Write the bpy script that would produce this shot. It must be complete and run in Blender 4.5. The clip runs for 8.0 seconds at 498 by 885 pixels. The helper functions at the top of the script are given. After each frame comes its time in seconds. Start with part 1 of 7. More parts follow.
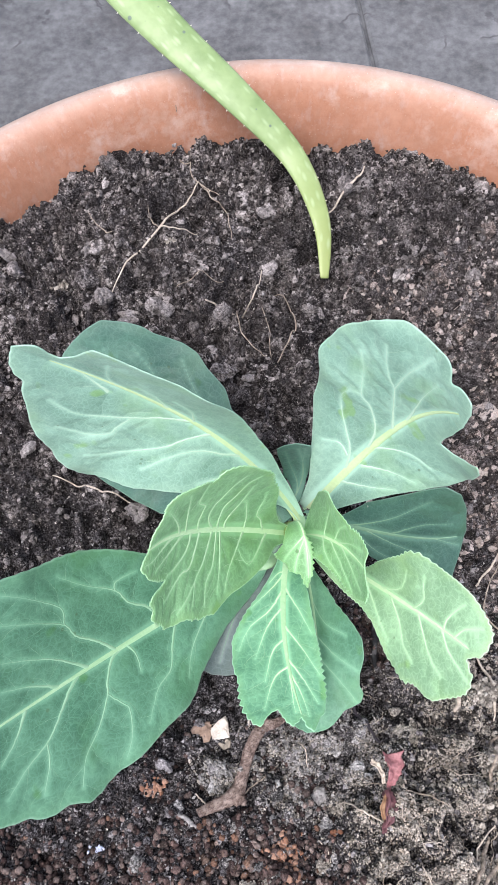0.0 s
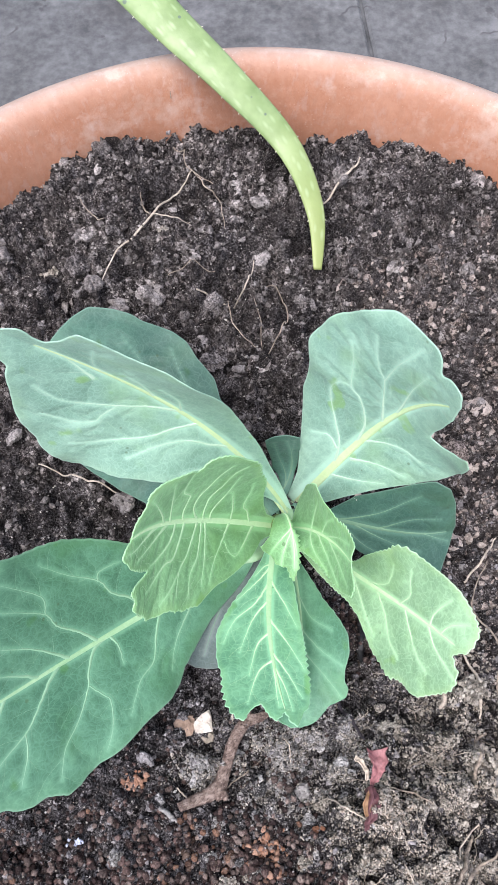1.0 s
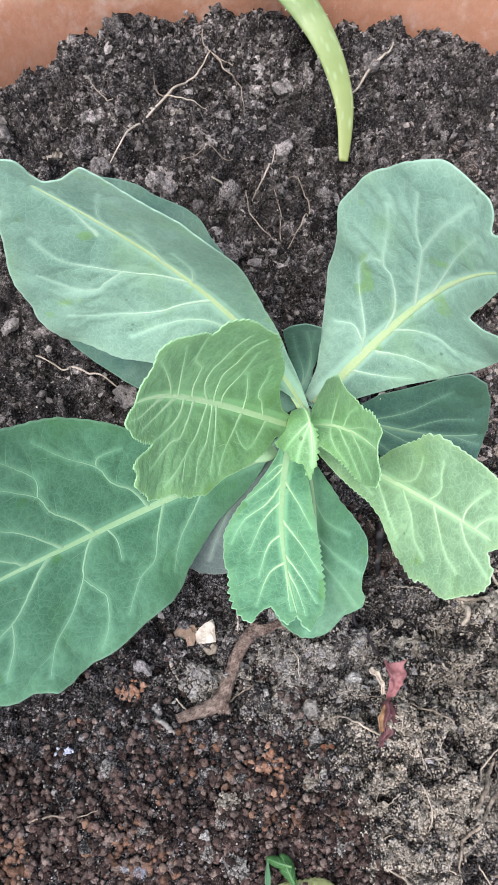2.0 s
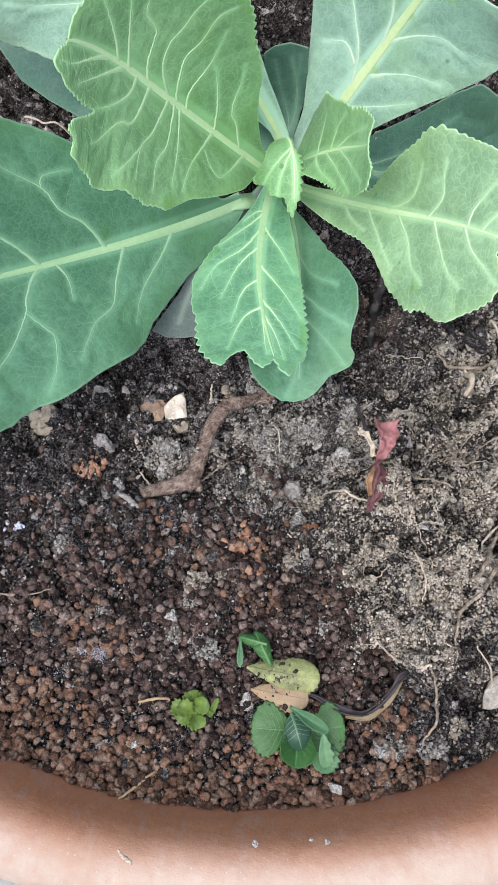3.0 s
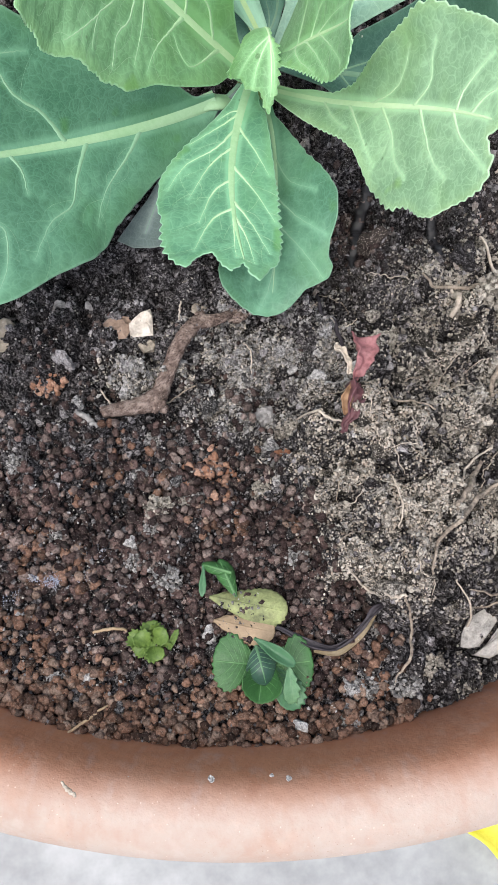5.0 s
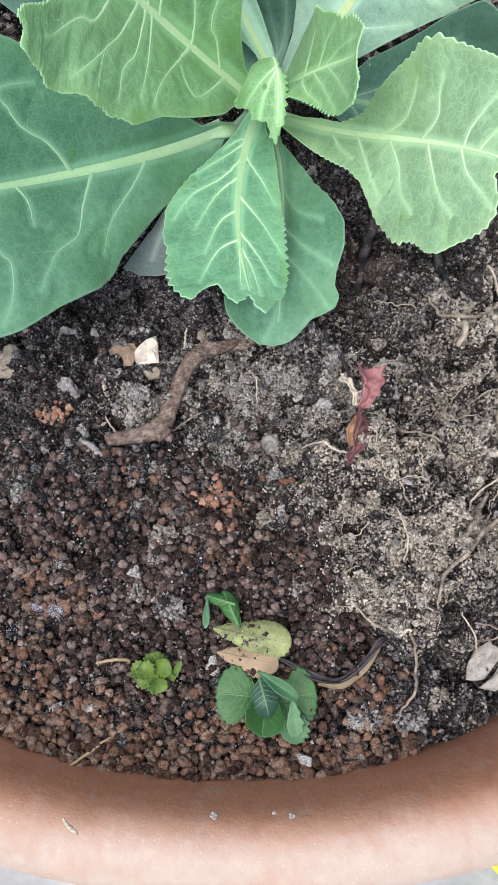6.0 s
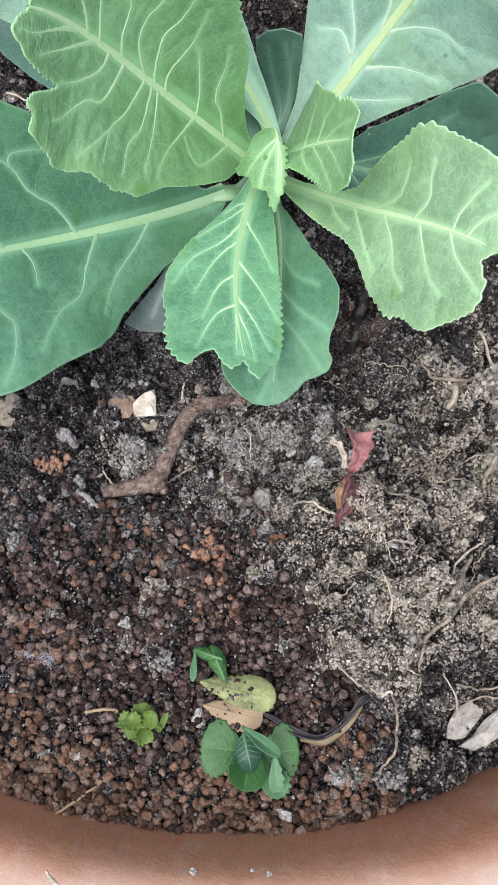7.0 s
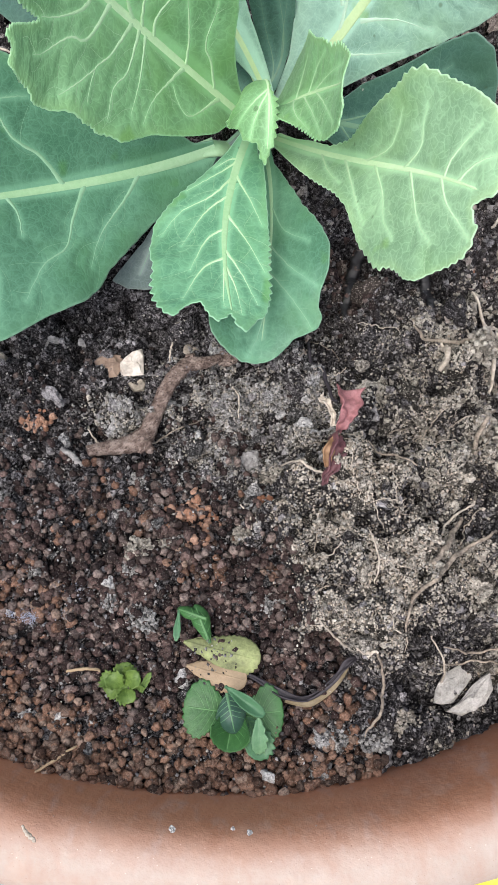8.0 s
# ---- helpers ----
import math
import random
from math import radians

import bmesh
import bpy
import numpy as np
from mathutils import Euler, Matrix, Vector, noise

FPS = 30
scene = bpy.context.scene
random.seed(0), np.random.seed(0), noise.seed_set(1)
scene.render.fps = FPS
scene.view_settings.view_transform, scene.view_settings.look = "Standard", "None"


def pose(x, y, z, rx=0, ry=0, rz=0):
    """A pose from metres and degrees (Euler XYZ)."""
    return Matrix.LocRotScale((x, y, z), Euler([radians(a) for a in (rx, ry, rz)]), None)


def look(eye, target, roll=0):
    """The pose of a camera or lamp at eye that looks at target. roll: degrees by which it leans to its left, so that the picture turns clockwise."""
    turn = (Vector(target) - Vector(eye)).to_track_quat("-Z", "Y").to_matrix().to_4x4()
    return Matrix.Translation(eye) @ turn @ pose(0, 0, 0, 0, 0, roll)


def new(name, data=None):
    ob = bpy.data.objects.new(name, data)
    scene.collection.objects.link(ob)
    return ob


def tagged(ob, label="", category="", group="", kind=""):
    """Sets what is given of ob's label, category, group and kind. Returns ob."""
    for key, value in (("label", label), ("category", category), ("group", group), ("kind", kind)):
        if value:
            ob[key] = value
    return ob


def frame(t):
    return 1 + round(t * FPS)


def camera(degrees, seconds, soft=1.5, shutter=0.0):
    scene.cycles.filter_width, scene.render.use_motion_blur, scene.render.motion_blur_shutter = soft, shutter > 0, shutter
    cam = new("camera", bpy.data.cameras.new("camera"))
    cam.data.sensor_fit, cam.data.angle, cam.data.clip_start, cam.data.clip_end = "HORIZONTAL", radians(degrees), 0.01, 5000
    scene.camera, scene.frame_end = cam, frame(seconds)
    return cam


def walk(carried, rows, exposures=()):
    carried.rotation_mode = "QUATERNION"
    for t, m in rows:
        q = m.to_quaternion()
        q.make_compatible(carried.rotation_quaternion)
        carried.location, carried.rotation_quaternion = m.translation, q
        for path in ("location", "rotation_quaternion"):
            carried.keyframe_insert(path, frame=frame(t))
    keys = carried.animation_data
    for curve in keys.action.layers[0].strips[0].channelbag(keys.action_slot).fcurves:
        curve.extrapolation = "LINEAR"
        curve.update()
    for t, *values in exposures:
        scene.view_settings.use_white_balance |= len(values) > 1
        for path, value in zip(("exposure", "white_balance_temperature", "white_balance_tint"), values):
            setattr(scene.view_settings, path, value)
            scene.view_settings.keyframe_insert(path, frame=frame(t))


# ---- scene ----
from mathutils import geometry

PATH = [
    (0, (-0.0146, -0.0282, 0.4185), (-0.0028, 0.1056, 0.0953), -1.90),
    (0.5, (-0.0143, -0.0331, 0.4153), (-0.0014, 0.0981, 0.0911), -0.50),
    (1, (-0.0117, -0.0287, 0.4128), (0.0022, 0.1033, 0.0889), -0.04),
    (1.2, (-0.0087, -0.0261, 0.4095), (0.0062, 0.1054, 0.0855), 0.39),
    (2.3, (-0.0215, -0.0669, 0.3477), (-0.0111, 0.0433, 0.0157), 2.03),
    (2.5, (-0.0217, -0.0814, 0.3325), (-0.0134, 0.0217, -0.0018), 1.41),
    (3, (-0.0097, -0.1021, 0.3069), (-0.0024, -0.0084, -0.0303), 0.56),
    (3.5, (-0.0052, -0.1132, 0.2918), (0.0024, -0.0244, -0.0467), 1.01),
    (4, (-0.0041, -0.1146, 0.2792), (0.0046, -0.0317, -0.0608), 2.72),
    (4.5, (-0.0063, -0.1190, 0.2814), (0.0041, -0.0365, -0.0585), 4.10),
    (4.7, (-0.0050, -0.1185, 0.2815), (0.0062, -0.0340, -0.0579), 4.58),
    (5.8, (0.0005, -0.1112, 0.2825), (0.0075, -0.0254, -0.0568), 1.96),
    (6, (-0.0013, -0.1085, 0.2829), (0.0061, -0.0219, -0.0561), 2.41),
    (6.2, (0.0010, -0.1044, 0.2884), (0.0068, -0.0173, -0.0505), 1.69),
    (6.5, (0.0024, -0.0963, 0.3134), (0.0089, -0.0051, -0.0244), 2.59),
    (7, (0.0029, -0.0961, 0.2940), (0.0087, -0.0039, -0.0436), 2.83),
    (7.5, (0.0015, -0.1044, 0.2879), (0.0049, -0.0154, -0.0506), 2.05),
    (8, (0.0075, -0.1067, 0.2862), (0.0129, -0.0167, -0.0520), 3.27),
]
cam = camera(33.26, 8.0, soft=0.7)
walk(cam, [(t, look(eye, target, roll)) for t, eye, target, roll in PATH],
     exposures=[(0.0, 0.97, 6400, 16), (1.2, 0.97, 6400, 16), (2.5, 0.68, 6600, 11.5), (8.0, 0.68, 6600, 11.5)])

# ---- light: bright overcast sky, strongest from behind the viewer ----
world = bpy.data.worlds.new("sky")
scene.world = world
world.use_nodes = True
wn = world.node_tree.nodes
sky = wn.new("ShaderNodeTexSky")
sky.sky_type = "NISHITA"
sky.sun_disc = False
sky.sun_elevation = radians(68)
sky.sun_rotation = radians(216)
sky.altitude = 100
sky.dust_density = 4.0
soften = wn.new("ShaderNodeHueSaturation")
soften.inputs["Saturation"].default_value = 0.62
world.node_tree.links.new(sky.outputs[0], soften.inputs["Color"])
world.node_tree.links.new(soften.outputs[0], wn["Background"].inputs[0])
wn["Background"].inputs[1].default_value = 0.155

sun_data = bpy.data.lights.new("sun", "SUN")
sun_data.energy, sun_data.angle, sun_data.color = 1.25, radians(40), (1.0, 0.99, 0.975)
sun = new("sun", sun_data)
sun.matrix_world = look((-0.42, -0.58, 1.7), (0, 0, 0))


# ---- small tools ----
class Nodes:
    """A material under construction."""

    def __init__(self, name):
        self.mat = bpy.data.materials.new(name)
        self.mat.use_nodes = True
        self.tree = self.mat.node_tree
        self.bsdf = self.tree.nodes["Principled BSDF"]
        self.out = self.tree.nodes["Material Output"]

    def add(self, kind, **inputs):
        n = self.tree.nodes.new("ShaderNode" + kind)
        for key, val in inputs.items():
            self.put(n.inputs[key.replace("_", " ")], val)
        return n

    def put(self, socket, val):
        if isinstance(val, bpy.types.NodeSocket):
            self.tree.links.new(val, socket)
        else:
            socket.default_value = (*val, 1) if isinstance(val, tuple) and len(val) == 3 and socket.type == "RGBA" else val

    def coord(self, which="Object"):
        return self.add("TexCoord").outputs[which]

    def noise(self, scale, detail=4.0, rough=0.6, where=None, out="Fac"):
        n = self.add("TexNoise", Scale=scale, Detail=detail, Roughness=rough)
        self.put(n.inputs["Vector"], where if where else self.coord())
        return n.outputs[out]

    def cells(self, scale, feature="F1", where=None, out="Distance"):
        n = self.add("TexVoronoi", Scale=scale)
        n.feature = feature
        self.put(n.inputs["Vector"], where if where else self.coord())
        return n.outputs[out]

    def ramp(self, fac, *stops):
        n = self.add("ValToRGB", Fac=fac)
        r = n.color_ramp
        while len(r.elements) < len(stops):
            r.elements.new(0.5)
        for e, (pos, col) in zip(r.elements, stops):
            e.position = pos
            e.color = (*col, 1) if isinstance(col, tuple) else (col, col, col, 1)
        return n.outputs["Color"]

    def mix(self, fac, a, b, blend="MIX"):
        n = self.add("Mix")
        n.data_type, n.blend_type = "RGBA", blend
        self.put(n.inputs[0], fac)
        self.put(n.inputs[6], a)
        self.put(n.inputs[7], b)
        return n.outputs[2]

    def math(self, op, a, b=0.0):
        n = self.add("Math")
        n.operation = op
        self.put(n.inputs[0], a)
        self.put(n.inputs[1], b)
        return n.outputs[0]

    def bump(self, height, strength=0.4, distance=0.001):
        n = self.add("Bump", Strength=strength, Distance=distance, Height=height)
        self.put(self.bsdf.inputs["Normal"], n.outputs[0])

    def set(self, **inputs):
        for key, val in inputs.items():
            self.put(self.bsdf.inputs[key.replace("_", " ")], val)
        return self.mat


def island(m):
    return m.add("NewGeometry").outputs["Random Per Island"]


def part(name, mesh, material, parent=None, label="", smooth=True):
    """One mesh object from a Mesh or a bmesh, under a thing or a part."""
    if isinstance(mesh, bmesh.types.BMesh):
        data = bpy.data.meshes.new(name)
        mesh.to_mesh(data)
        mesh.free()
        mesh = data
    mesh.materials.clear()
    mesh.materials.append(material)
    mesh.polygons.foreach_set("use_smooth", [smooth] * len(mesh.polygons))
    ob = new(name, mesh)
    ob.parent = parent
    return tagged(ob, label)


def mesh_of(name, verts, faces, uv=None):
    me = bpy.data.meshes.new(name)
    me.from_pydata([tuple(v) for v in verts], [], [tuple(int(i) for i in f) for f in faces])
    if uv is not None:
        layer = me.uv_layers.new(name="UVMap")
        idx = np.empty(len(me.loops), dtype=np.int32)
        me.loops.foreach_get("vertex_index", idx)
        layer.data.foreach_set("uv", np.asarray(uv, dtype=np.float32)[idx].ravel())
    me.update()
    return me


def big_mesh(name, verts, tris):
    """A triangle mesh straight from arrays."""
    me = bpy.data.meshes.new(name)
    me.vertices.add(len(verts))
    me.vertices.foreach_set("co", np.asarray(verts, dtype=np.float32).ravel())
    me.loops.add(len(tris) * 3)
    me.loops.foreach_set("vertex_index", np.asarray(tris, dtype=np.int32).ravel())
    me.polygons.add(len(tris))
    me.polygons.foreach_set("loop_start", np.arange(0, len(tris) * 3, 3, dtype=np.int32))
    me.update(calc_edges=True)
    me.validate()
    return me


def ball(subdiv):
    bm = bmesh.new()
    bmesh.ops.create_icosphere(bm, subdivisions=subdiv, radius=1.0)
    v = np.array([p.co[:] for p in bm.verts])
    f = np.array([[w.index for w in p.verts] for p in bm.faces])
    bm.free()
    return v, f


BALL1, BALL2, BALL3 = ball(1), ball(2), ball(3)
CHIP = (np.array([(1, 0, 0), (-1, 0, 0), (0, 1, 0), (0, -1, 0), (0, 0, 1), (0, 0, -1)], float),
        np.array([(0, 2, 4), (2, 1, 4), (1, 3, 4), (3, 0, 4), (2, 0, 5), (1, 2, 5), (3, 1, 5), (0, 3, 5)]))
rng = np.random.default_rng(7)


def lumps(centres, radii, template=BALL1, rough=0.25, flat=(0.65, 1.0), crag=0.0):
    """Verts and triangles of many irregular crumbs."""
    v, f = template
    n = len(centres)
    q = rng.normal(size=(n, 4))
    q /= np.linalg.norm(q, axis=1, keepdims=True)
    w, x, y, z = q.T
    rot = np.stack([1 - 2 * (y * y + z * z), 2 * (x * y - z * w), 2 * (x * z + y * w),
                    2 * (x * y + z * w), 1 - 2 * (x * x + z * z), 2 * (y * z - x * w),
                    2 * (x * z - y * w), 2 * (y * z + x * w), 1 - 2 * (x * x + y * y)], 1).reshape(n, 3, 3)
    shape = rng.uniform(flat[0], flat[1], (n, 1, 3))
    jitter = 1 + rough * rng.normal(size=(n, len(v), 1))
    if crag:
        for freq, amp in ((1.6, 0.5), (3.2, 0.34), (6.5, 0.22)):
            way = rng.normal(size=(n, 3, 3)) * freq
            bulge = np.sin(np.einsum("kj,nwj->nkw", v, way) + rng.uniform(0, 6.28, (n, 1, 3))).mean(-1, keepdims=True)
            jitter = jitter + crag * amp * 1.7 * bulge
    p = np.einsum("nij,nkj->nki", rot, v[None] * shape * np.clip(jitter, 0.35, 1.8))
    p = p * radii[:, None, None] + centres[:, None]
    tri = (f[None] + (np.arange(n) * len(v))[:, None, None]).reshape(-1, 3)
    return p.reshape(-1, 3), tri


def tube_mesh(name, points, radii, sides=8, wobble=0.0, flat=1.0, seed=0):
    """A tapering, knobbly rod along a smooth line through the points."""
    r = np.random.default_rng(seed)
    pts = np.array(points, float)
    n = max(10, 6 * len(pts))
    line = spline(pts, np.linspace(0, 1, n))
    rad = np.interp(np.linspace(0, 1, n), np.linspace(0, 1, len(radii)), radii)
    tan = np.gradient(line, axis=0)
    tan /= np.linalg.norm(tan, axis=1, keepdims=True) + 1e-12
    side = np.cross(tan, [0.03, 0.02, 1.0])
    side /= np.linalg.norm(side, axis=1, keepdims=True) + 1e-12
    up = np.cross(side, tan)
    a = np.linspace(0, 2 * math.pi, sides, endpoint=False)
    k = 1 + wobble * r.normal(size=(n, sides))
    ring = line[:, None] + (rad[:, None] * k)[..., None] * (np.cos(a)[None, :, None] * side[:, None] + flat * np.sin(a)[None, :, None] * up[:, None])
    verts = list(ring.reshape(-1, 3)) + [line[0], line[-1]]
    faces = []
    for i in range(n - 1):
        for j in range(sides):
            faces.append((i * sides + j, i * sides + (j + 1) % sides, (i + 1) * sides + (j + 1) % sides, (i + 1) * sides + j))
    for j in range(sides):
        faces.append((n * sides, (j + 1) % sides, j))
        faces.append((n * sides + 1, (n - 1) * sides + j, (n - 1) * sides + (j + 1) % sides))
    return mesh_of(name, verts, faces)


def spline(vals, u):
    """Catmull-Rom through evenly spaced values."""
    vals = np.asarray(vals, float)
    n = len(vals) - 1
    s = np.clip(np.asarray(u, float) * n, 0, n - 1e-9)
    i = s.astype(int)
    x = s - i
    if vals.ndim > 1:
        x = x[..., None]
    p0, p1, p2, p3 = (vals[np.clip(i + k, 0, n)] for k in (-1, 0, 1, 2))
    return 0.5 * (2 * p1 + (p2 - p0) * x + (2 * p0 - 5 * p1 + 4 * p2 - p3) * x ** 2 + (3 * p1 - p0 - 3 * p2 + p3) * x ** 3)


# ---- materials ----
def terracotta():
    m = Nodes("terracotta")
    big, fine = m.noise(14, 5, 0.6), m.noise(160, 4, 0.7)
    col = m.ramp(big, (0.3, (0.33, 0.145, 0.085)), (0.55, (0.43, 0.21, 0.135)), (0.75, (0.52, 0.30, 0.215)))
    col = m.mix(0.35, col, m.ramp(fine, (0.3, (0.36, 0.16, 0.09)), (0.7, (0.60, 0.34, 0.23))))
    # lime bloom on the weathered rim and outside, bare damp clay within;
    flat = m.add("VectorMath")
    flat.operation = "MULTIPLY"
    m.put(flat.inputs[0], m.coord())
    flat.inputs[1].default_value = (1, 1, 0)
    length = m.add("VectorMath")
    length.operation = "LENGTH"
    m.put(length.inputs[0], flat.outputs[0])
    # the paling outwards also paints in light on the rim's outer side
    out = m.math("DIVIDE", m.math("SUBTRACT", length.outputs["Value"], 0.2575), 0.02)
    lime = m.ramp(m.math("ADD", out, m.math("MULTIPLY", m.math("SUBTRACT", big, 0.5), 0.35)), (0.05, 0.0), (0.75, 1.0))
    far = m.ramp(m.math("ADD", m.math("MULTIPLY", m.add("SeparateXYZ", Vector=m.coord()).outputs["Y"], -1.7), 0.5), (0.25, 0.85), (0.85, 1.0))
    lime = m.math("MULTIPLY", m.math("MULTIPLY", lime, far), m.math("ADD", m.math("MULTIPLY", fine, 0.5), 0.5))
    col = m.mix(lime, col, (0.435, 0.395, 0.355))
    flecks = m.ramp(m.math("ADD", m.cells(430), m.math("MULTIPLY", m.noise(30, 3), 0.25)), (0.17, 1.0), (0.22, 0.0))
    col = m.mix(m.math("MULTIPLY", flecks, 0.7), col, (0.72, 0.60, 0.50))
    # lime crust in patches, and brown weather stains
    crust = m.ramp(m.math("ADD", m.noise(26, 6, 0.7), m.math("MULTIPLY", m.noise(240, 3), 0.12)), (0.60, 0.0), (0.70, 0.55))
    back = m.ramp(m.math("ADD", m.math("MULTIPLY", m.add("SeparateXYZ", Vector=m.coord()).outputs["Y"], 2.0), 0.5), (0.35, 0.08), (0.65, 1.0))
    crust = m.math("MULTIPLY", crust, back)
    col = m.mix(crust, col, (0.62, 0.50, 0.43))
    stain = m.ramp(m.noise(19, 5, 0.65, m.add("Mapping", Vector=m.coord(), Location=(2.0, 5.0, 1.0)).outputs[0]), (0.55, 0.0), (0.72, 0.5))
    col = m.mix(stain, col, (0.34, 0.17, 0.10))
    # damp brown clay within, washed upwards in uneven streaks
    xyz = m.add("SeparateXYZ", Vector=m.coord())
    turn = m.math("ARCTAN2", xyz.outputs["Y"], xyz.outputs["X"])
    round_rim = m.add("CombineXYZ", X=turn, Y=m.math("MULTIPLY", xyz.outputs["Z"], 1.5), Z=m.math("MULTIPLY", length.outputs["Value"], 2.0))
    streak = m.noise(16, 5, 0.65, round_rim.outputs[0])
    fine_streak = m.noise(60, 4, 0.6, round_rim.outputs[0])
    wet = m.ramp(m.math("ADD", m.math("MULTIPLY", m.math("SUBTRACT", 0.2675, length.outputs["Value"]), 110.0), m.math("MULTIPLY", m.math("SUBTRACT", streak, 0.5), 1.3)), (0.0, 0.0), (0.9, 0.75))
    wet = m.math("MULTIPLY", wet, m.math("SUBTRACT", 1.0, m.math("MULTIPLY", back, 0.65)))
    col = m.mix(wet, col, m.ramp(m.mix(0.5, fine, fine_streak), (0.35, (0.36, 0.140, 0.068)), (0.65, (0.49, 0.222, 0.122))))
    col = m.mix(m.ramp(m.mix(0.5, streak, fine_streak), (0.50, 0.0), (0.66, 0.45)), col, (0.40, 0.235, 0.165))
    col = m.mix(m.ramp(m.mix(0.35, fine_streak, streak), (0.36, 0.22), (0.47, 0.0)), col, (0.54, 0.475, 0.445))
    pores = m.ramp(m.math("ADD", m.cells(620), m.math("MULTIPLY", m.noise(45, 3), 0.35)), (0.20, 0.55), (0.27, 0.0))
    col = m.mix(pores, col, (0.20, 0.095, 0.055))
    col = m.mix(m.ramp(m.noise(75, 5, 0.75), (0.54, 0.0), (0.66, 0.20)), col, (0.56, 0.40, 0.32))
    m.bump(m.mix(0.5, m.mix(0.5, fine, m.noise(520, 3, 0.7)), big), 0.55, 0.0020)
    return m.set(Base_Color=col, Roughness=m.mix(wet, m.ramp(fine, (0.3, 0.60), (0.7, 0.82)), (0.42, 0.42, 0.42)), Specular_IOR_Level=0.4)


def damp(m, col, spare=0.0, amount=0.70):
    """Damp, darker patches of earth, a few centimetres across; also shade between clods, put into the colour."""
    wet = m.ramp(m.noise(34, 3, 0.62, m.add("Mapping", Vector=m.coord(), Location=(4.0, 9.0, 0.0)).outputs[0]), (0.43, amount), (0.53, 0.0))
    # finer dark blots stand for shade in the gaps between crumbs
    gap_shade = m.ramp(m.noise(150, 3, 0.6), (0.43, 0.85), (0.53, 0.0))
    wet = m.math("MAXIMUM", wet, m.math("MULTIPLY", gap_shade, min(1.0, amount * 1.4)))
    return m.mix(m.math("MULTIPLY", wet, m.math("SUBTRACT", 1.0, spare)), col, (0.008, 0.007, 0.0075))


def soil_sheet():
    m = Nodes("soil")
    n1, n2, cell = m.noise(90, 5, 0.7), m.noise(750, 6, 0.8), m.cells(1700)
    zone = m.add("Attribute")
    zone.attribute_name = "zone"
    kind = m.add("SeparateXYZ", Vector=zone.outputs["Vector"])
    dry, tan = kind.outputs["X"], kind.outputs["Y"]

    def earth(dark, mid, light, lo=0.43, hi=0.61):
        c = m.ramp(n2, (lo, dark), (0.505, mid), (hi, light))
        return m.mix(m.ramp(n1, (0.42, 0.0), (0.66, 0.55)), c, tuple((p + q) / 2 for p, q in zip(dark, mid)))

    col = earth((0.006, 0.0056, 0.0060), (0.052, 0.049, 0.052), (0.40, 0.386, 0.40))
    col = m.mix(tan, col, earth((0.024, 0.020, 0.019), (0.175, 0.152, 0.145), (0.60, 0.55, 0.52), 0.38, 0.66))
    col = m.mix(dry, col, earth((0.022, 0.020, 0.018), (0.13, 0.119, 0.104), (0.74, 0.69, 0.60)))
    grain = m.ramp(m.math("ADD", cell, m.math("MULTIPLY", m.noise(170, 3), 0.4)), (0.34, 1.0), (0.40, 0.0))
    pale = m.mix(dry, (0.20, 0.192, 0.186), (0.74, 0.70, 0.62))
    col = m.mix(grain, col, pale)
    col = damp(m, col, m.math("MULTIPLY", dry, 0.6), 0.5)
    m.bump(m.mix(0.5, n2, cell), 1.0, 0.0013)
    return m.set(Base_Color=col, Roughness=0.95, Specular_IOR_Level=0.02)


def crumb(name, cols, rough=0.9, speck=0.0, dirt=0.8, wet=0.45):
    """Earth in grains: each grain takes its own tone from the given ones."""
    m = Nodes(name)
    stops = [(i / max(1, len(cols) - 1), c) for i, c in enumerate(cols)]
    col = m.ramp(island(m), *stops)
    n = m.noise(900, 4, 0.7)
    col = m.mix(m.ramp(n, (0.36, dirt), (0.56, 0.0)), col, (0.010, 0.008, 0.007))
    if speck:
        col = m.mix(m.math("MULTIPLY", m.ramp(m.cells(1500), (0.18, 1.0), (0.3, 0.0)), speck), col, (0.45, 0.42, 0.37))
    if wet:
        col = damp(m, col, 0.0, wet)
    m.bump(m.mix(0.5, n, m.noise(2200, 2, 0.6)), 1.0, 0.0016)
    return m.set(Base_Color=col, Roughness=rough, Specular_IOR_Level=0.03)


LOOKS = {
    "mid": ((0.070, 0.220, 0.128), (0.135, 0.318, 0.198), 0.13),
    "midlight": ((0.110, 0.325, 0.195), (0.190, 0.440, 0.255), 0.20),
    "bloom": ((0.26, 0.48, 0.375), (0.36, 0.575, 0.46), 0.20),
    "light": ((0.265, 0.485, 0.28), (0.375, 0.60, 0.365), 0.24),
    "young": ((0.205, 0.45, 0.205), (0.305, 0.57, 0.295), 0.28),
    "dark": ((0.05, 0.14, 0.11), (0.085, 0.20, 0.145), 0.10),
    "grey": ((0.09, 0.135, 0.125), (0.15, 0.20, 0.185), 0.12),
}


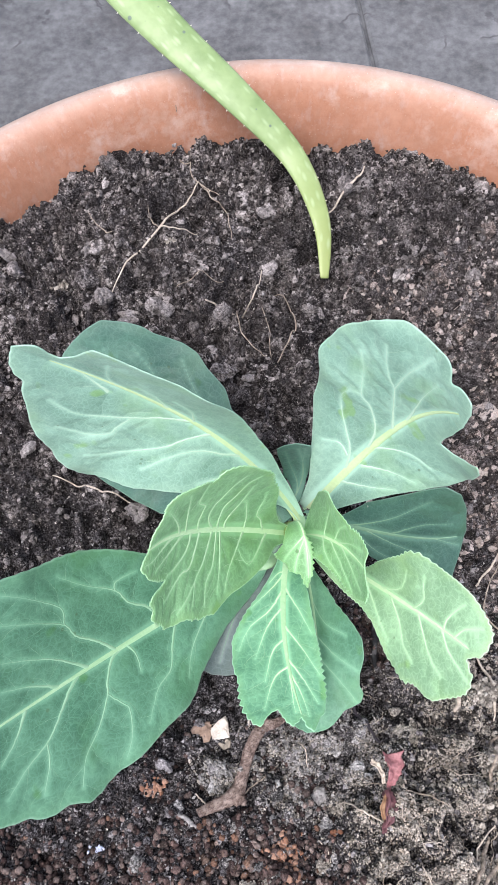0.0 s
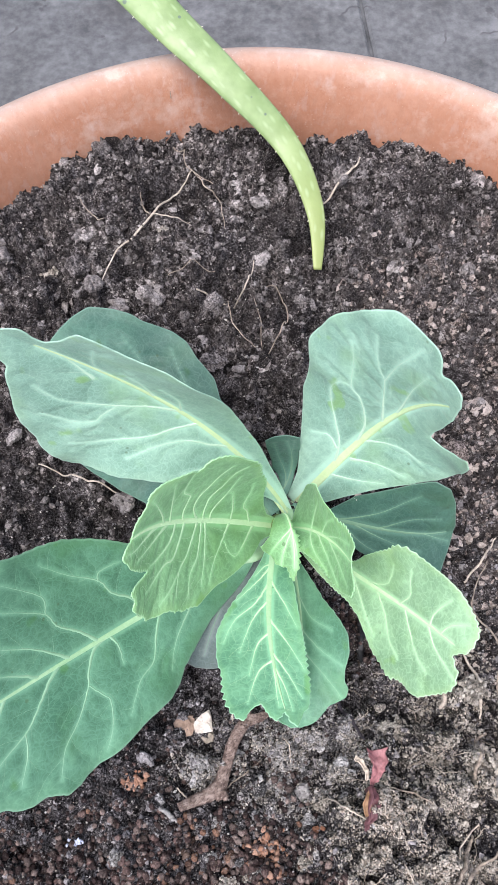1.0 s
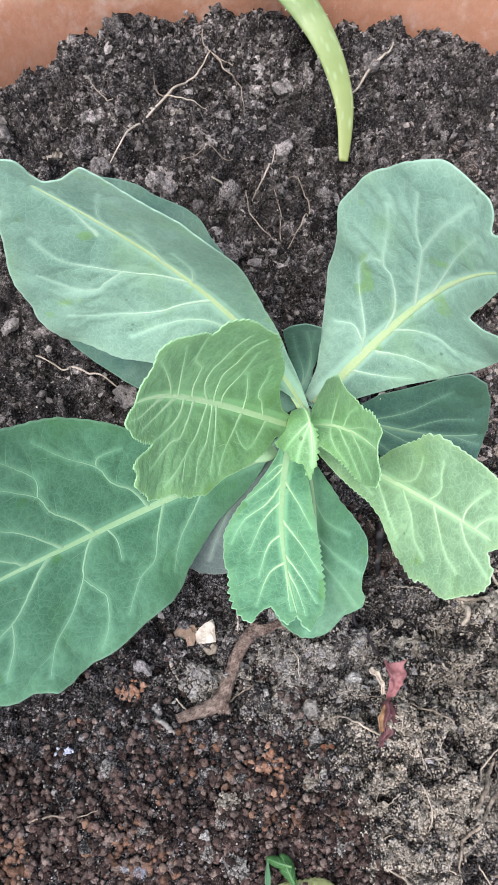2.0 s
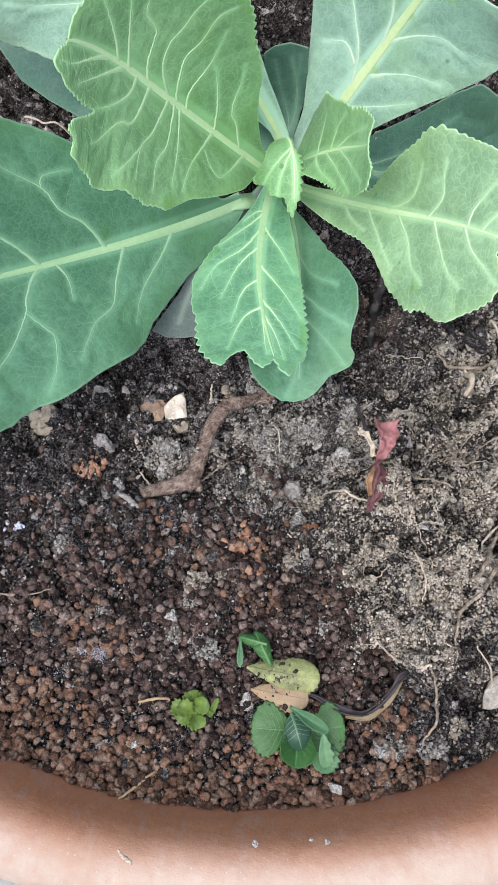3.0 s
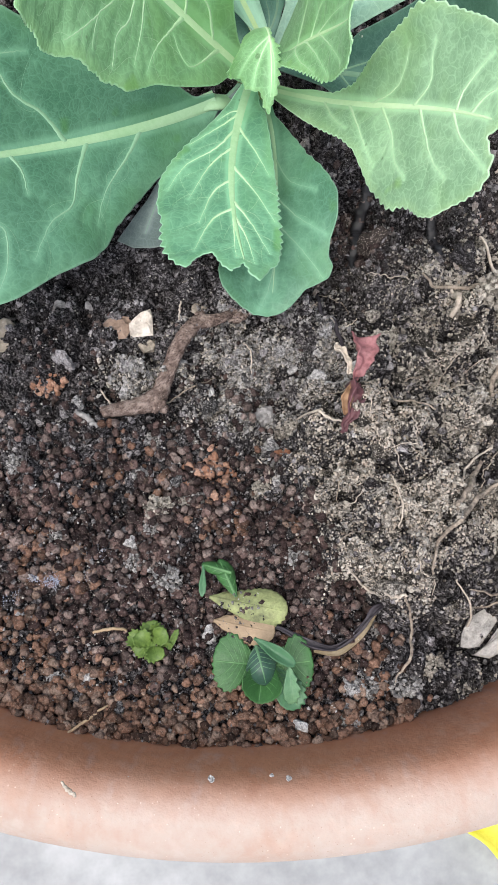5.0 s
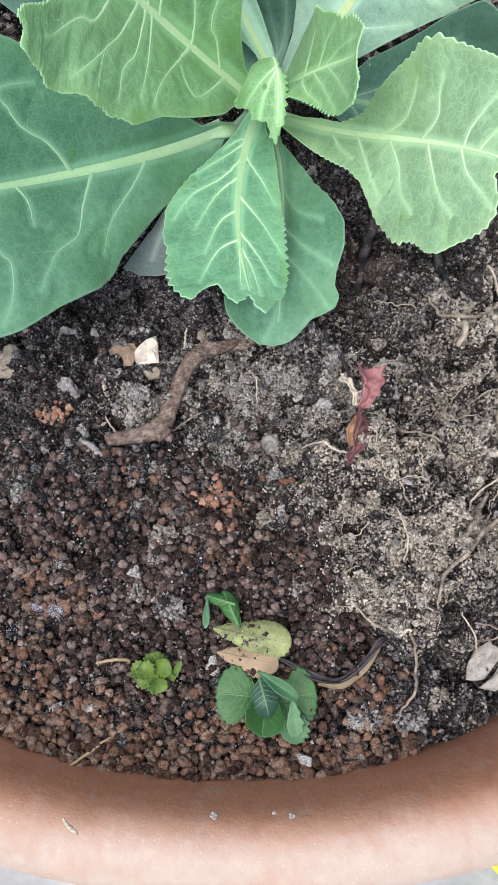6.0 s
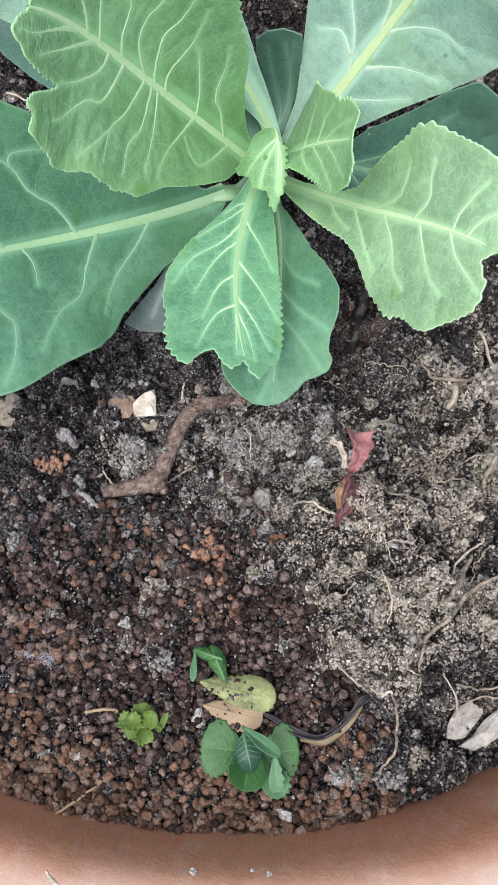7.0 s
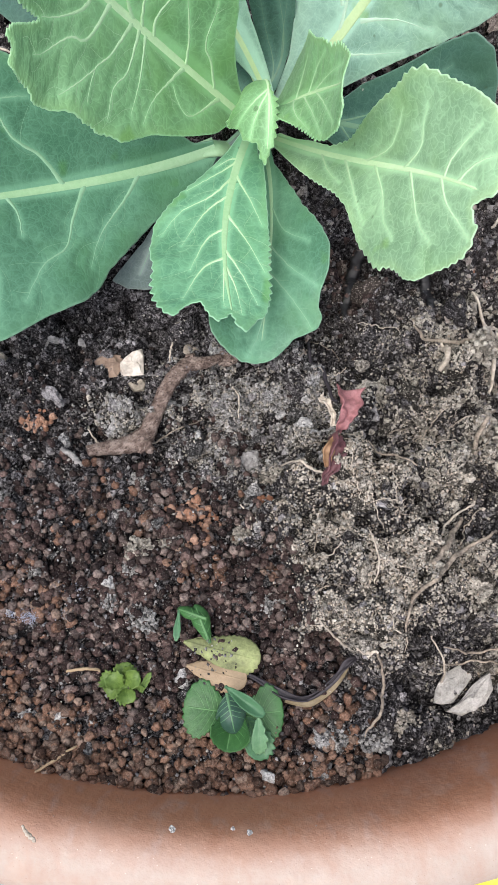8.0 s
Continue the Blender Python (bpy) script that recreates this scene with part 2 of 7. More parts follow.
def leaf_blade(kind):
    low, high, through_light = LOOKS[kind]
    fresh = kind in ("young", "light", "midlight")
    m = Nodes("leaf_" + kind)
    uv = m.add("UVMap").outputs[0]
    info = m.add("Attribute")
    info.attribute_name = "leafmap"
    grown = m.add("SeparateXYZ", Vector=info.outputs["Vector"])
    halo, edge, inner = grown.outputs["X"], grown.outputs["Y"], grown.outputs["Z"]
    cloud, fine = m.noise(38, 4, 0.6), m.noise(420, 4, 0.65)
    col = m.ramp(cloud, (0.34, tuple(0.80 * c for c in low)), (0.66, tuple(min(1.0, 1.10 * c) for c in high)))
    pale = tuple(min(1, c * 1.35 + 0.03) for c in high)
    col = m.mix(m.ramp(m.noise(230, 3, 0.6), (0.35, 0.55), (0.62, 0.0)), col, tuple(c * 0.76 for c in low))
    # deeper green between the veins, paler along them
    col = m.mix(m.math("MULTIPLY", inner, 0.12 if fresh else 0.35), col, tuple(c * 0.72 for c in low))
    col = m.mix(m.math("MULTIPLY", halo, 0.78 if fresh else 0.66), col, pale)
    # fine network between the side veins
    bent = m.add("VectorMath", )
    bent.operation = "ADD"
    m.put(bent.inputs[0], uv)
    wig = m.noise(140, 2, 0.5, uv, "Color")
    sc = m.add("VectorMath")
    sc.operation = "SCALE"
    m.put(sc.inputs[0], wig)
    sc.inputs["Scale"].default_value = 0.006
    m.put(bent.inputs[1], sc.outputs[0])
    net = m.cells(330, "DISTANCE_TO_EDGE", bent.outputs[0])
    net2 = m.cells(800, "DISTANCE_TO_EDGE", bent.outputs[0])
    col = m.mix(m.math("MULTIPLY", m.ramp(net, (0.0, 1.0), (0.09, 0.0)), 0.30 if fresh else 0.20), col, pale)
    col = m.mix(m.math("MULTIPLY", m.ramp(net2, (0.0, 1.0), (0.12, 0.0)), 0.16), col, pale)
    # rubbed patches where the wax bloom is gone, and small blemishes
    rub = m.ramp(m.noise(34, 3, 0.55, m.add("Mapping", Vector=m.coord(), Location=(3.1, 1.7, 0.4)).outputs[0]), (0.54, 0.0), (0.72, 0.40))
    col = m.mix(rub, col, (low[0] * 0.95, low[1] * 0.95, low[2] * 0.55))
    scuff = m.ramp(m.noise(60, 2, 0.5, m.add("Mapping", Vector=m.coord(), Location=(7.3, 2.9, 1.4)).outputs[0]), (0.68, 0.0), (0.73, 0.5))
    col = m.mix(scuff, col, (low[0] * 0.9, low[1] * 0.95, low[2] * 0.25))
    spots = m.ramp(m.math("ADD", m.cells(130), m.math("MULTIPLY", m.noise(25, 2), 0.5)), (0.23, 0.5), (0.30, 0.0))
    col = m.mix(spots, col, (0.05, 0.09, 0.03))
    specks = m.ramp(m.math("ADD", m.cells(260), m.math("MULTIPLY", m.noise(18, 2), 0.6)), (0.20, 0.55), (0.24, 0.0))
    col = m.mix(specks, col, pale)
    # paler, yellower margin
    worn = m.math("ADD", edge, m.math("MULTIPLY", m.math("SUBTRACT", cloud, 0.5), 0.5))
    col = m.mix(m.math("MULTIPLY", m.ramp(worn, (0.72, 0.0), (1.05, 0.42)), 0.9 if fresh else 0.35), col, (min(1, high[0] * 1.25), min(1, high[1] * 1.15), high[2] * 0.9))
    col = m.mix(m.math("MULTIPLY", m.ramp(edge, (0.955, 0.0), (0.99, 1.0)), 0.9 if fresh else 0.45), col, tuple(min(1, c * 1.25 + 0.12) for c in high))
    m.bump(m.mix(0.5, m.ramp(net, (0.0, 0.1), (0.35, 0.9)), m.mix(0.5, m.noise(70, 3), fine)), 0.22, 0.0008)
    m.set(Base_Color=col, Roughness=m.ramp(fine, (0.3, 0.42), (0.7, 0.60)), Specular_IOR_Level=0.35, Sheen_Weight=0.10, Sheen_Roughness=0.5)
    glow = m.add("BsdfTranslucent", Color=m.mix(0.25, col, (0.38, 0.62, 0.20)))
    blend = m.add("MixShader", Fac=through_light)
    m.put(blend.inputs[1], m.bsdf.outputs[0])
    m.put(blend.inputs[2], glow.outputs[0])
    m.put(m.out.inputs["Surface"], blend.outputs[0])
    return m.mat


def plain(name, a, b, scale=60, rough=0.7, bump=0.4, fine=600, **extra):
    """Two tones broken up at two scales."""
    m = Nodes(name)
    n1, n2 = m.noise(scale, 4, 0.6), m.noise(fine, 4, 0.7)
    col = m.ramp(m.mix(0.45, n1, n2), (0.35, a), (0.65, b))
    m.bump(n2, bump, 0.0006)
    return m.set(Base_Color=col, Roughness=rough, **extra)


def paving(name, dark, middle, light, stain):
    m = Nodes(name)
    n0, n1, n2 = m.noise(6.5, 4, 0.55), m.noise(17, 5, 0.6), m.noise(90, 3, 0.6)
    col = m.ramp(m.mix(0.5, n0, n1), (0.34, dark), (0.5, middle), (0.66, light))
    col = m.mix(0.12, col, m.ramp(n2, (0.35, 0.08), (0.7, 0.6)))
    col = m.mix(m.ramp(m.noise(6, 6, 0.68), (0.50, 0.0), (0.64, stain)), col, (0.055, 0.053, 0.053))
    shift = m.add("VectorMath")
    shift.operation = "ADD"
    m.put(shift.inputs[0], m.coord())
    push = m.add("VectorMath")
    push.operation = "SCALE"
    m.put(push.inputs[0], m.noise(9, 4, 0.6, None, "Color"))
    push.inputs["Scale"].default_value = 0.16
    m.put(shift.inputs[1], push.outputs[0])
    crack = m.ramp(m.cells(5.5, "DISTANCE_TO_EDGE", shift.outputs[0]), (0.006, min(1.0, stain)), (0.022, 0.0))
    col = m.mix(m.math("MULTIPLY", crack, m.ramp(n1, (0.52, 0.0), (0.60, 0.7))), col, (0.035, 0.034, 0.036))
    blot = m.ramp(m.math("ADD", m.cells(17, "F1", shift.outputs[0]), m.math("MULTIPLY", n2, 0.25)), (0.22, stain), (0.30, 0.0))
    col = m.mix(m.math("MULTIPLY", blot, 0.8), col, (0.05, 0.05, 0.052))
    m.bump(n1, 0.3, 0.004)
    return m.set(Base_Color=col, Roughness=0.8)


def yard():
    """Cast ground: pale concrete on one side of the pot, darker paving on the other."""
    m = Nodes("yard_ground")
    n1, n2 = m.noise(5, 5, 0.6), m.noise(40, 4, 0.6)
    tone = m.mix(0.4, n1, n2)
    dark = m.ramp(tone, (0.36, (0.040, 0.043, 0.046)), (0.64, (0.15, 0.157, 0.163)))
    pale = m.ramp(tone, (0.36, (0.24, 0.26, 0.27)), (0.64, (0.54, 0.57, 0.58)))
    y = m.add("SeparateXYZ", Vector=m.coord()).outputs["Y"]
    col = m.mix(m.ramp(m.math("ADD", m.math("MULTIPLY", m.math("SUBTRACT", y, 0.56), 40.0), 0.5), (0.4, 0.0), (0.6, 1.0)), pale, dark)
    m.bump(n2, 0.3, 0.004)
    return m.set(Base_Color=col, Roughness=0.85)


def bark():
    """Rough brown bark: dark furrows, reddish plates, pale lichen flecks."""
    m = Nodes("bark")
    n1, n2, cell = m.noise(330, 5, 0.7), m.noise(1300, 4, 0.7), m.cells(520, "DISTANCE_TO_EDGE")
    col = m.ramp(n1, (0.36, (0.11, 0.077, 0.065)), (0.50, (0.235, 0.178, 0.152)), (0.62, (0.38, 0.305, 0.265)))
    col = m.mix(m.ramp(n2, (0.40, 0.6), (0.49, 0.0)), col, (0.035, 0.024, 0.020))
    col = m.mix(m.ramp(cell, (0.01, 0.12), (0.06, 0.0)), col, (0.04, 0.028, 0.024))
    col = m.mix(m.ramp(m.math("ADD", m.cells(700), m.math("MULTIPLY", n1, 0.3)), (0.22, 0.8), (0.30, 0.0)), col, (0.44, 0.39, 0.35))
    m.bump(m.mix(0.5, n2, n1), 1.0, 0.0016)
    return m.set(Base_Color=col, Roughness=0.9, Specular_IOR_Level=0.1)


def spear_skin():
    m = Nodes("aloe_skin")
    n = m.noise(60, 3)
    stretch = m.add("Mapping", Vector=m.add("UVMap").outputs[0], Scale=(1.0, 2.6, 1.0))
    fleck = m.ramp(m.math("ADD", m.cells(95, where=stretch.outputs[0]), m.math("MULTIPLY", m.noise(45, 3), 0.3)), (0.25, 1.0), (0.52, 0.0))
    along = m.add("SeparateXYZ", Vector=m.add("UVMap").outputs[0]).outputs["X"]
    col = m.mix(m.ramp(along, (0.0, 1.0), (0.10, 0.0)), m.ramp(n, (0.3, (0.165, 0.260, 0.095)), (0.7, (0.265, 0.37, 0.165))), (0.28, 0.34, 0.115))
    col = m.mix(m.math("MULTIPLY", fleck, 0.40), col, (0.44, 0.56, 0.34))
    dots = m.ramp(m.math("ADD", m.cells(120), m.math("MULTIPLY", m.noise(35, 2), 0.5)), (0.29, 0.85), (0.35, 0.0))
    col = m.mix(dots, col, (0.10, 0.14, 0.12))
    m.bump(m.noise(300, 3), 0.25, 0.0008)
    return m.set(Base_Color=col, Roughness=0.42, Subsurface_Weight=0.05, Subsurface_Radius=(0.004, 0.006, 0.002), Subsurface_Scale=0.3)


CLAY, SOIL = terracotta(), soil_sheet()
# paving beyond the pot is several times darker than the near slabs
PAVING = paving("paving_stone", (0.036, 0.039, 0.041), (0.082, 0.087, 0.092), (0.165, 0.172, 0.178), 0.9)
CONCRETE = paving("pale_concrete", (0.24, 0.26, 0.27), (0.375, 0.40, 0.41), (0.54, 0.57, 0.58), 0.25)
BLADES = {k: leaf_blade(k) for k in LOOKS}
RIB = plain("leaf_rib", (0.30, 0.51, 0.28), (0.39, 0.59, 0.36), 60, 0.5, 0.2)
RIB_PALE = plain("leaf_rib_pale", (0.50, 0.71, 0.40), (0.60, 0.79, 0.50), 60, 0.5, 0.2)
RIB_YELLOW = plain("leaf_rib_yellow", (0.47, 0.62, 0.33), (0.55, 0.70, 0.41), 60, 0.5, 0.2)
VEIN = plain("leaf_vein", (0.21, 0.41, 0.25), (0.29, 0.48, 0.31), 90, 0.5, 0.2)
VEIN_BLOOM = plain("leaf_vein_bloom", (0.42, 0.61, 0.46), (0.50, 0.68, 0.53), 90, 0.5, 0.2)
VEIN_PALE = plain("leaf_vein_pale", (0.42, 0.64, 0.37), (0.51, 0.71, 0.45), 90, 0.5, 0.2)
VEIN_DARK = plain("leaf_vein_dark", (0.15, 0.29, 0.19), (0.21, 0.36, 0.23), 90, 0.5, 0.2)
STEM = plain("leaf_stem", (0.22, 0.34, 0.10), (0.34, 0.46, 0.17), 80, 0.5, 0.3)
ROOT = plain("root_skin", (0.13, 0.105, 0.083), (0.44, 0.375, 0.30), 300, 0.9, 0.8)
ROOT_PALE = plain("root_pale", (0.36, 0.31, 0.25), (0.64, 0.57, 0.48), 300, 0.85, 0.6)
BARK = bark()
STRAW = plain("straw", (0.30, 0.21, 0.13), (0.46, 0.35, 0.22), 120, 0.7, 0.4)
SHELL = plain("shell_white", (0.40, 0.35, 0.29), (0.70, 0.65, 0.58), 150, 0.7, 0.7)
SHELL_BROWN = plain("shell_brown", (0.22, 0.15, 0.11), (0.40, 0.29, 0.22), 150, 0.8, 0.7)
STONE = plain("stone_grey", (0.15, 0.145, 0.14), (0.38, 0.37, 0.36), 420, 0.85, 0.8)
STONE_BEIGE = plain("stone_beige", (0.20, 0.175, 0.14), (0.46, 0.41, 0.34), 420, 0.9, 0.9)
STONE_ORANGE = plain("stone_orange", (0.16, 0.065, 0.035), (0.34, 0.16, 0.09), 300, 0.9, 0.9)
FLAKE = plain("flake_white", (0.26, 0.25, 0.23), (0.68, 0.66, 0.62), 200, 0.8, 1.0, 1500)
DEAD_PINK = plain("dead_leaf_pink", (0.085, 0.024, 0.030), (0.38, 0.165, 0.17), 140, 0.55, 0.5)
DEAD_DARK = plain("dead_leaf_dark", (0.045, 0.014, 0.020), (0.20, 0.085, 0.095), 120, 0.55, 0.6)
DEAD_TAN = plain("dead_leaf_tan", (0.16, 0.085, 0.045), (0.36, 0.22, 0.12), 90, 0.6, 0.5)
DEAD_BLACK = plain("dead_leaf_black", (0.014, 0.012, 0.016), (0.060, 0.052, 0.062), 120, 0.65, 0.5)
DEAD_BLACK_EDGE = plain("dead_leaf_edge", (0.13, 0.10, 0.055), (0.24, 0.19, 0.11), 120, 0.5, 0.5)
YELLOWED = plain("yellowed_leaf", (0.085, 0.095, 0.045), (0.33, 0.38, 0.16), 130, 0.6, 0.6)
YELLOWED_TAN = plain("yellowed_leaf_tan", (0.25, 0.18, 0.11), (0.40, 0.30, 0.19), 160, 0.6, 0.5)
SPROUT = plain("sprout_green", (0.022, 0.088, 0.024), (0.052, 0.160, 0.046), 120, 0.5, 0.4)
SPROUT_MID = plain("sprout_mid", (0.045, 0.135, 0.065), (0.08, 0.20, 0.10), 120, 0.5, 0.4)
SPROUT_PALE = plain("sprout_pale", (0.085, 0.20, 0.10), (0.145, 0.285, 0.15), 120, 0.5, 0.4)
SPROUT_VEIN = plain("sprout_vein", (0.070, 0.19, 0.065), (0.11, 0.25, 0.095), 120, 0.5, 0.3)
SPROUT_DEEP = plain("sprout_deep", (0.020, 0.062, 0.045), (0.045, 0.110, 0.078), 120, 0.5, 0.4)
SPROUT_LIME = plain("sprout_lime", (0.065, 0.125, 0.022), (0.155, 0.245, 0.055), 120, 0.5, 0.4)
MOULD = plain("mould_white", (0.36, 0.40, 0.52), (0.56, 0.60, 0.72), 300, 0.95, 0.3)
STRIP_BLACK = plain("strip_black", (0.018, 0.018, 0.020), (0.035, 0.034, 0.036), 60, 0.5, 0.3)
YELLOW_LEAF = plain("fallen_leaf_yellow", (0.62, 0.60, 0.04), (0.75, 0.72, 0.10), 60, 0.5, 0.3)

# ---- the pot ----
CX, CY, RIN = 0.0112, 0.1085, 0.2555
GROUND = -0.30


def lathe(profile, seg=160, wob=0.0):
    bm = bmesh.new()
    rings = []
    for r, z in profile:
        ring = []
        for k in range(seg):
            a = 2 * math.pi * k / seg
            rr = r + wob * noise.noise((2.5 * math.cos(a), 2.5 * math.sin(a), z * 20))
            ring.append(bm.verts.new((rr * math.cos(a), rr * math.sin(a), z)))
        rings.append(ring)
    for a, b in zip(rings, rings[1:]):
        for k in range(seg):
            bm.faces.new((a[k], a[(k + 1) % seg], b[(k + 1) % seg], b[k]))
    return bm, rings


def build_pot():
    pot = tagged(new("plant_pot"), "large round terracotta pot with a rolled, lime-stained rim", "plant pot")
    pot.location = (CX, CY, 0)
    lip = [(RIN - 0.0065, -0.03), (RIN - 0.0030, 0.0), (RIN + 0.0010, 0.018), (RIN + 0.0035, 0.0255), (RIN + 0.0058, 0.0312), (RIN + 0.0092, 0.0349), (RIN + 0.0135, 0.0363),
           (RIN + 0.0185, 0.0350), (RIN + 0.0240, 0.0316), (RIN + 0.0278, 0.026), (RIN + 0.0296, 0.018), (RIN + 0.0294, -0.004), (RIN + 0.0238, -0.012), (RIN + 0.0190, -0.016)]
    bm, _ = lathe(lip, 200, 0.0006)
    part("rim", bm, CLAY, pot, "rolled rim, pale with lime")
    body = [(RIN + 0.0190, -0.016), (0.262, -0.06), (0.245, -0.14), (0.222, -0.22), (0.200, GROUND + 0.012), (0.196, GROUND), (0.186, GROUND), (0.186, GROUND + 0.02), (0.232, -0.14), (RIN - 0.0065, -0.03)]
    bm, rings = lathe(body, 120, 0.001)
    part("wall", bm, CLAY, pot)
    return pot


build_pot()

# ---- ground ----
def build_ground():
    n, size = 40, 60.0
    bm = bmesh.new()
    bmesh.ops.create_grid(bm, x_segments=n, y_segments=n, size=size)
    for v in bm.verts:
        v.co.z = GROUND - 0.004
    tagged(part("ground", bm, yard(), None, "grey weathered concrete ground"), "", "ground", "", "structure")
    base = tagged(new("pavement"), "worn grey flagstones with dark joints", "pavement", "", "structure")
    r = random.Random(4)
    step = 0.44
    for ix in range(-3, 4):
        for iy in range(-2, 5):
            x0, y0 = ix * step + (1 - iy % 2) * 0.13 + 0.21, iy * step + 0.12
            bm = bmesh.new()
            g = 0.0022
            ring = [(g, g), (step - g, g), (step - g, step - g), (g, step - g)]
            ring = [(x + r.uniform(-0.004, 0.001), y + r.uniform(-0.004, 0.001)) for x, y in ring]
            tilt = [r.uniform(-0.002, 0.002) for _ in ring]
            low = [bm.verts.new((x0 + x, y0 + y, GROUND - 0.03)) for x, y in ring]
            up = [bm.verts.new((x0 + x, y0 + y, GROUND - 0.003 + t)) for (x, y), t in zip(ring, tilt)]
            top = [bm.verts.new((x0 + step / 2 + (x - step / 2) * 0.985, y0 + step / 2 + (y - step / 2) * 0.985, GROUND + t)) for (x, y), t in zip(ring, tilt)]
            bm.faces.new(top)
            for k in range(4):
                bm.faces.new((low[k], low[(k + 1) % 4], up[(k + 1) % 4], up[k]))
                bm.faces.new((up[k], up[(k + 1) % 4], top[(k + 1) % 4], top[k]))
            part("flagstone", bm, PAVING if y0 > 0.2 else CONCRETE, base, "" if y0 > 0.2 else "pale concrete slab", smooth=False)


build_ground()


# ---- soil ----
def ramp01(v, a, b):
    return np.clip((v - a) / (b - a), 0, 1)


def bell(x, y, cx, cy, r):
    return np.exp(-((x - cx) ** 2 + (y - cy) ** 2) / (r * r))


def fbm(x, y, scale, seed, octaves=4):
    """Smooth value noise on arrays."""
    r = np.random.default_rng(seed)
    total, amp = np.zeros_like(np.asarray(x, float)), 1.0
    for _ in range(octaves):
        tab = r.normal(size=(64, 64))
        u, v = np.asarray(x) * scale + 31.7, np.asarray(y) * scale + 17.3
        i, j = np.floor(u).astype(int), np.floor(v).astype(int)
        a, b = u - i, v - j
        a, b = a * a * (3 - 2 * a), b * b * (3 - 2 * b)
        t = lambda di, dj: tab[(i + di) % 64, (j + dj) % 64]
        total += amp * ((t(0, 0) * (1 - a) + t(1, 0) * a) * (1 - b) + (t(0, 1) * (1 - a) + t(1, 1) * a) * b)
        scale, amp = scale * 2.03, amp * 0.5
    return total


def mound(x, y):
    """The raised bank of dry soil on one side, 0 to 1."""
    d = np.hypot((x - 0.070) / 1.25, (y + 0.062) / 1.08) + 0.0045 * fbm(x, y, 60, 5)
    return 1 / (1 + np.exp((d - 0.040) / 0.0022))


def clump(x, y):
    """Share of the sandy crust on the bank, 0 to 1."""
    d = np.hypot((x - 0.048) / 0.95, (y + 0.069) / 1.08) + 0.0035 * fbm(x, y, 60, 5)
    return 1 / (1 + np.exp((d - 0.0285) / 0.0011))


def sandy(x, y):
    """The crust and a few sandy spots beyond it."""
    spots = bell(x, y, 0.078, -0.028, 0.008) + bell(x, y, 0.087, -0.045, 0.010) + 0.8 * bell(x, y, 0.090, -0.001, 0.009) + 0.6 * bell(x, y, 0.084, -0.075, 0.008)
    return np.clip(clump(x, y) + spots * (0.5 + 0.6 * ramp01(fbm(x, y, 110, 18, 2), -0.5, 0.5)), 0, 1)


def pits(x, y):
    """Crumb structure: above nought on the lumps, below in the pores between them."""
    return fbm(x, y, 115, 81, 3)


def crest(x, y):
    """Share of loose pale grains, and of pale colour, on the lumps, 0 to 1; pores darken in colour like shade."""
    return 0.12 + 0.88 * ramp01(pits(x, y), -0.35, 0.45)


def height(x, y):
    x, y = np.asarray(x, float), np.asarray(y, float)
    h = 0.0026 * fbm(x, y, 28, 1) + 0.0016 * fbm(x, y, 110, 2, 3)
    h = h + ramp01(y, 0.08, 0.16) * (0.0028 * fbm(x, y, 55, 8, 3) - 0.020 * ramp01(-fbm(x, y, 36, 61, 3), 0.35, 1.4))
    h = h - 0.007 * bell(x, y, -0.03, 0.0, 0.035) - 0.008 * bell(x, y, 0.012, -0.028, 0.026)
    h = h + 0.004 * bell(x, y, -0.005, -0.062, 0.025) + 0.013 * mound(x, y) + 0.012 * clump(x, y) + 0.006 * bell(x, y, 0.012, 0.09, 0.04)
    h = h - 0.026 * bell(x, y, -0.100, 0.300, 0.017) - 0.010 * bell(x, y, 0.048, 0.045, 0.016) + 0.008 * bell(x, y, 0.095, 0.02, 0.03)
    h = h - 0.008 * bell(x, y, 0.004, 0.002, 0.008)
    h = h + (1 - 0.75 * granule_zone(x, y)) * (0.0050 * np.abs(fbm(x, y, 80, 31, 2)) + 0.0030 * np.abs(fbm(x, y, 190, 32, 2)) - 0.0060)
    rooty = ramp01(x, 0.015, 0.04) * ramp01(0.045 - y, 0.0, 0.03)
    h = h - (0.0052 + 0.0042 * rooty) * (1 - 0.85 * granule_zone(x, y)) * ramp01(-pits(x, y), 0.0, 0.9) + 0.0016 * (1 - granule_zone(x, y)) * ramp01(pits(x, y), 0.0, 0.9)
    side = ramp01(x, 0.005, 0.035) * ramp01(0.035 - y, 0.0, 0.03)
    h = h + side * (0.0032 * fbm(x, y, 75, 71, 2) - 0.0085 * ramp01(-fbm(x, y, 62, 72, 2), 0.45, 1.3))
    rim = np.clip((np.hypot(x - CX, y - CY) - 0.22) / 0.035, 0, 1)
    return h * (1 - 0.4 * rim) + 0.0045 * rim - 0.010 * rim * (y > 0.1) - 0.010 * rim * ramp01(x, 0.045, 0.085) * ramp01(0.06 - y, 0.0, 0.06)


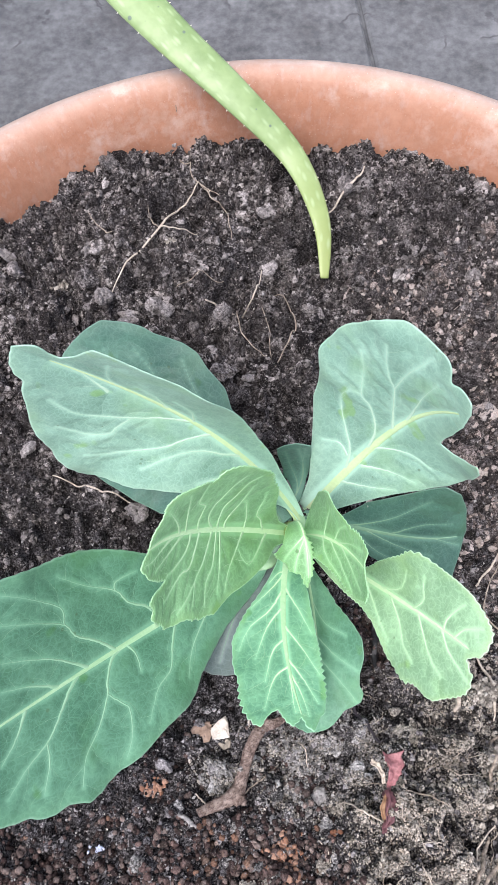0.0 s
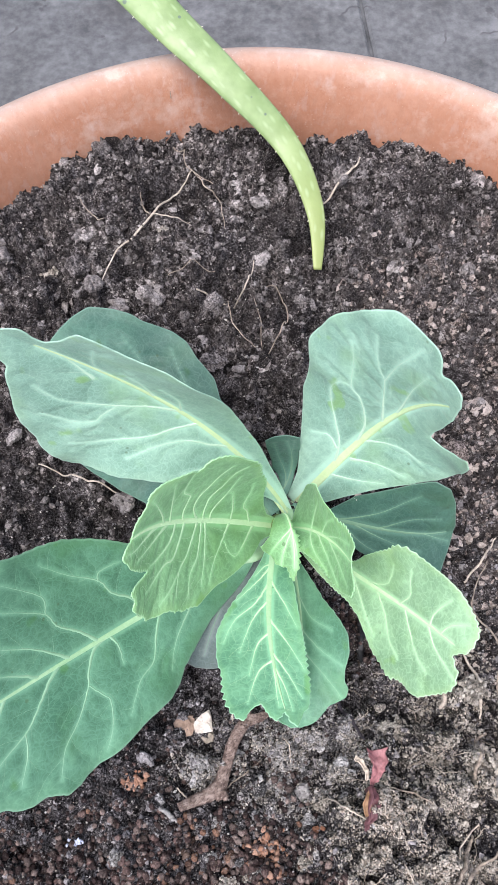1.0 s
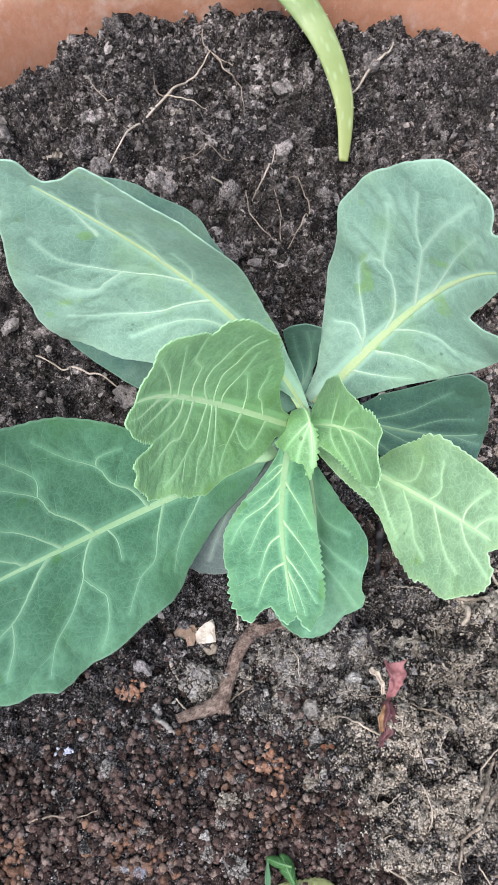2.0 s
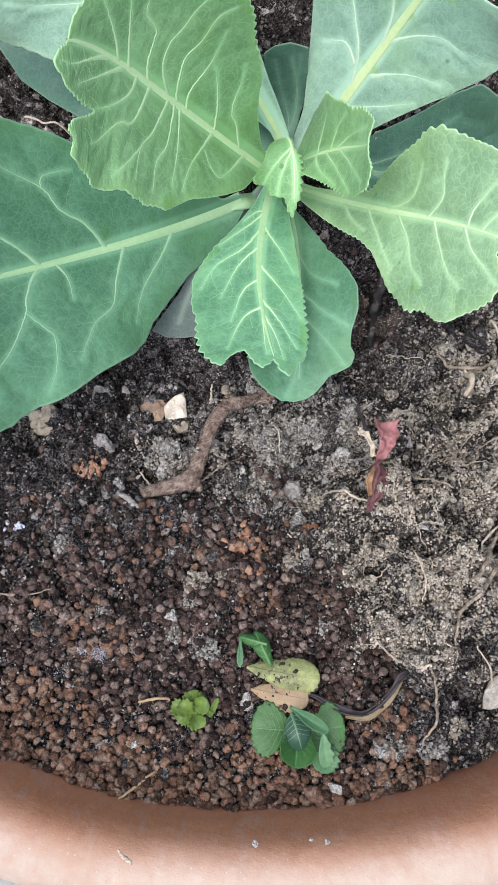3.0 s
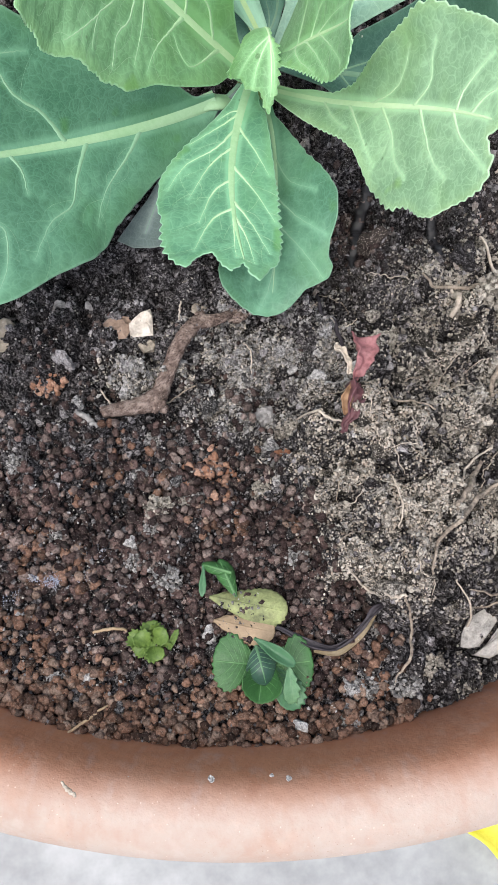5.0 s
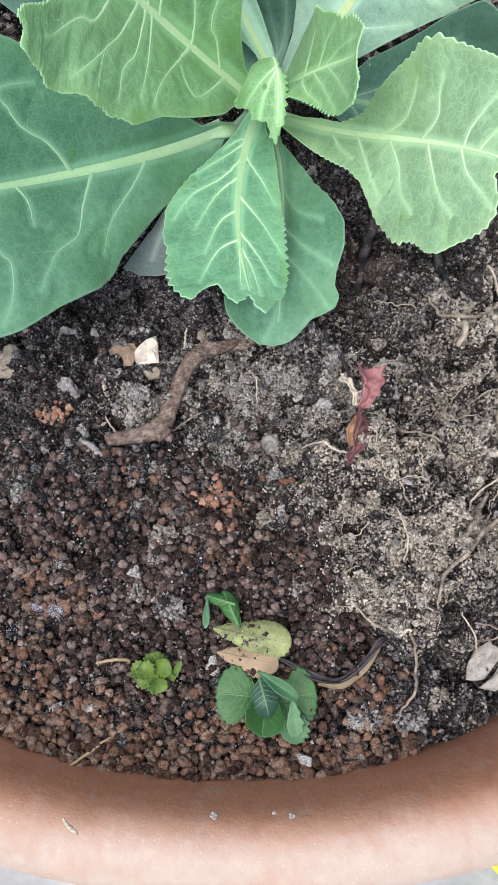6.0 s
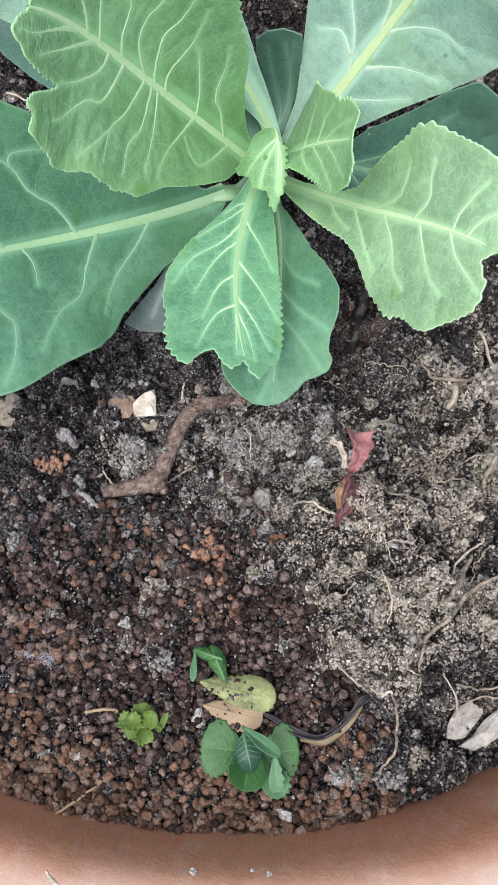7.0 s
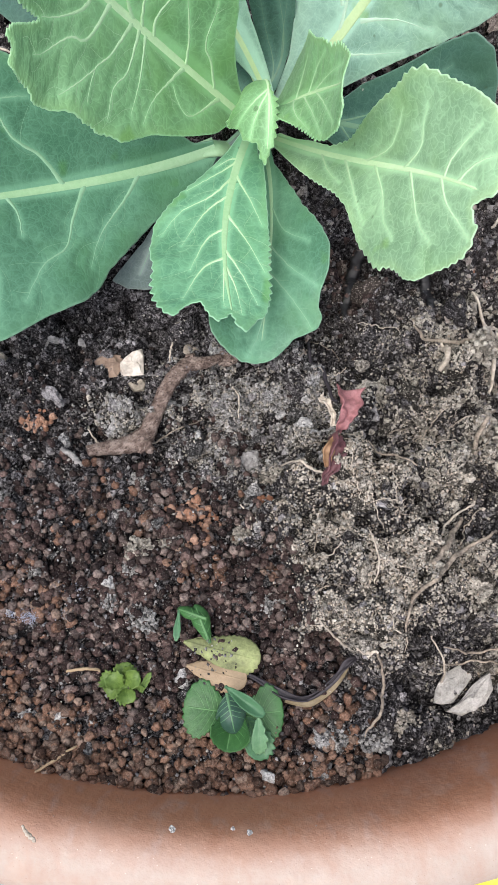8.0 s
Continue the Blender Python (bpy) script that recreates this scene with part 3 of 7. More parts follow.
def build_soil():
    step = 0.00098
    n = int(2 * RIN / step)
    g = (np.arange(n + 1) - n / 2) * step
    gx, gy = np.meshgrid(g + CX, g + CY, indexing="ij")
    inside = np.hypot(gx - CX, gy - CY) < RIN + 0.002
    z = height(gx, gy) + 0.0007 * fbm(gx, gy, 420, 3, 2)
    z = z + (1 - 0.7 * granule_zone(gx, gy)) * 0.0009 * np.abs(fbm(gx, gy, 380, 33, 2))
    verts = np.stack([gx, gy, z], -1).reshape(-1, 3)
    idx = np.arange((n + 1) ** 2).reshape(n + 1, n + 1)
    keep = inside[:-1, :-1] & inside[1:, :-1] & inside[1:, 1:] & inside[:-1, 1:]
    a, b, c, d = idx[:-1, :-1][keep], idx[1:, :-1][keep], idx[1:, 1:][keep], idx[:-1, 1:][keep]
    tri = np.concatenate([np.stack([a, b, c], 1), np.stack([a, c, d], 1)])
    used, tri = np.unique(tri, return_inverse=True)
    me = big_mesh("potting_soil", verts[used], tri.reshape(-1, 3))
    x, y = verts[used, 0], verts[used, 1]
    # pores and hollows get darker colour here, as shade would make them
    brown = np.clip(ramp01(y, 0.05, 0.12) * (0.25 + 0.9 * patches(x, y)) + 0.8 * tan_zone(x, y), 0, 1)
    zone = np.column_stack([dry_zone(x, y) * crest(x, y), brown * (0.3 + 0.7 * crest(x, y)), 0 * x]).astype(np.float32)
    me.attributes.new("zone", "FLOAT_VECTOR", "POINT").data.foreach_set("vector", zone.ravel())
    ob = part("potting_soil", me, SOIL)
    tagged(ob, "dark crumbly potting soil filling the pot", "soil", "", "stuff")



def scatter_points(n, weight, spread=RIN + 0.0002):
    """n places in the pot, by a weight from 0 to 1 on x and y."""
    got = np.zeros((0, 2))
    while len(got) < n:
        p = rng.uniform(-spread, spread, (4 * n, 2)) + (CX, CY)
        p = p[np.hypot(p[:, 0] - CX, p[:, 1] - CY) < spread]
        p = p[rng.uniform(size=len(p)) < weight(p[:, 0], p[:, 1])]
        got = np.concatenate([got, p])
    return got[:n]


def granule_zone(x, y):
    """Where baked-clay granules cover the soil."""
    front = ramp01(-y + 0.010 * fbm(x, y, 45, 11), 0.034, 0.075) * ramp01(0.060 - x, 0.0, 0.03)
    strip = ramp01(np.hypot(x - CX, y - CY) + 0.004 * fbm(x, y, 60, 12), 0.218, 0.232) * ramp01(-y, 0.02, 0.05) * ramp01(0.055 - x, 0, 0.02)
    return np.clip(np.maximum(front, strip) - 1.2 * mound(x, y), 0, 1)


def dry_zone(x, y):
    """Where dry pale crumbs lie."""
    right = ramp01(x + 0.012 * fbm(x, y, 40, 13) - 0.040 * ramp01(-y, 0.038, 0.055), 0.016, 0.045) * (0.6 + 0.4 * ramp01(y, -0.118, -0.098)) * ramp01(0.03 - y, 0.0, 0.05) * ramp01(y, -0.16, -0.13) * (0.5 + 0.35 * ramp01(fbm(x, y, 33, 17, 2), 0.1, 0.7))
    patch = np.maximum(bell(x, y, 0.006, -0.018, 0.018), np.maximum(0.7 * bell(x, y, -0.033, -0.018, 0.009), 0.8 * bell(x, y, 0.030, -0.030, 0.018)))
    patch = patch * (0.75 + 0.65 * ramp01(fbm(x, y, 90, 15, 2), -0.6, 0.6))
    loose = 0.15 + 0.85 * ramp01(fbm(x, y, 55, 14, 3), -0.5, 0.6)
    return np.clip(np.maximum(right * loose, patch) * (1 - granule_zone(x, y)) * 0.8 + sandy(x, y) * (0.45 + 0.55 * ramp01(fbm(x, y, 70, 16, 3), -0.7, 0.3)), 0, 1)


def grains(name, n, weight, size, material, label, category, lift=0.3, template=BALL1, rough=0.25, power=2.0, flat=(0.65, 1.0), pile=0.0, smooth=False, crag=0.0):
    p = scatter_points(n, weight)
    r = size[0] + (size[1] - size[0]) * rng.uniform(size=n) ** power
    z = height(p[:, 0], p[:, 1]) + r * lift + pile * rng.uniform(size=n)
    v, f = lumps(np.column_stack([p, z]), r, template, rough, flat, crag)
    tagged(part(name, big_mesh(name, v, f), material, smooth=smooth), label, category, "", "stuff")


def near_zone(x, y):
    return ramp01(0.13 - y, 0.0, 0.10) * ramp01(0.16 - np.abs(x), 0, 0.04)


def back_zone(x, y):
    return ramp01(y, 0.03, 0.12) * ramp01(0.19 - np.abs(x - CX), 0, 0.04)


def clod_earth(name, dark, light, share, wet=0.5):
    """Aggregated earth: fine grains of two tones stuck together."""
    m = Nodes(name)
    n, cell = m.noise(800, 5, 0.78), m.cells(1700)
    tone = m.math("ADD", m.math("MULTIPLY", n, 0.75), m.math("MULTIPLY", island(m), 0.25))
    col = m.ramp(tone, (0.42, tuple(c * 0.2 for c in dark)), (0.50, dark), (0.59, tuple((c + e) / 2 for c, e in zip(dark, light))), (0.69, light))
    grain = m.ramp(m.math("ADD", cell, m.math("MULTIPLY", m.noise(200, 3), 0.35)), (share, 1.0), (share + 0.06, 0.0))
    col = m.mix(grain, col, light)
    if wet:
        col = damp(m, col, 0.0, wet)
    m.bump(m.mix(0.5, n, cell), 1.0, 0.0011)
    return m.set(Base_Color=col, Roughness=0.95, Specular_IOR_Level=0.02)


DARK_CLOD = clod_earth("clod_dark", (0.125, 0.117, 0.121), (0.58, 0.56, 0.57), 0.32, 0.30)
BACK_CLOD = clod_earth("clod_brown", (0.105, 0.094, 0.091), (0.60, 0.56, 0.54), 0.34, 0.45)
DRY_CLOD = clod_earth("clod_dry", (0.13, 0.119, 0.104), (0.70, 0.655, 0.575), 0.33, 0.0)
GREY_CLOD = clod_earth("clod_grey", (0.15, 0.148, 0.148), (0.66, 0.655, 0.645), 0.31, 0.0)
TAN_CLOD = clod_earth("clod_tan", (0.36, 0.30, 0.27), (0.72, 0.645, 0.585), 0.36, 0.2)
DARK_CRUMB = crumb("soil_crumb_dark", [(0.008, 0.008, 0.009), (0.06, 0.055, 0.058), (0.20, 0.19, 0.195), (0.012, 0.012, 0.012), (0.42, 0.41, 0.415), (0.10, 0.094, 0.097), (0.66, 0.65, 0.65)], 0.88, 0.4, 0.45, 0.15)
BACK_CRUMB = crumb("soil_crumb_brown", [(0.007, 0.006, 0.006), (0.08, 0.07, 0.066), (0.22, 0.20, 0.19), (0.012, 0.011, 0.010), (0.42, 0.39, 0.372), (0.02, 0.018, 0.017), (0.66, 0.625, 0.60)], 0.9, 0.5, 0.35, 0.6)
DRY_CRUMB = crumb("soil_crumb_dry", [(0.02, 0.018, 0.016), (0.44, 0.41, 0.355), (0.70, 0.65, 0.565), (0.05, 0.046, 0.041), (0.80, 0.76, 0.68), (0.26, 0.24, 0.205)], 0.95, 0.6, 0.22, 0.1)
DUST = crumb("clod_dust_grey", [(0.05, 0.05, 0.05), (0.34, 0.335, 0.33), (0.52, 0.515, 0.50), (0.10, 0.098, 0.096), (0.66, 0.65, 0.63), (0.22, 0.215, 0.21)], 0.95, 0.5, 0.6, 0.0)
BEIGE_DUST = crumb("clod_dust_beige", [(0.06, 0.054, 0.046), (0.44, 0.40, 0.345), (0.62, 0.575, 0.50), (0.14, 0.125, 0.105), (0.72, 0.68, 0.60), (0.28, 0.25, 0.21)], 0.95, 0.5, 0.5, 0.0)
SAND = crumb("sand_beige", [(0.015, 0.013, 0.012), (0.60, 0.525, 0.43), (0.76, 0.69, 0.60), (0.03, 0.026, 0.022), (0.42, 0.35, 0.28), (0.84, 0.79, 0.70), (0.02, 0.018, 0.016)], 0.9, 0.2, 0.12, 0.0)
GRIT = crumb("grit_pale", [(0.28, 0.26, 0.24), (0.46, 0.44, 0.41), (0.62, 0.59, 0.55)], 0.8, 0.0, 0.3, 0.0)
CLAY_DRY = crumb("clay_granule_dry", [(0.075, 0.047, 0.037), (0.30, 0.175, 0.125), (0.35, 0.215, 0.155), (0.13, 0.083, 0.067), (0.42, 0.305, 0.24), (0.05, 0.034, 0.029), (0.26, 0.15, 0.105)], 0.9, 0.3, 0.65, 0.0)
CLAY_DAMP = crumb("clay_granule_damp", [(0.030, 0.021, 0.021), (0.105, 0.070, 0.066), (0.26, 0.178, 0.160), (0.048, 0.036, 0.036), (0.42, 0.33, 0.295), (0.080, 0.056, 0.053), (0.045, 0.033, 0.034)], 0.8, 0.4, 0.65, 0.35)
CLAY_ORANGE = crumb("clay_granule_orange", [(0.34, 0.175, 0.112), (0.48, 0.28, 0.195), (0.56, 0.35, 0.255)], 0.9, 0.15, 0.35, 0.0)


def dry_share(x, y):
    edge = ramp01(np.hypot(x - CX, y - CY) + 0.006 * fbm(x, y, 50, 21), 0.222, 0.238)
    spots = ramp01(fbm(x, y, 70, 22), 0.5, 1.2)
    return np.clip(edge + 0.7 * spots, 0, 1)


def front_soil(x, y):
    return near_zone(x, y) * np.clip(1 - 0.85 * granule_zone(x, y) - 0.7 * dry_zone(x, y), 0, 1)


def tan_zone(x, y):
    """Drier brown soil along one side of the pot."""
    return ramp01(x + 0.015 * fbm(x, y, 30, 41), 0.062, 0.098) * ramp01(y, -0.03, 0.03) * ramp01(0.27 - y, 0, 0.06)


def patches(x, y):
    """Looser, paler spots of soil; the hollows between are darkened in the colour as shade would."""
    return ramp01(fbm(x, y, 36, 61, 3), -0.7, 0.9)


def back_patches(x, y):
    return back_zone(x, y) * (0.25 + 0.75 * patches(x, y)) * crest(x, y)


def back_soil(x, y):
    return np.clip(back_zone(x, y) - 0.75 * tan_zone(x, y), 0, 1)


def dry_crust(x, y):
    return near_zone(x, y) * dry_zone(x, y) * crest(x, y)


build_soil()
SMALL = dict(template=CHIP, rough=0.3, power=2.5, lift=0.9, pile=0.0012)
CLODS = dict(template=BALL3, rough=0.05, power=2.0, lift=0.15, flat=(0.45, 1.0), crag=0.75)
CRUMBS = dict(template=BALL1, rough=0.34, power=2.2, lift=0.45, flat=(0.5, 1.0))
grains("soil_crumbs", 7000, front_soil, (0.0005, 0.0021), DARK_CLOD, "dark lumps of damp potting soil", "soil crumbs", **CRUMBS)
grains("soil_crumbs", 13000, lambda x, y: back_soil(x, y) * crest(x, y), (0.0007, 0.0030), BACK_CLOD, "brown lumps of potting soil behind the plant", "soil crumbs", **CRUMBS)
grains("dry_crumbs", 8000, dry_crust, (0.0005, 0.0018), DRY_CLOD, "dry grey-beige lumps of old soil", "soil crumbs", **CRUMBS)
grains("soil_clods", 300, lambda x, y: back_soil(x, y) * patches(x, y) * crest(x, y), (0.0026, 0.0075), BACK_CLOD, "large brown clods of potting soil behind the plant", "soil clods", **CLODS)
grains("soil_clods", 60, lambda x, y: front_soil(x, y) * ramp01(y, -0.03, 0.0), (0.0020, 0.0048), DARK_CLOD, "dark clods of damp potting soil", "soil clods", **CLODS)
grains("sand", 15000, lambda x, y: np.clip(sandy(x, y) * crest(x, y) + 0.05 * dry_crust(x, y) * ramp01(x, 0.03, 0.06), 0, 1), (0.00024, 0.00062), SAND, "beige sand grains on the dry crust", "sand", **{**SMALL, "template": BALL1, "lift": 1.0, "pile": 0.0022, "power": 1.5})
grains("dry_clods", 190, lambda x, y: dry_crust(x, y) * ramp01(x, 0.03, 0.05), (0.0014, 0.0042), DRY_CLOD, "dry beige clods of old soil", "soil clods", **CLODS)
grains("dry_clods", 60, lambda x, y: np.clip(bell(x, y, 0.005, -0.018, 0.018) + bell(x, y, 0.030, -0.026, 0.018) + 0.6 * bell(x, y, -0.033, -0.018, 0.008), 0, 1), (0.0015, 0.0042), GREY_CLOD, "ash-grey clods of sandy soil", "soil clods", **CLODS)
grains("dry_clods", 90, tan_zone, (0.0030, 0.0080), TAN_CLOD, "dry brown clods beside the leaves", "soil clods", **CLODS)
grains("dusty_clods", 46, granule_zone, (0.0014, 0.0036), GREY_CLOD, "dusty grey clods among clay granules", "soil clods", **{**CLODS, "lift": 0.7, "crag": 0.55})
grains("clay_granules", 700, lambda x, y: front_soil(x, y) * ramp01(-y, -0.012, 0.02) * ramp01(0.03 - x, 0, 0.03), (0.0006, 0.0014), CLAY_DAMP, "scattered clay granules on dark soil", "granules", lift=0.5, template=BALL2, rough=0.13, power=1.2, flat=(0.7, 1.0), pile=0.001, crag=0.42, smooth=True)
grains("dry_crumbs", 7000, tan_zone, (0.0006, 0.0026), TAN_CLOD, "dry brown lumps of soil beside the leaves", "soil crumbs", **CRUMBS)
grains("soil_crumbs", 28000, front_soil, (0.00022, 0.0009), DARK_CRUMB, "dark crumbs of damp potting soil", "soil crumbs", **SMALL)
grains("soil_crumbs", 42000, back_patches, (0.0003, 0.0017), BACK_CRUMB, "loose brown crumbs of potting soil behind the plant", "soil crumbs", **SMALL)
grains("dry_crumbs", 40000, dry_crust, (0.00022, 0.0008), DRY_CRUMB, "dry grey-beige crumbs of old soil", "soil crumbs", **SMALL)
grains("grit", 16000, lambda x, y: np.clip(near_zone(x, y) * (0.15 + 0.85 * dry_zone(x, y)) + 0.15 * back_zone(x, y), 0, 1), (0.00025, 0.0007), GRIT, "tiny pale grains of sand and perlite", "grit", **{**SMALL, "lift": 1.5, "pile": 0.003})
grains("dry_crumbs", 9000, lambda x, y: np.clip(bell(x, y, 0.010, -0.018, 0.021) + 0.7 * bell(x, y, -0.033, -0.018, 0.009) + 0.6 * bell(x, y, 0.032, -0.012, 0.014), 0, 1) * crest(x, y), (0.0003, 0.0011), DUST, "ash-grey crumbs of sandy soil", "soil crumbs", **SMALL)
grains("dry_crumbs", 7000, lambda x, y: np.clip(bell(x, y, 0.091, -0.030, 0.020) + bell(x, y, 0.094, 0.008, 0.016) + 0.5 * bell(x, y, 0.090, -0.085, 0.018), 0, 1) * crest(x, y), (0.0003, 0.0012), BEIGE_DUST, "pale beige crumbs of dry rooty soil", "soil crumbs", **SMALL)
grains("soil_crumbs", 9000, granule_zone, (0.0002, 0.0009), DARK_CRUMB, "dark crumbs between the clay granules", "soil crumbs", **{**SMALL, "pile": 0.004})
grains("clay_granules", 3100, lambda x, y: granule_zone(x, y) * (1 - dry_share(x, y)), (0.0009, 0.0019), CLAY_DAMP, "damp dark brown baked-clay granules", "granules", lift=0.6, template=BALL2, rough=0.13, power=0.9, flat=(0.7, 1.0), pile=0.0026, crag=0.42, smooth=True)
grains("clay_granules", 1700, lambda x, y: granule_zone(x, y) * dry_share(x, y), (0.0010, 0.0019), CLAY_DRY, "dry tan-brown baked-clay granules by the rim", "granules", lift=0.7, template=BALL2, rough=0.13, power=0.8, flat=(0.78, 1.0), pile=0.0025, crag=0.42, smooth=True)
grains("clay_granules", 700, lambda x, y: ramp01(np.hypot(x - CX, y - CY), 0.2435, 0.2495) * ramp01(-y, 0.05, 0.09) * ramp01(0.062 - x, 0, 0.02), (0.0010, 0.0019), CLAY_DRY, "dry tan-brown baked-clay granules piled against the rim", "granules", lift=1.0, template=BALL2, rough=0.13, power=0.8, flat=(0.78, 1.0), pile=0.0035, crag=0.42, smooth=True)
grains("clay_granules", 170, lambda x, y: np.clip(bell(x, y, 0.0480, 0.040, 0.010) + bell(x, y, 0.0520, 0.026, 0.006), 0, 1), (0.0009, 0.0019), CLAY_DAMP, "damp reddish granules below the leaves", "granules", lift=0.8, template=BALL2, rough=0.13, flat=(0.7, 1.0), pile=0.002, crag=0.42, smooth=True)
grains("clay_granules", 46, lambda x, y: np.clip(bell(x, y, -0.009, -0.055, 0.0055) + bell(x, y, -0.004, -0.063, 0.0050), 0, 1), (0.0010, 0.0018), CLAY_ORANGE, "cluster of orange baked-clay granules", "granules", lift=1.2, template=BALL2, rough=0.13, flat=(0.78, 1.0), pile=0.001, crag=0.42, smooth=True)


# ---- the cabbage ----
cabbage = tagged(new("cabbage_plant"), "young cabbage plant with spreading blue-green leaves growing in the pot", "cabbage")
cabbage.location = (0.014, 0.084, 0.0)
BASE = Vector(cabbage.location)


class Blade:
    """A leaf's surface: a bent midrib, and two halves folded along it; u runs along the midrib, d across it in metres."""

    def __init__(self, mid, roll, fold, curl, reach, ruffle=0.0, seed=0):
        self.mid, self.roll, self.fold, self.curl, self.reach, self.ruffle = np.array(mid, float), roll, fold, curl, reach, ruffle
        self.phase = np.random.default_rng(seed).uniform(0, 6.28, 6)
        self.length = 0.0
        self.length = float(np.linalg.norm(np.diff(self.spine(np.linspace(0, 1, 60))[0], axis=0), axis=1).sum())

    def spine(self, u):
        over, u = np.maximum(u - 1, 0), np.clip(u, 0, 1)
        b = np.stack([(1 - u) ** 3, 3 * u * (1 - u) ** 2, 3 * u * u * (1 - u), u ** 3], -1)
        d = np.stack([-3 * (1 - u) ** 2, 3 * (1 - u) ** 2 - 6 * u * (1 - u), 6 * u * (1 - u) - 3 * u * u, 3 * u * u], -1)
        t = d @ self.mid
        t = t / (np.linalg.norm(t, axis=-1, keepdims=True) + 1e-12)
        h = self.mid[3] - self.mid[0]
        a = math.atan2(h[1], h[0])
        s0 = np.array([-math.sin(a), math.cos(a), 0])
        s = s0 - t * (t @ s0)[..., None]
        s = s / np.linalg.norm(s, axis=-1, keepdims=True)
        n = np.cross(t, s)
        r = spline(self.roll, u)
        c, k = np.cos(r)[..., None], np.sin(r)[..., None]
        return b @ self.mid + t * (over * self.length)[..., None], c * s + k * n, c * n - k * s

    def at(self, u, d, lift=0.0):
        u, d = np.broadcast_arrays(np.asarray(u, float), np.asarray(d, float))
        m, s, n = self.spine(u)
        left, a, uc = d >= 0, np.abs(d), np.clip(u, 0, 1)
        f = np.where(left, self.fold[0] + (self.fold[1] - self.fold[0]) * uc, self.fold[2] + (self.fold[3] - self.fold[2]) * uc)
        share = np.minimum(a / self.reach, 1.2)
        ang = f + np.where(left, self.curl[0], self.curl[1]) * 0.5 * share
        x = u * self.length
        wave = self.ruffle * share ** 2 * (np.sin(x / 0.0075 + self.phase[2] + np.where(left, 0, 1.7)) + 0.6 * np.sin(x / 0.0041 + self.phase[3])) * ramp01(u, 0.1, 0.4)
        return m + (np.sign(d) * a * np.cos(ang))[..., None] * s + (a * np.sin(ang) + wave + lift)[..., None] * n

    def flat(self, path):
        """A path of (u, millimetres across) as metres along and across."""
        return np.array(path, float) * (self.length, 0.001)

    def strand(self, line, width, proud, sides=8):
        """A raised strand along a line given in metres on the flat blade."""
        u, d = line[:, 0] / self.length, line[:, 1]
        c = self.at(u, d)
        n = (self.at(u, d, 1e-3) - c) / 1e-3
        t = np.gradient(c, axis=0)
        t /= np.linalg.norm(t, axis=1, keepdims=True) + 1e-12
        n = n - t * (n * t).sum(1, keepdims=True)
        n /= np.linalg.norm(n, axis=1, keepdims=True) + 1e-12
        s = np.cross(n, t)
        a = np.linspace(0, 2 * math.pi, sides, endpoint=False)
        high = np.broadcast_to(np.asarray(proud, float), (len(u),)) + 0.00022
        p = c[:, None] + (width[:, None] * np.cos(a))[..., None] * s[:, None] + (high[:, None] * np.sin(a))[..., None] * n[:, None]
        i = np.arange(len(u) * sides).reshape(len(u), sides)
        f = np.stack([i[:-1], np.roll(i[:-1], -1, 1), np.roll(i[1:], -1, 1), i[1:]], -1).reshape(-1, 4)
        return p.reshape(-1, 3), f


def evenly(line, n):
    """n places at even steps along a polyline."""
    d = np.concatenate([[0], np.cumsum(np.linalg.norm(np.diff(line, axis=0), axis=1))])
    q = np.linspace(0, d[-1], n)
    return np.column_stack([np.interp(q, d, line[:, 0]), np.interp(q, d, line[:, 1])]), q


def soften(line, times):
    """Rounds the corners of a polyline and keeps its ends."""
    for _ in range(times):
        line = np.concatenate([line[:1], 0.25 * line[:-2] + 0.5 * line[1:-1] + 0.25 * line[2:], line[-1:]])
    return line


def within(poly, p):
    """Whether a point lies inside a closed outline."""
    a, b = poly, np.roll(poly, -1, 0)
    cross = (a[:, 1] > p[1]) != (b[:, 1] > p[1])
    x = a[:, 0] + (p[1] - a[:, 1]) / (b[:, 1] - a[:, 1] + 1e-15) * (b[:, 0] - a[:, 0])
    return bool((cross & (p[0] < x)).sum() % 2)


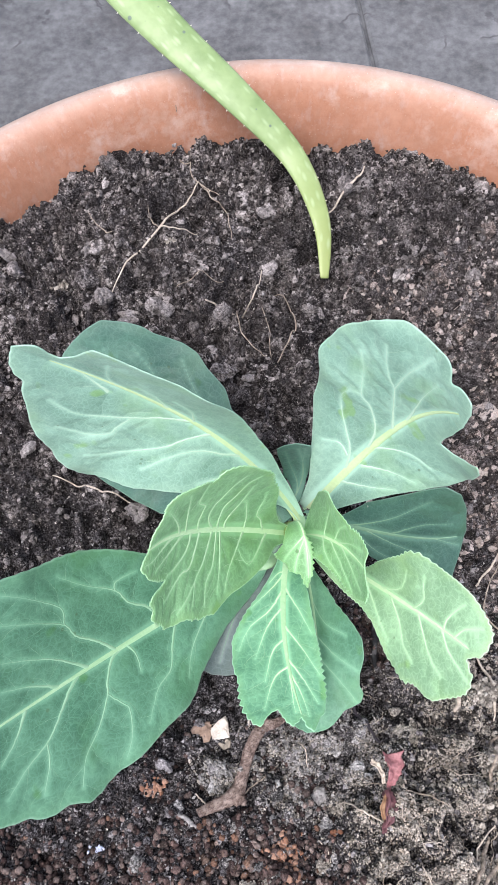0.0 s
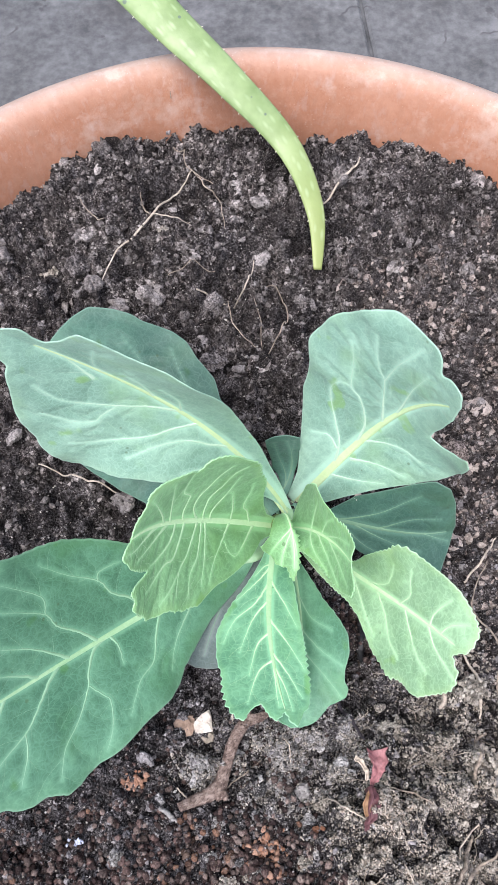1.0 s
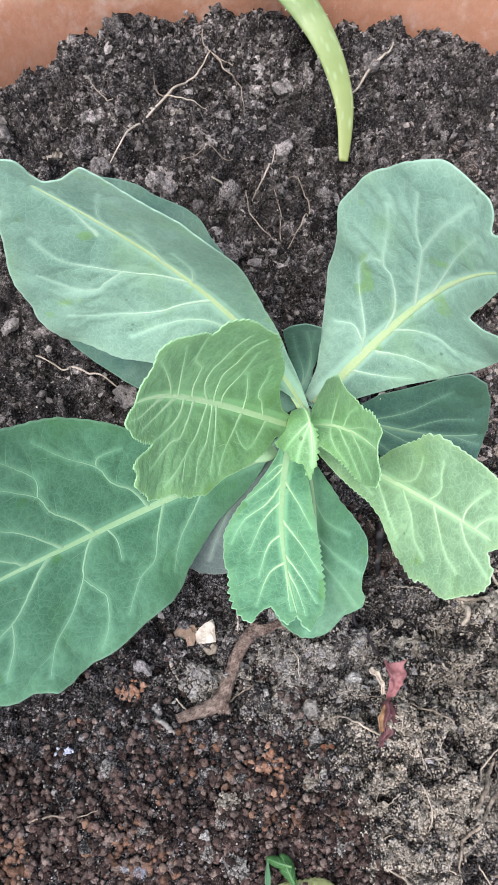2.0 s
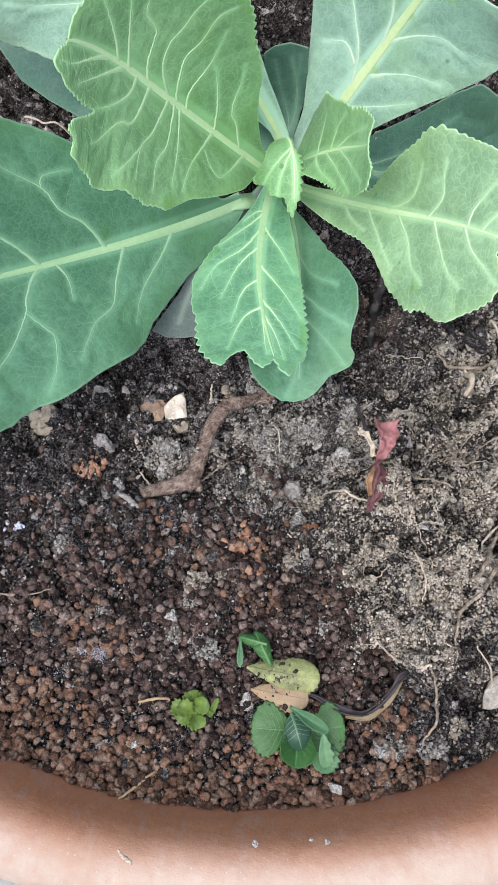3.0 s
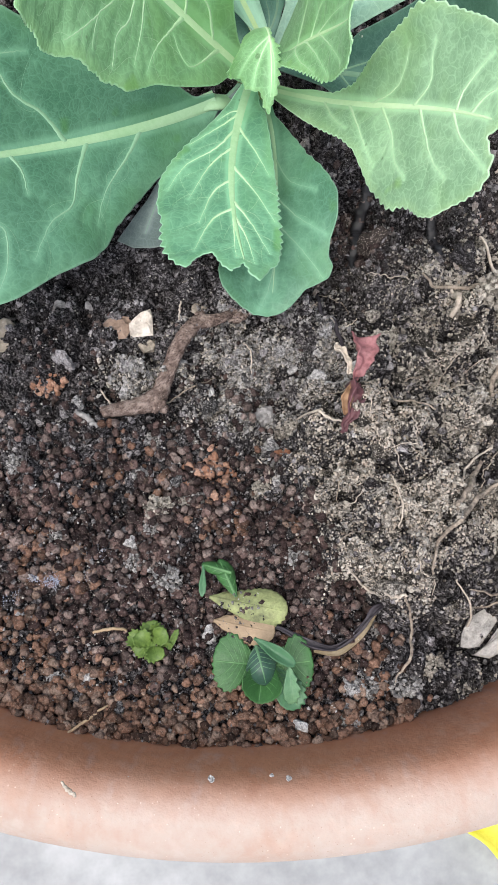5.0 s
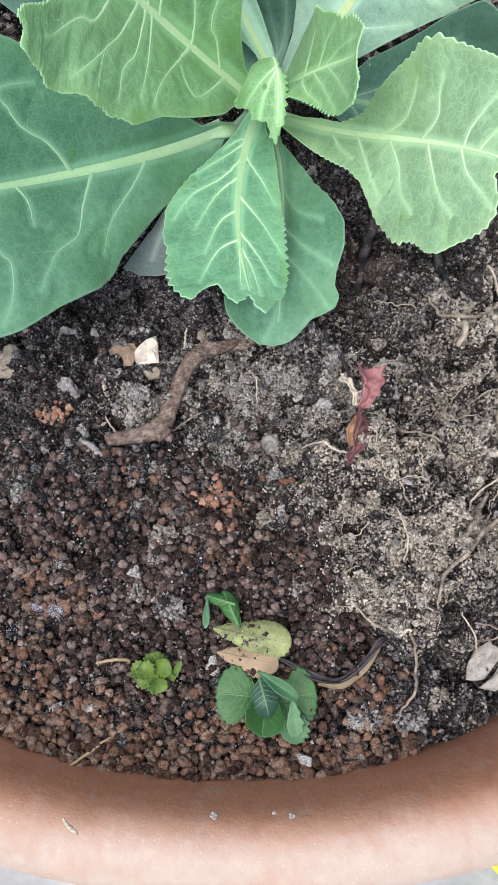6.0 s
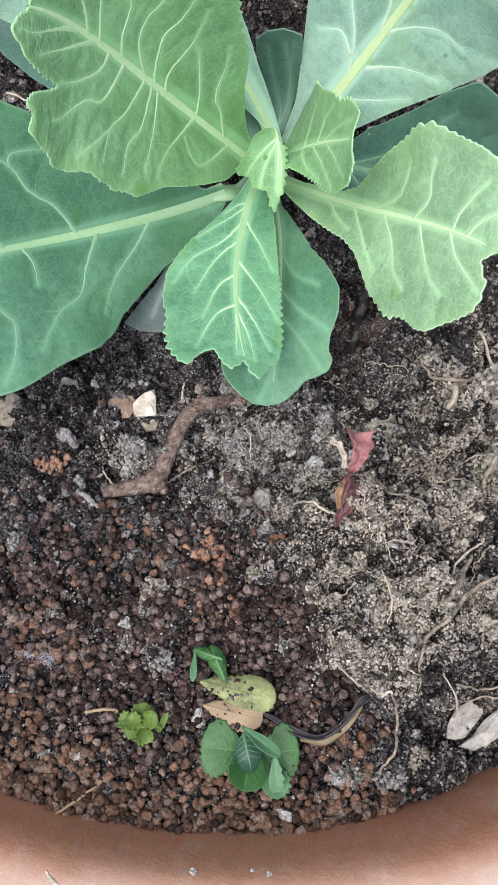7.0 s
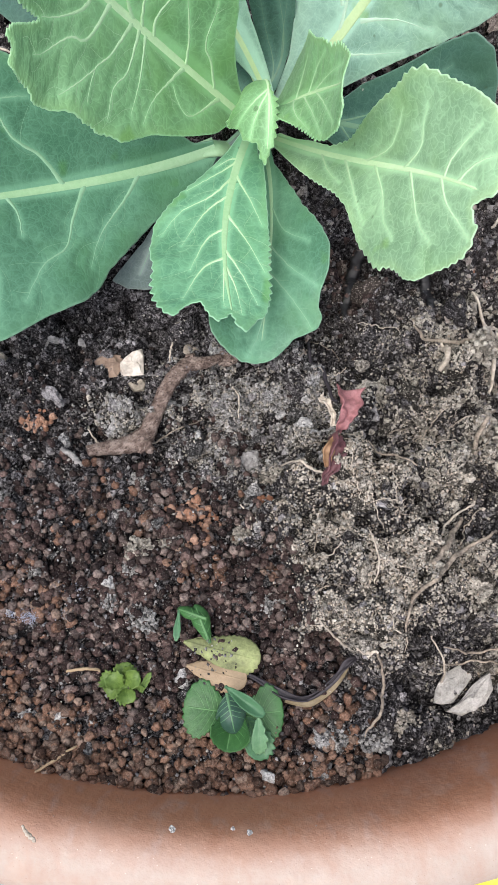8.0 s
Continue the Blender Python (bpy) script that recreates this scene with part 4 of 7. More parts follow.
def margin(blade, outline, teeth, pitch, seed, n=240, soft=3):
    """Both sides of a leaf's outline from the base to the tip, with its teeth, in metres on the flat blade."""
    path = blade.flat(outline)
    if path[: len(path) // 2, 1].mean() < 0:
        path = path[::-1]
    tip = max((i for i in range(1, len(path)) if path[i - 1, 1] > 0 >= path[i, 1]), key=lambda i: path[i, 0])
    r = np.random.default_rng(seed + 20)
    sides = []
    for half in (path[: tip + 1], path[tip:][::-1]):
        if half[0, 0] > 0.02 * blade.length:
            foot = np.sign(half[1, 1]) * min(abs(half[0, 1]), max(0.0028, 0.45 * abs(half[0, 1])))
            half = np.concatenate([[(-0.004 * blade.length, foot)], half])
        line, arc = evenly(half, n)
        line = soften(line, soft)
        t = np.gradient(line, axis=0)
        t /= np.linalg.norm(t, axis=1, keepdims=True) + 1e-12
        out = np.column_stack([-t[:, 1], t[:, 0]])
        if (out[:, 1] * np.sign(line[:, 1])).mean() < 0:
            out = -out
        ph = r.uniform(0, 6.28, 3)
        q = arc / pitch + 0.55 * np.sin(arc / (pitch * 3.1) + ph[0]) + 0.25 * np.sin(arc / (pitch * 1.3) + ph[1])
        saw = q % 1.0
        tooth = np.where(saw < 0.68, saw / 0.68, (1 - saw) / 0.32) - 0.5
        size = teeth * (0.65 + 0.45 * np.sin(arc / (pitch * 2.3) + ph[2])) * ramp01(arc / arc[-1], 0.12, 0.35) * ramp01(1 - arc / arc[-1], 0.0, 0.02)
        sides.append(line + out * (size * tooth)[:, None])
    sides[1][-1] = sides[0][-1]
    return sides


def vein_lines(blade, veins, poly, r, twigs=True):
    """The drawn side veins, and the finer ones that branch off them until they meet another or near the edge."""
    main, fine = [], []
    for v in veins:
        k = blade.flat(v)
        if abs(k[0, 1]) < 0.0036:
            k[0, 1] = 0.0
        line = spline(k, np.linspace(0, 1, 8 * len(k)))
        line, arc = evenly(line, max(8, int(len(k) * 7)))
        main.append(line + r.normal(size=line.shape) * 0.00007)
    if not twigs:
        return main, fine
    known = np.concatenate(main) if main else np.zeros((0, 2))
    for line in main:
        t = np.gradient(line, axis=0)
        t /= np.linalg.norm(t, axis=1, keepdims=True) + 1e-12
        long = float(np.linalg.norm(np.diff(line, axis=0), axis=1).sum())
        side = r.choice([-1, 1])
        for q in np.arange(0.22, 0.99, min(0.30, 0.0062 / long)):
            i = min(len(line) - 2, int(q * len(line)))
            side = -side
            a = math.atan2(t[i, 1], t[i, 0]) + side * r.uniform(0.6, 1.05)
            p, step, got = line[i].copy(), 0.0006, [line[i].copy()]
            bend = r.uniform(-0.08, 0.03) * side
            for k in range(int(min(26, max(7, 0.45 * long / step)) * r.uniform(0.6, 1.2))):
                a += bend + r.normal() * 0.06
                p = p + step * np.array([math.cos(a), math.sin(a)])
                if not within(poly, p):
                    break
                got.append(p.copy())
                if k > 5 and len(known) and np.hypot(*(known - p).T).min() < 0.0005:
                    break
            if len(got) > 5:
                got = np.array(got)
                fine.append(got[: len(got) - (1 if within(poly, got[-1]) else 3)])
                known = np.concatenate([known, got[6:]])
    return main, fine


def join(pieces):
    vs, fs, k = [], [], 0
    for v, f in pieces:
        vs.append(v)
        fs.append(f + k)
        k += len(v)
    return np.concatenate(vs), np.concatenate(fs)


def blade_mesh(name, blade, sides, lines, grain=0.0009, halo=0.0012, pillow=0.0005, stem=0.0, grooves=()):
    """The blade filled in between its margins, sunken along the veins; how near each vertex lies to a vein and to the edge goes with it."""
    poly = np.concatenate([sides[0], sides[1][-2::-1]])
    low, high = poly.min(0), poly.max(0)
    gx, gy = np.meshgrid(np.arange(low[0], high[0], grain), np.arange(low[1], high[1], grain * 0.87), indexing="ij")
    gx = gx + np.where(np.arange(gx.shape[1]) % 2, grain / 2, 0)[None]
    pts = np.column_stack([gx.ravel(), gy.ravel()])
    a, b = poly, np.roll(poly, -1, 0)
    odd = np.zeros(len(pts), bool)
    for p, q in zip(a, b):
        hit = (p[1] > pts[:, 1]) != (q[1] > pts[:, 1])
        odd ^= hit & (pts[:, 0] < p[0] + (pts[:, 1] - p[1]) / (q[1] - p[1] + 1e-15) * (q[0] - p[0]))
    pts = pts[odd]
    rim = np.sqrt(np.concatenate([((c[:, None] - poly[None]) ** 2).sum(-1).min(1) for c in np.array_split(pts, 8)]))
    pts = pts[rim > 0.45 * grain]
    n = len(poly)
    flat, _, faces, *_ = geometry.delaunay_2d_cdt([Vector(p) for p in np.concatenate([poly, pts])], [], [list(range(n))], 1, 1e-7)
    flat = np.array([v[:] for v in flat])
    rim = np.sqrt(np.concatenate([((c[:, None] - poly[None]) ** 2).sum(-1).min(1) for c in np.array_split(flat, 8)]))
    stop = 0.9 * blade.length
    near = np.where(flat[:, 0] > stop, np.hypot(flat[:, 0] - stop, flat[:, 1]), np.abs(flat[:, 1])) - stem * (1 - np.clip(flat[:, 0] / blade.length, 0, 1))
    near = np.maximum(near, 0)
    for line in lines:
        box = (flat > line.min(0) - 0.006).all(1) & (flat < line.max(0) + 0.006).all(1)
        if box.any():
            near[box] = np.minimum(near[box], np.sqrt(((flat[box][:, None] - line[None]) ** 2).sum(-1).min(1)))
    deep = near.copy()
    for line in grooves:
        box = (flat > line.min(0) - 0.003).all(1) & (flat < line.max(0) + 0.003).all(1)
        if box.any():
            deep[box] = np.minimum(deep[box], np.sqrt(((flat[box][:, None] - line[None]) ** 2).sum(-1).min(1)))
    lift = pillow * (1 - np.exp(-(deep / 0.0024) ** 2)) * ramp01(rim, 0.0, 0.004)
    me = mesh_of(name, blade.at(flat[:, 0] / blade.length, flat[:, 1], lift), faces, flat)
    info = np.column_stack([np.exp(-(near / halo) ** 2), 1 - np.clip(rim / (0.4 * blade.reach), 0, 1), np.clip(near / 0.008, 0, 1)]).astype(np.float32)
    me.attributes.new("leafmap", "FLOAT_VECTOR", "POINT").data.foreach_set("vector", info.ravel())
    return me


def leaf(label, kind, mid, roll, fold, curl, reach, outline, veins, teeth, pitch, ruffle, rib, seed):
    """One cabbage leaf: blade, midrib, side veins and the stalk that carries it."""
    blade = Blade(np.array(mid) - np.array(BASE), roll, fold, curl, reach, ruffle, seed)
    r = np.random.default_rng(seed + 50)
    sides = margin(blade, outline, teeth, pitch, seed)
    main, fine = vein_lines(blade, veins, np.concatenate([sides[0], sides[1][::-1]]), r)
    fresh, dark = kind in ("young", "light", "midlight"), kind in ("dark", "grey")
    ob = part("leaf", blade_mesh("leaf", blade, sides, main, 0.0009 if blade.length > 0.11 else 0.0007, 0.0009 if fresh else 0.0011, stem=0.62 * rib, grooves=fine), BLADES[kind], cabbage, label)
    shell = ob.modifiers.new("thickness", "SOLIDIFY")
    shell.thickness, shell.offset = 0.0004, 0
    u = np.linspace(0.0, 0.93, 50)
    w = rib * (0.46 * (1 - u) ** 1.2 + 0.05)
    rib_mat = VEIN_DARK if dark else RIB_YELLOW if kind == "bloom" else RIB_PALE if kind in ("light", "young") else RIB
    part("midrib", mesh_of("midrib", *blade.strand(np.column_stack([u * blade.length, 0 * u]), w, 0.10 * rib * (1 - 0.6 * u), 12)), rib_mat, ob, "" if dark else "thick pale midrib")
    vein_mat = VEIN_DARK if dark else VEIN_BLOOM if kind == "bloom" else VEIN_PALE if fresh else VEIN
    thick = max(0.00026, rib * 0.088)
    for line in main:
        q = np.linspace(0, 1, len(line))
        first = abs(line[0, 1]) < 0.006
        w = thick * ((1.1 * (1 - q) ** 3 + 1.0 - 0.82 * q) if first else 0.70 - 0.50 * q)
        part("vein", mesh_of("vein", *blade.strand(line, w, 0.00006 + 0.16 * w)), vein_mat, ob)
    if fine:
        part("vein_net", mesh_of("vein_net", *join([blade.strand(g, thick * (0.42 if fresh else 0.32) * np.linspace(1, 0.4, len(g)), 0.00004, 5) for g in fine])), vein_mat, ob)
    foot = np.array((0.0015, 0.0, 0.010))
    start, ahead = blade.at(np.array([0.0, 0.05]), np.zeros(2))
    part("petiole", tube_mesh("petiole", [foot, foot * 0.4 + start * 0.6 - np.array((0, 0, 0.4 * rib)), start - np.array((0, 0, 0.22 * rib)), ahead - np.array((0, 0, 0.22 * rib))], [rib * 0.70, rib * 0.66, rib * 0.58, rib * 0.22], 12, 0.03, 0.45), VEIN_DARK if dark else RIB, ob)
    return ob


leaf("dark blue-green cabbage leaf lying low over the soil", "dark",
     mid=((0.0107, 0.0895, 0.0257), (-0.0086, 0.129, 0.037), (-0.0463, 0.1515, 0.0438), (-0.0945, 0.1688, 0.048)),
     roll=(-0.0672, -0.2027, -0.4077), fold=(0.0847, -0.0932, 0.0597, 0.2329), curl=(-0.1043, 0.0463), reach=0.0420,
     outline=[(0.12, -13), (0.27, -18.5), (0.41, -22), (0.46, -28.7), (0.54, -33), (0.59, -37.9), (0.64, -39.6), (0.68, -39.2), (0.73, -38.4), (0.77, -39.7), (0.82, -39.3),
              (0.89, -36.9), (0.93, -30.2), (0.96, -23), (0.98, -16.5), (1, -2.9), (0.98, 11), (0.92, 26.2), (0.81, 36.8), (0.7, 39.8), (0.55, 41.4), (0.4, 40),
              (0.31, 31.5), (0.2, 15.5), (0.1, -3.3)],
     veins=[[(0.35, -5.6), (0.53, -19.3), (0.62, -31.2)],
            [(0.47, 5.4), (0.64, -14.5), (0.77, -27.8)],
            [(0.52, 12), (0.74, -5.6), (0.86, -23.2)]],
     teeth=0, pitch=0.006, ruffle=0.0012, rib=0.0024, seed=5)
leaf("small greyish cabbage leaf beneath the others", "grey",
     mid=((0.0091, 0.0814, 0.0211), (-0.0148, 0.0593, 0.0184), (-0.0222, 0.0415, 0.0142), (-0.0288, 0.024, 0.0102)),
     roll=(0.0831, 0.1466, 0.2357), fold=(0.1125, 0.0972, 0.0857, -0.0828), curl=(0.0049, -0.0986), reach=0.0140,
     outline=[(0.23, -0.4), (0.46, -1.9), (0.71, -4), (0.92, -9.3), (0.99, -10.7), (1.01, -3.1), (0.99, 4.5), (0.95, 10.4), (0.7, 11.9), (0.37, 10.7), (0.21, 7)],
     veins=[],
     teeth=0, pitch=0.006, ruffle=0.0008, rib=0.0018, seed=6)
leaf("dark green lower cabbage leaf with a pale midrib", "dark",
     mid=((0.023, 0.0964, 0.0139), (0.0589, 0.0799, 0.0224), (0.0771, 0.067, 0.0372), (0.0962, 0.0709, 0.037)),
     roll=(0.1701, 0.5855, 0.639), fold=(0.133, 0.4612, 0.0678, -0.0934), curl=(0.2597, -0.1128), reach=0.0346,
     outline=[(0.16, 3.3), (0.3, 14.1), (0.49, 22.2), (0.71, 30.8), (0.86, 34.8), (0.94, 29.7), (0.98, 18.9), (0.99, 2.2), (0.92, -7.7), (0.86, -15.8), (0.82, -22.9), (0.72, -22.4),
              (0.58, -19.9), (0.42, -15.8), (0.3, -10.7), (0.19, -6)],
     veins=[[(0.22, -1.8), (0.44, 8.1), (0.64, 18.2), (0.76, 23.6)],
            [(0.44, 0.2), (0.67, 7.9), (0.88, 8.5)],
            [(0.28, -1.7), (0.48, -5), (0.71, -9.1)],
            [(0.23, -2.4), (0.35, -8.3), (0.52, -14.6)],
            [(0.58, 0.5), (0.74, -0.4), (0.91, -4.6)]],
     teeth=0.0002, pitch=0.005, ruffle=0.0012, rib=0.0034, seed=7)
leaf("dull green rounded cabbage leaf behind a toothed one", "mid",
     mid=((0.0176, 0.082, 0.0128), (0.023, 0.0552, 0.022), (0.0194, 0.0228, 0.0255), (0.0152, -0.0078, 0.0179)),
     roll=(0.0217, 0.3986, -0.1128), fold=(0.2653, 0.2292, 0.1364, 0.2214), curl=(0.1472, 0.0789), reach=0.0233,
     outline=[(0.14, 2.3), (0.28, 7.1), (0.42, 13.3), (0.51, 19.8), (0.57, 23.2), (0.61, 24.5), (0.68, 23.2), (0.74, 19.8), (0.79, 19.1), (0.82, 20.7), (0.86, 19.2), (0.88, 15.1),
              (0.9, 10.9), (0.94, 8.1), (0.98, 4.3), (1, -0.9), (1, -6.5), (0.97, -12.3), (0.93, -16.9), (0.88, -19.3), (0.79, -18.7), (0.63, -17.1), (0.4, -14.2),
              (0.2, -7.5), (0.12, -4.4)],
     veins=[[(0.36, -2.3), (0.49, 5.3), (0.57, 16)],
            [(0.54, -1.2), (0.64, 7.8), (0.72, 18.3)],
            [(0.65, 0.1), (0.77, 10.3), (0.86, 17.1)],
            [(0.57, -0.8), (0.73, -5.4), (0.89, -8.5)],
            [(0.81, 2.4), (0.91, -1.8), (0.98, -4.5)]],
     teeth=0.0004, pitch=0.006, ruffle=0.001, rib=0.003, seed=8)
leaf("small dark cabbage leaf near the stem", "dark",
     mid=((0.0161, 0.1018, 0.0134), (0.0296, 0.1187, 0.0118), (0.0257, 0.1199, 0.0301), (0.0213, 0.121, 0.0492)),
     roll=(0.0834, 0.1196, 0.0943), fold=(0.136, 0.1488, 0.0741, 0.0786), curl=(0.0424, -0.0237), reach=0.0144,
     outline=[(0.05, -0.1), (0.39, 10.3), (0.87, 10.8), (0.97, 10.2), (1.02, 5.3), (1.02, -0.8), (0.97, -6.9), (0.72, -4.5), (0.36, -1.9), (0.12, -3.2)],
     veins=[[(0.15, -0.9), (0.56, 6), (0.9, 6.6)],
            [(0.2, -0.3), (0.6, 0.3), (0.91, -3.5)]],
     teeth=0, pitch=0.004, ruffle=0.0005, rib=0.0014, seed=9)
leaf("large broad blue-green cabbage leaf with a thick pale midrib", "mid",
     mid=((0, 0.0712, 0.0271), (-0.0361, 0.0597, 0.0201), (-0.0768, 0.0302, 0.0566), (-0.1253, -0.0078, 0.107)),
     roll=(-0.784, -0.3242, -0.4957), fold=(0.0665, -0.037, 0.5376, 0.2046), curl=(-0.1314, 0.2226), reach=0.0569,
     outline=[(0.06, -4.1), (0.16, -18.1), (0.29, -24.2), (0.43, -33.3), (0.5, -39.5), (0.56, -44.7), (0.62, -48.6), (0.68, -50.3), (0.74, -50.8), (0.78, -51.9), (0.82, -53.2),
              (0.89, -53.1), (0.95, -48.2), (1, -36.6), (1.04, -18.8), (1.05, 1.7), (0.99, 22.5), (0.95, 32.7), (0.93, 34.4), (0.9, 36.3), (0.87, 41.1), (0.85, 41.6),
              (0.82, 41.8), (0.79, 46.2), (0.76, 45.9), (0.73, 44), (0.7, 43.2), (0.67, 43.9), (0.63, 42.7), (0.58, 40.5), (0.54, 39.6), (0.48, 38.4), (0.43, 35),
              (0.4, 30.6), (0.34, 25.8), (0.24, 18.5), (0.17, 15.4), (0.09, 11.8), (0.03, 6.5)],
     veins=[[(0.59, -2.8), (0.63, -8.1), (0.68, -15.4), (0.7, -22.2), (0.77, -29.5), (0.84, -35.8)],
            [(0.7, -22.2), (0.7, -29.9), (0.77, -40), (0.83, -47.4)],
            [(0.43, 0.1), (0.47, -10.1), (0.52, -16.4), (0.55, -24.5), (0.63, -33.6), (0.69, -42.7)],
            [(0.55, -24.1), (0.54, -27.9), (0.48, -28)],
            [(0.67, -2.5), (0.75, -12.2), (0.86, -22.4)],
            [(0.75, -1), (0.81, -7.1), (0.87, -11.6)],
            [(0.56, 0.3), (0.61, 2.1), (0.65, 9.8), (0.66, 13.7), (0.71, 23.2), (0.76, 30), (0.79, 39.1)],
            [(0.66, 13.7), (0.64, 20), (0.63, 24), (0.65, 33.5), (0.68, 40.3)],
            [(0.7, -0.3), (0.74, 4.5), (0.81, 15), (0.87, 19.7), (0.92, 25.4)],
            [(0.82, 16), (0.83, 23.1), (0.86, 32.3)],
            [(0.83, 1), (0.87, 8), (0.91, 13.3)],
            [(0.38, 2.1), (0.44, 11.1), (0.48, 20.1), (0.54, 24.1), (0.6, 33.9)],
            [(0.56, 2.4), (0.55, 6.8), (0.56, 13.7)],
            [(0.23, 1.4), (0.29, 7.5), (0.39, 18.3), (0.44, 28.1)]],
     teeth=0.0004, pitch=0.007, ruffle=0.0012, rib=0.0064, seed=1)
leaf("long upright grey-green cabbage leaf with a wavy edge", "bloom",
     mid=((0.0196, 0.0917, 0.023), (-0.0078, 0.1248, 0.0767), (-0.0486, 0.1272, 0.1153), (-0.0843, 0.1278, 0.1555)),
     roll=(-0.1075, -0.9998, -0.8666), fold=(0.4061, -0.2176, 0.4353, 0.6309), curl=(-0.1712, 0.433), reach=0.0537,
     outline=[(0.05, -4.5), (0.15, -7), (0.23, -10.5), (0.3, -13), (0.38, -18.5), (0.5, -30), (0.6, -35.5), (0.68, -35), (0.76, -31), (0.82, -29), (0.87, -28.5), (0.91, -27),
              (0.9, -19), (0.89, -12), (0.9, -5), (0.93, -5), (0.97, -8), (0.99, -7), (1.01, -0.1), (0.99, 7.1), (0.96, 11.9), (0.92, 14.8), (0.91, 19.3), (0.87, 26.2),
              (0.84, 31.9), (0.81, 37.8), (0.77, 43.5), (0.7, 49.1), (0.66, 53.5), (0.6, 54.4), (0.56, 55.1), (0.52, 50.6), (0.49, 47.4), (0.45, 43.5), (0.41, 37.7),
              (0.37, 33), (0.33, 27.6), (0.29, 22.1), (0.24, 17.1), (0.16, 10.9), (0.04, 1.8)],
     veins=[[(0.46, 0.5), (0.54, 5.9), (0.6, 11.9), (0.72, 21.4), (0.78, 21.8), (0.83, 20)],
            [(0.61, 13.2), (0.62, 21.4), (0.62, 25.3), (0.67, 31.1), (0.75, 33.5)],
            [(0.39, 1.5), (0.44, 8.8), (0.47, 17.4), (0.52, 27), (0.57, 36.3), (0.62, 42.7)],
            [(0.27, 2.9), (0.33, 5.4), (0.39, 10.2), (0.44, 20.3), (0.47, 33)],
            [(0.23, 4.8), (0.28, 11.8), (0.33, 22.7)],
            [(0.64, 1.5), (0.7, 0.1), (0.76, -3.8), (0.82, -16.8)],
            [(0.55, 0.2), (0.63, -5), (0.69, -6.1)],
            [(0.46, 0.5), (0.51, -6.9), (0.58, -9)],
            [(0.72, 4.9), (0.8, 1.4), (0.87, -1.9)]],
     teeth=0.0005, pitch=0.007, ruffle=0.0014, rib=0.0056, seed=2)
leaf("broad cupped cabbage leaf with a yellowish midrib", "bloom",
     mid=((0.0257, 0.1006, 0.0082), (0.0693, 0.1233, 0.073), (0.0704, 0.1069, 0.1116), (0.0777, 0.0868, 0.1401)),
     roll=(0.5871, 0.8312, 0.517), fold=(0.4097, 0.3077, -0.0213, -0.1215), curl=(-0.1615, -0.1714), reach=0.0520,
     outline=[(-0.02, 4.2), (0.07, 10.2), (0.14, 18.7), (0.22, 27.3), (0.31, 36.1), (0.45, 42.5), (0.52, 49.9), (0.61, 50), (0.66, 50.2), (0.73, 46.9), (0.77, 46), (0.83, 43.3),
              (0.88, 40.6), (0.93, 33.7), (0.97, 28.2), (1, 24.4), (1, 19.9), (0.96, 13.8), (1.01, 12.1), (1.03, 6.6), (1, 1), (0.9, -6), (0.76, -11), (0.66, -13),
              (0.6, -15), (0.64, -21), (0.74, -25.5), (0.84, -25), (0.8, -29.5), (0.7, -33), (0.62, -35), (0.51, -35.6), (0.44, -34.5), (0.33, -29.5), (0.25, -24.2),
              (0.16, -17.9), (0.09, -12.4), (0.01, -5.9)],
     veins=[[(0.27, -0.1), (0.35, 3.6), (0.4, 8), (0.46, 15.6), (0.48, 21.9), (0.6, 31.4), (0.65, 37.6)],
            [(0.16, -1.4), (0.23, 5.4), (0.29, 14.1), (0.34, 21.4), (0.4, 27.1), (0.46, 26.6), (0.48, 22.1)],
            [(0.42, -0.7), (0.54, 9.2), (0.63, 15.9), (0.66, 21.3), (0.71, 28.2), (0.77, 34.3)],
            [(0.63, 15.9), (0.75, 19.6), (0.84, 21.6), (0.93, 24.4)],
            [(0.51, -2), (0.62, 3.7), (0.73, 7.8), (0.88, 12.6)],
            [(0.56, -3.4), (0.67, -0.9), (0.84, 1)],
            [(0.29, -1.6), (0.37, -8), (0.42, -15.3), (0.44, -24)],
            [(0.22, -3.7), (0.29, -14.2), (0.34, -25.3)],
            [(0.21, 5), (0.23, 11.5), (0.2, 18.6)],
            [(0.12, -2.6), (0.19, -12.9), (0.26, -22.6)]],
     teeth=0.0003, pitch=0.007, ruffle=0.0012, rib=0.0062, seed=3)
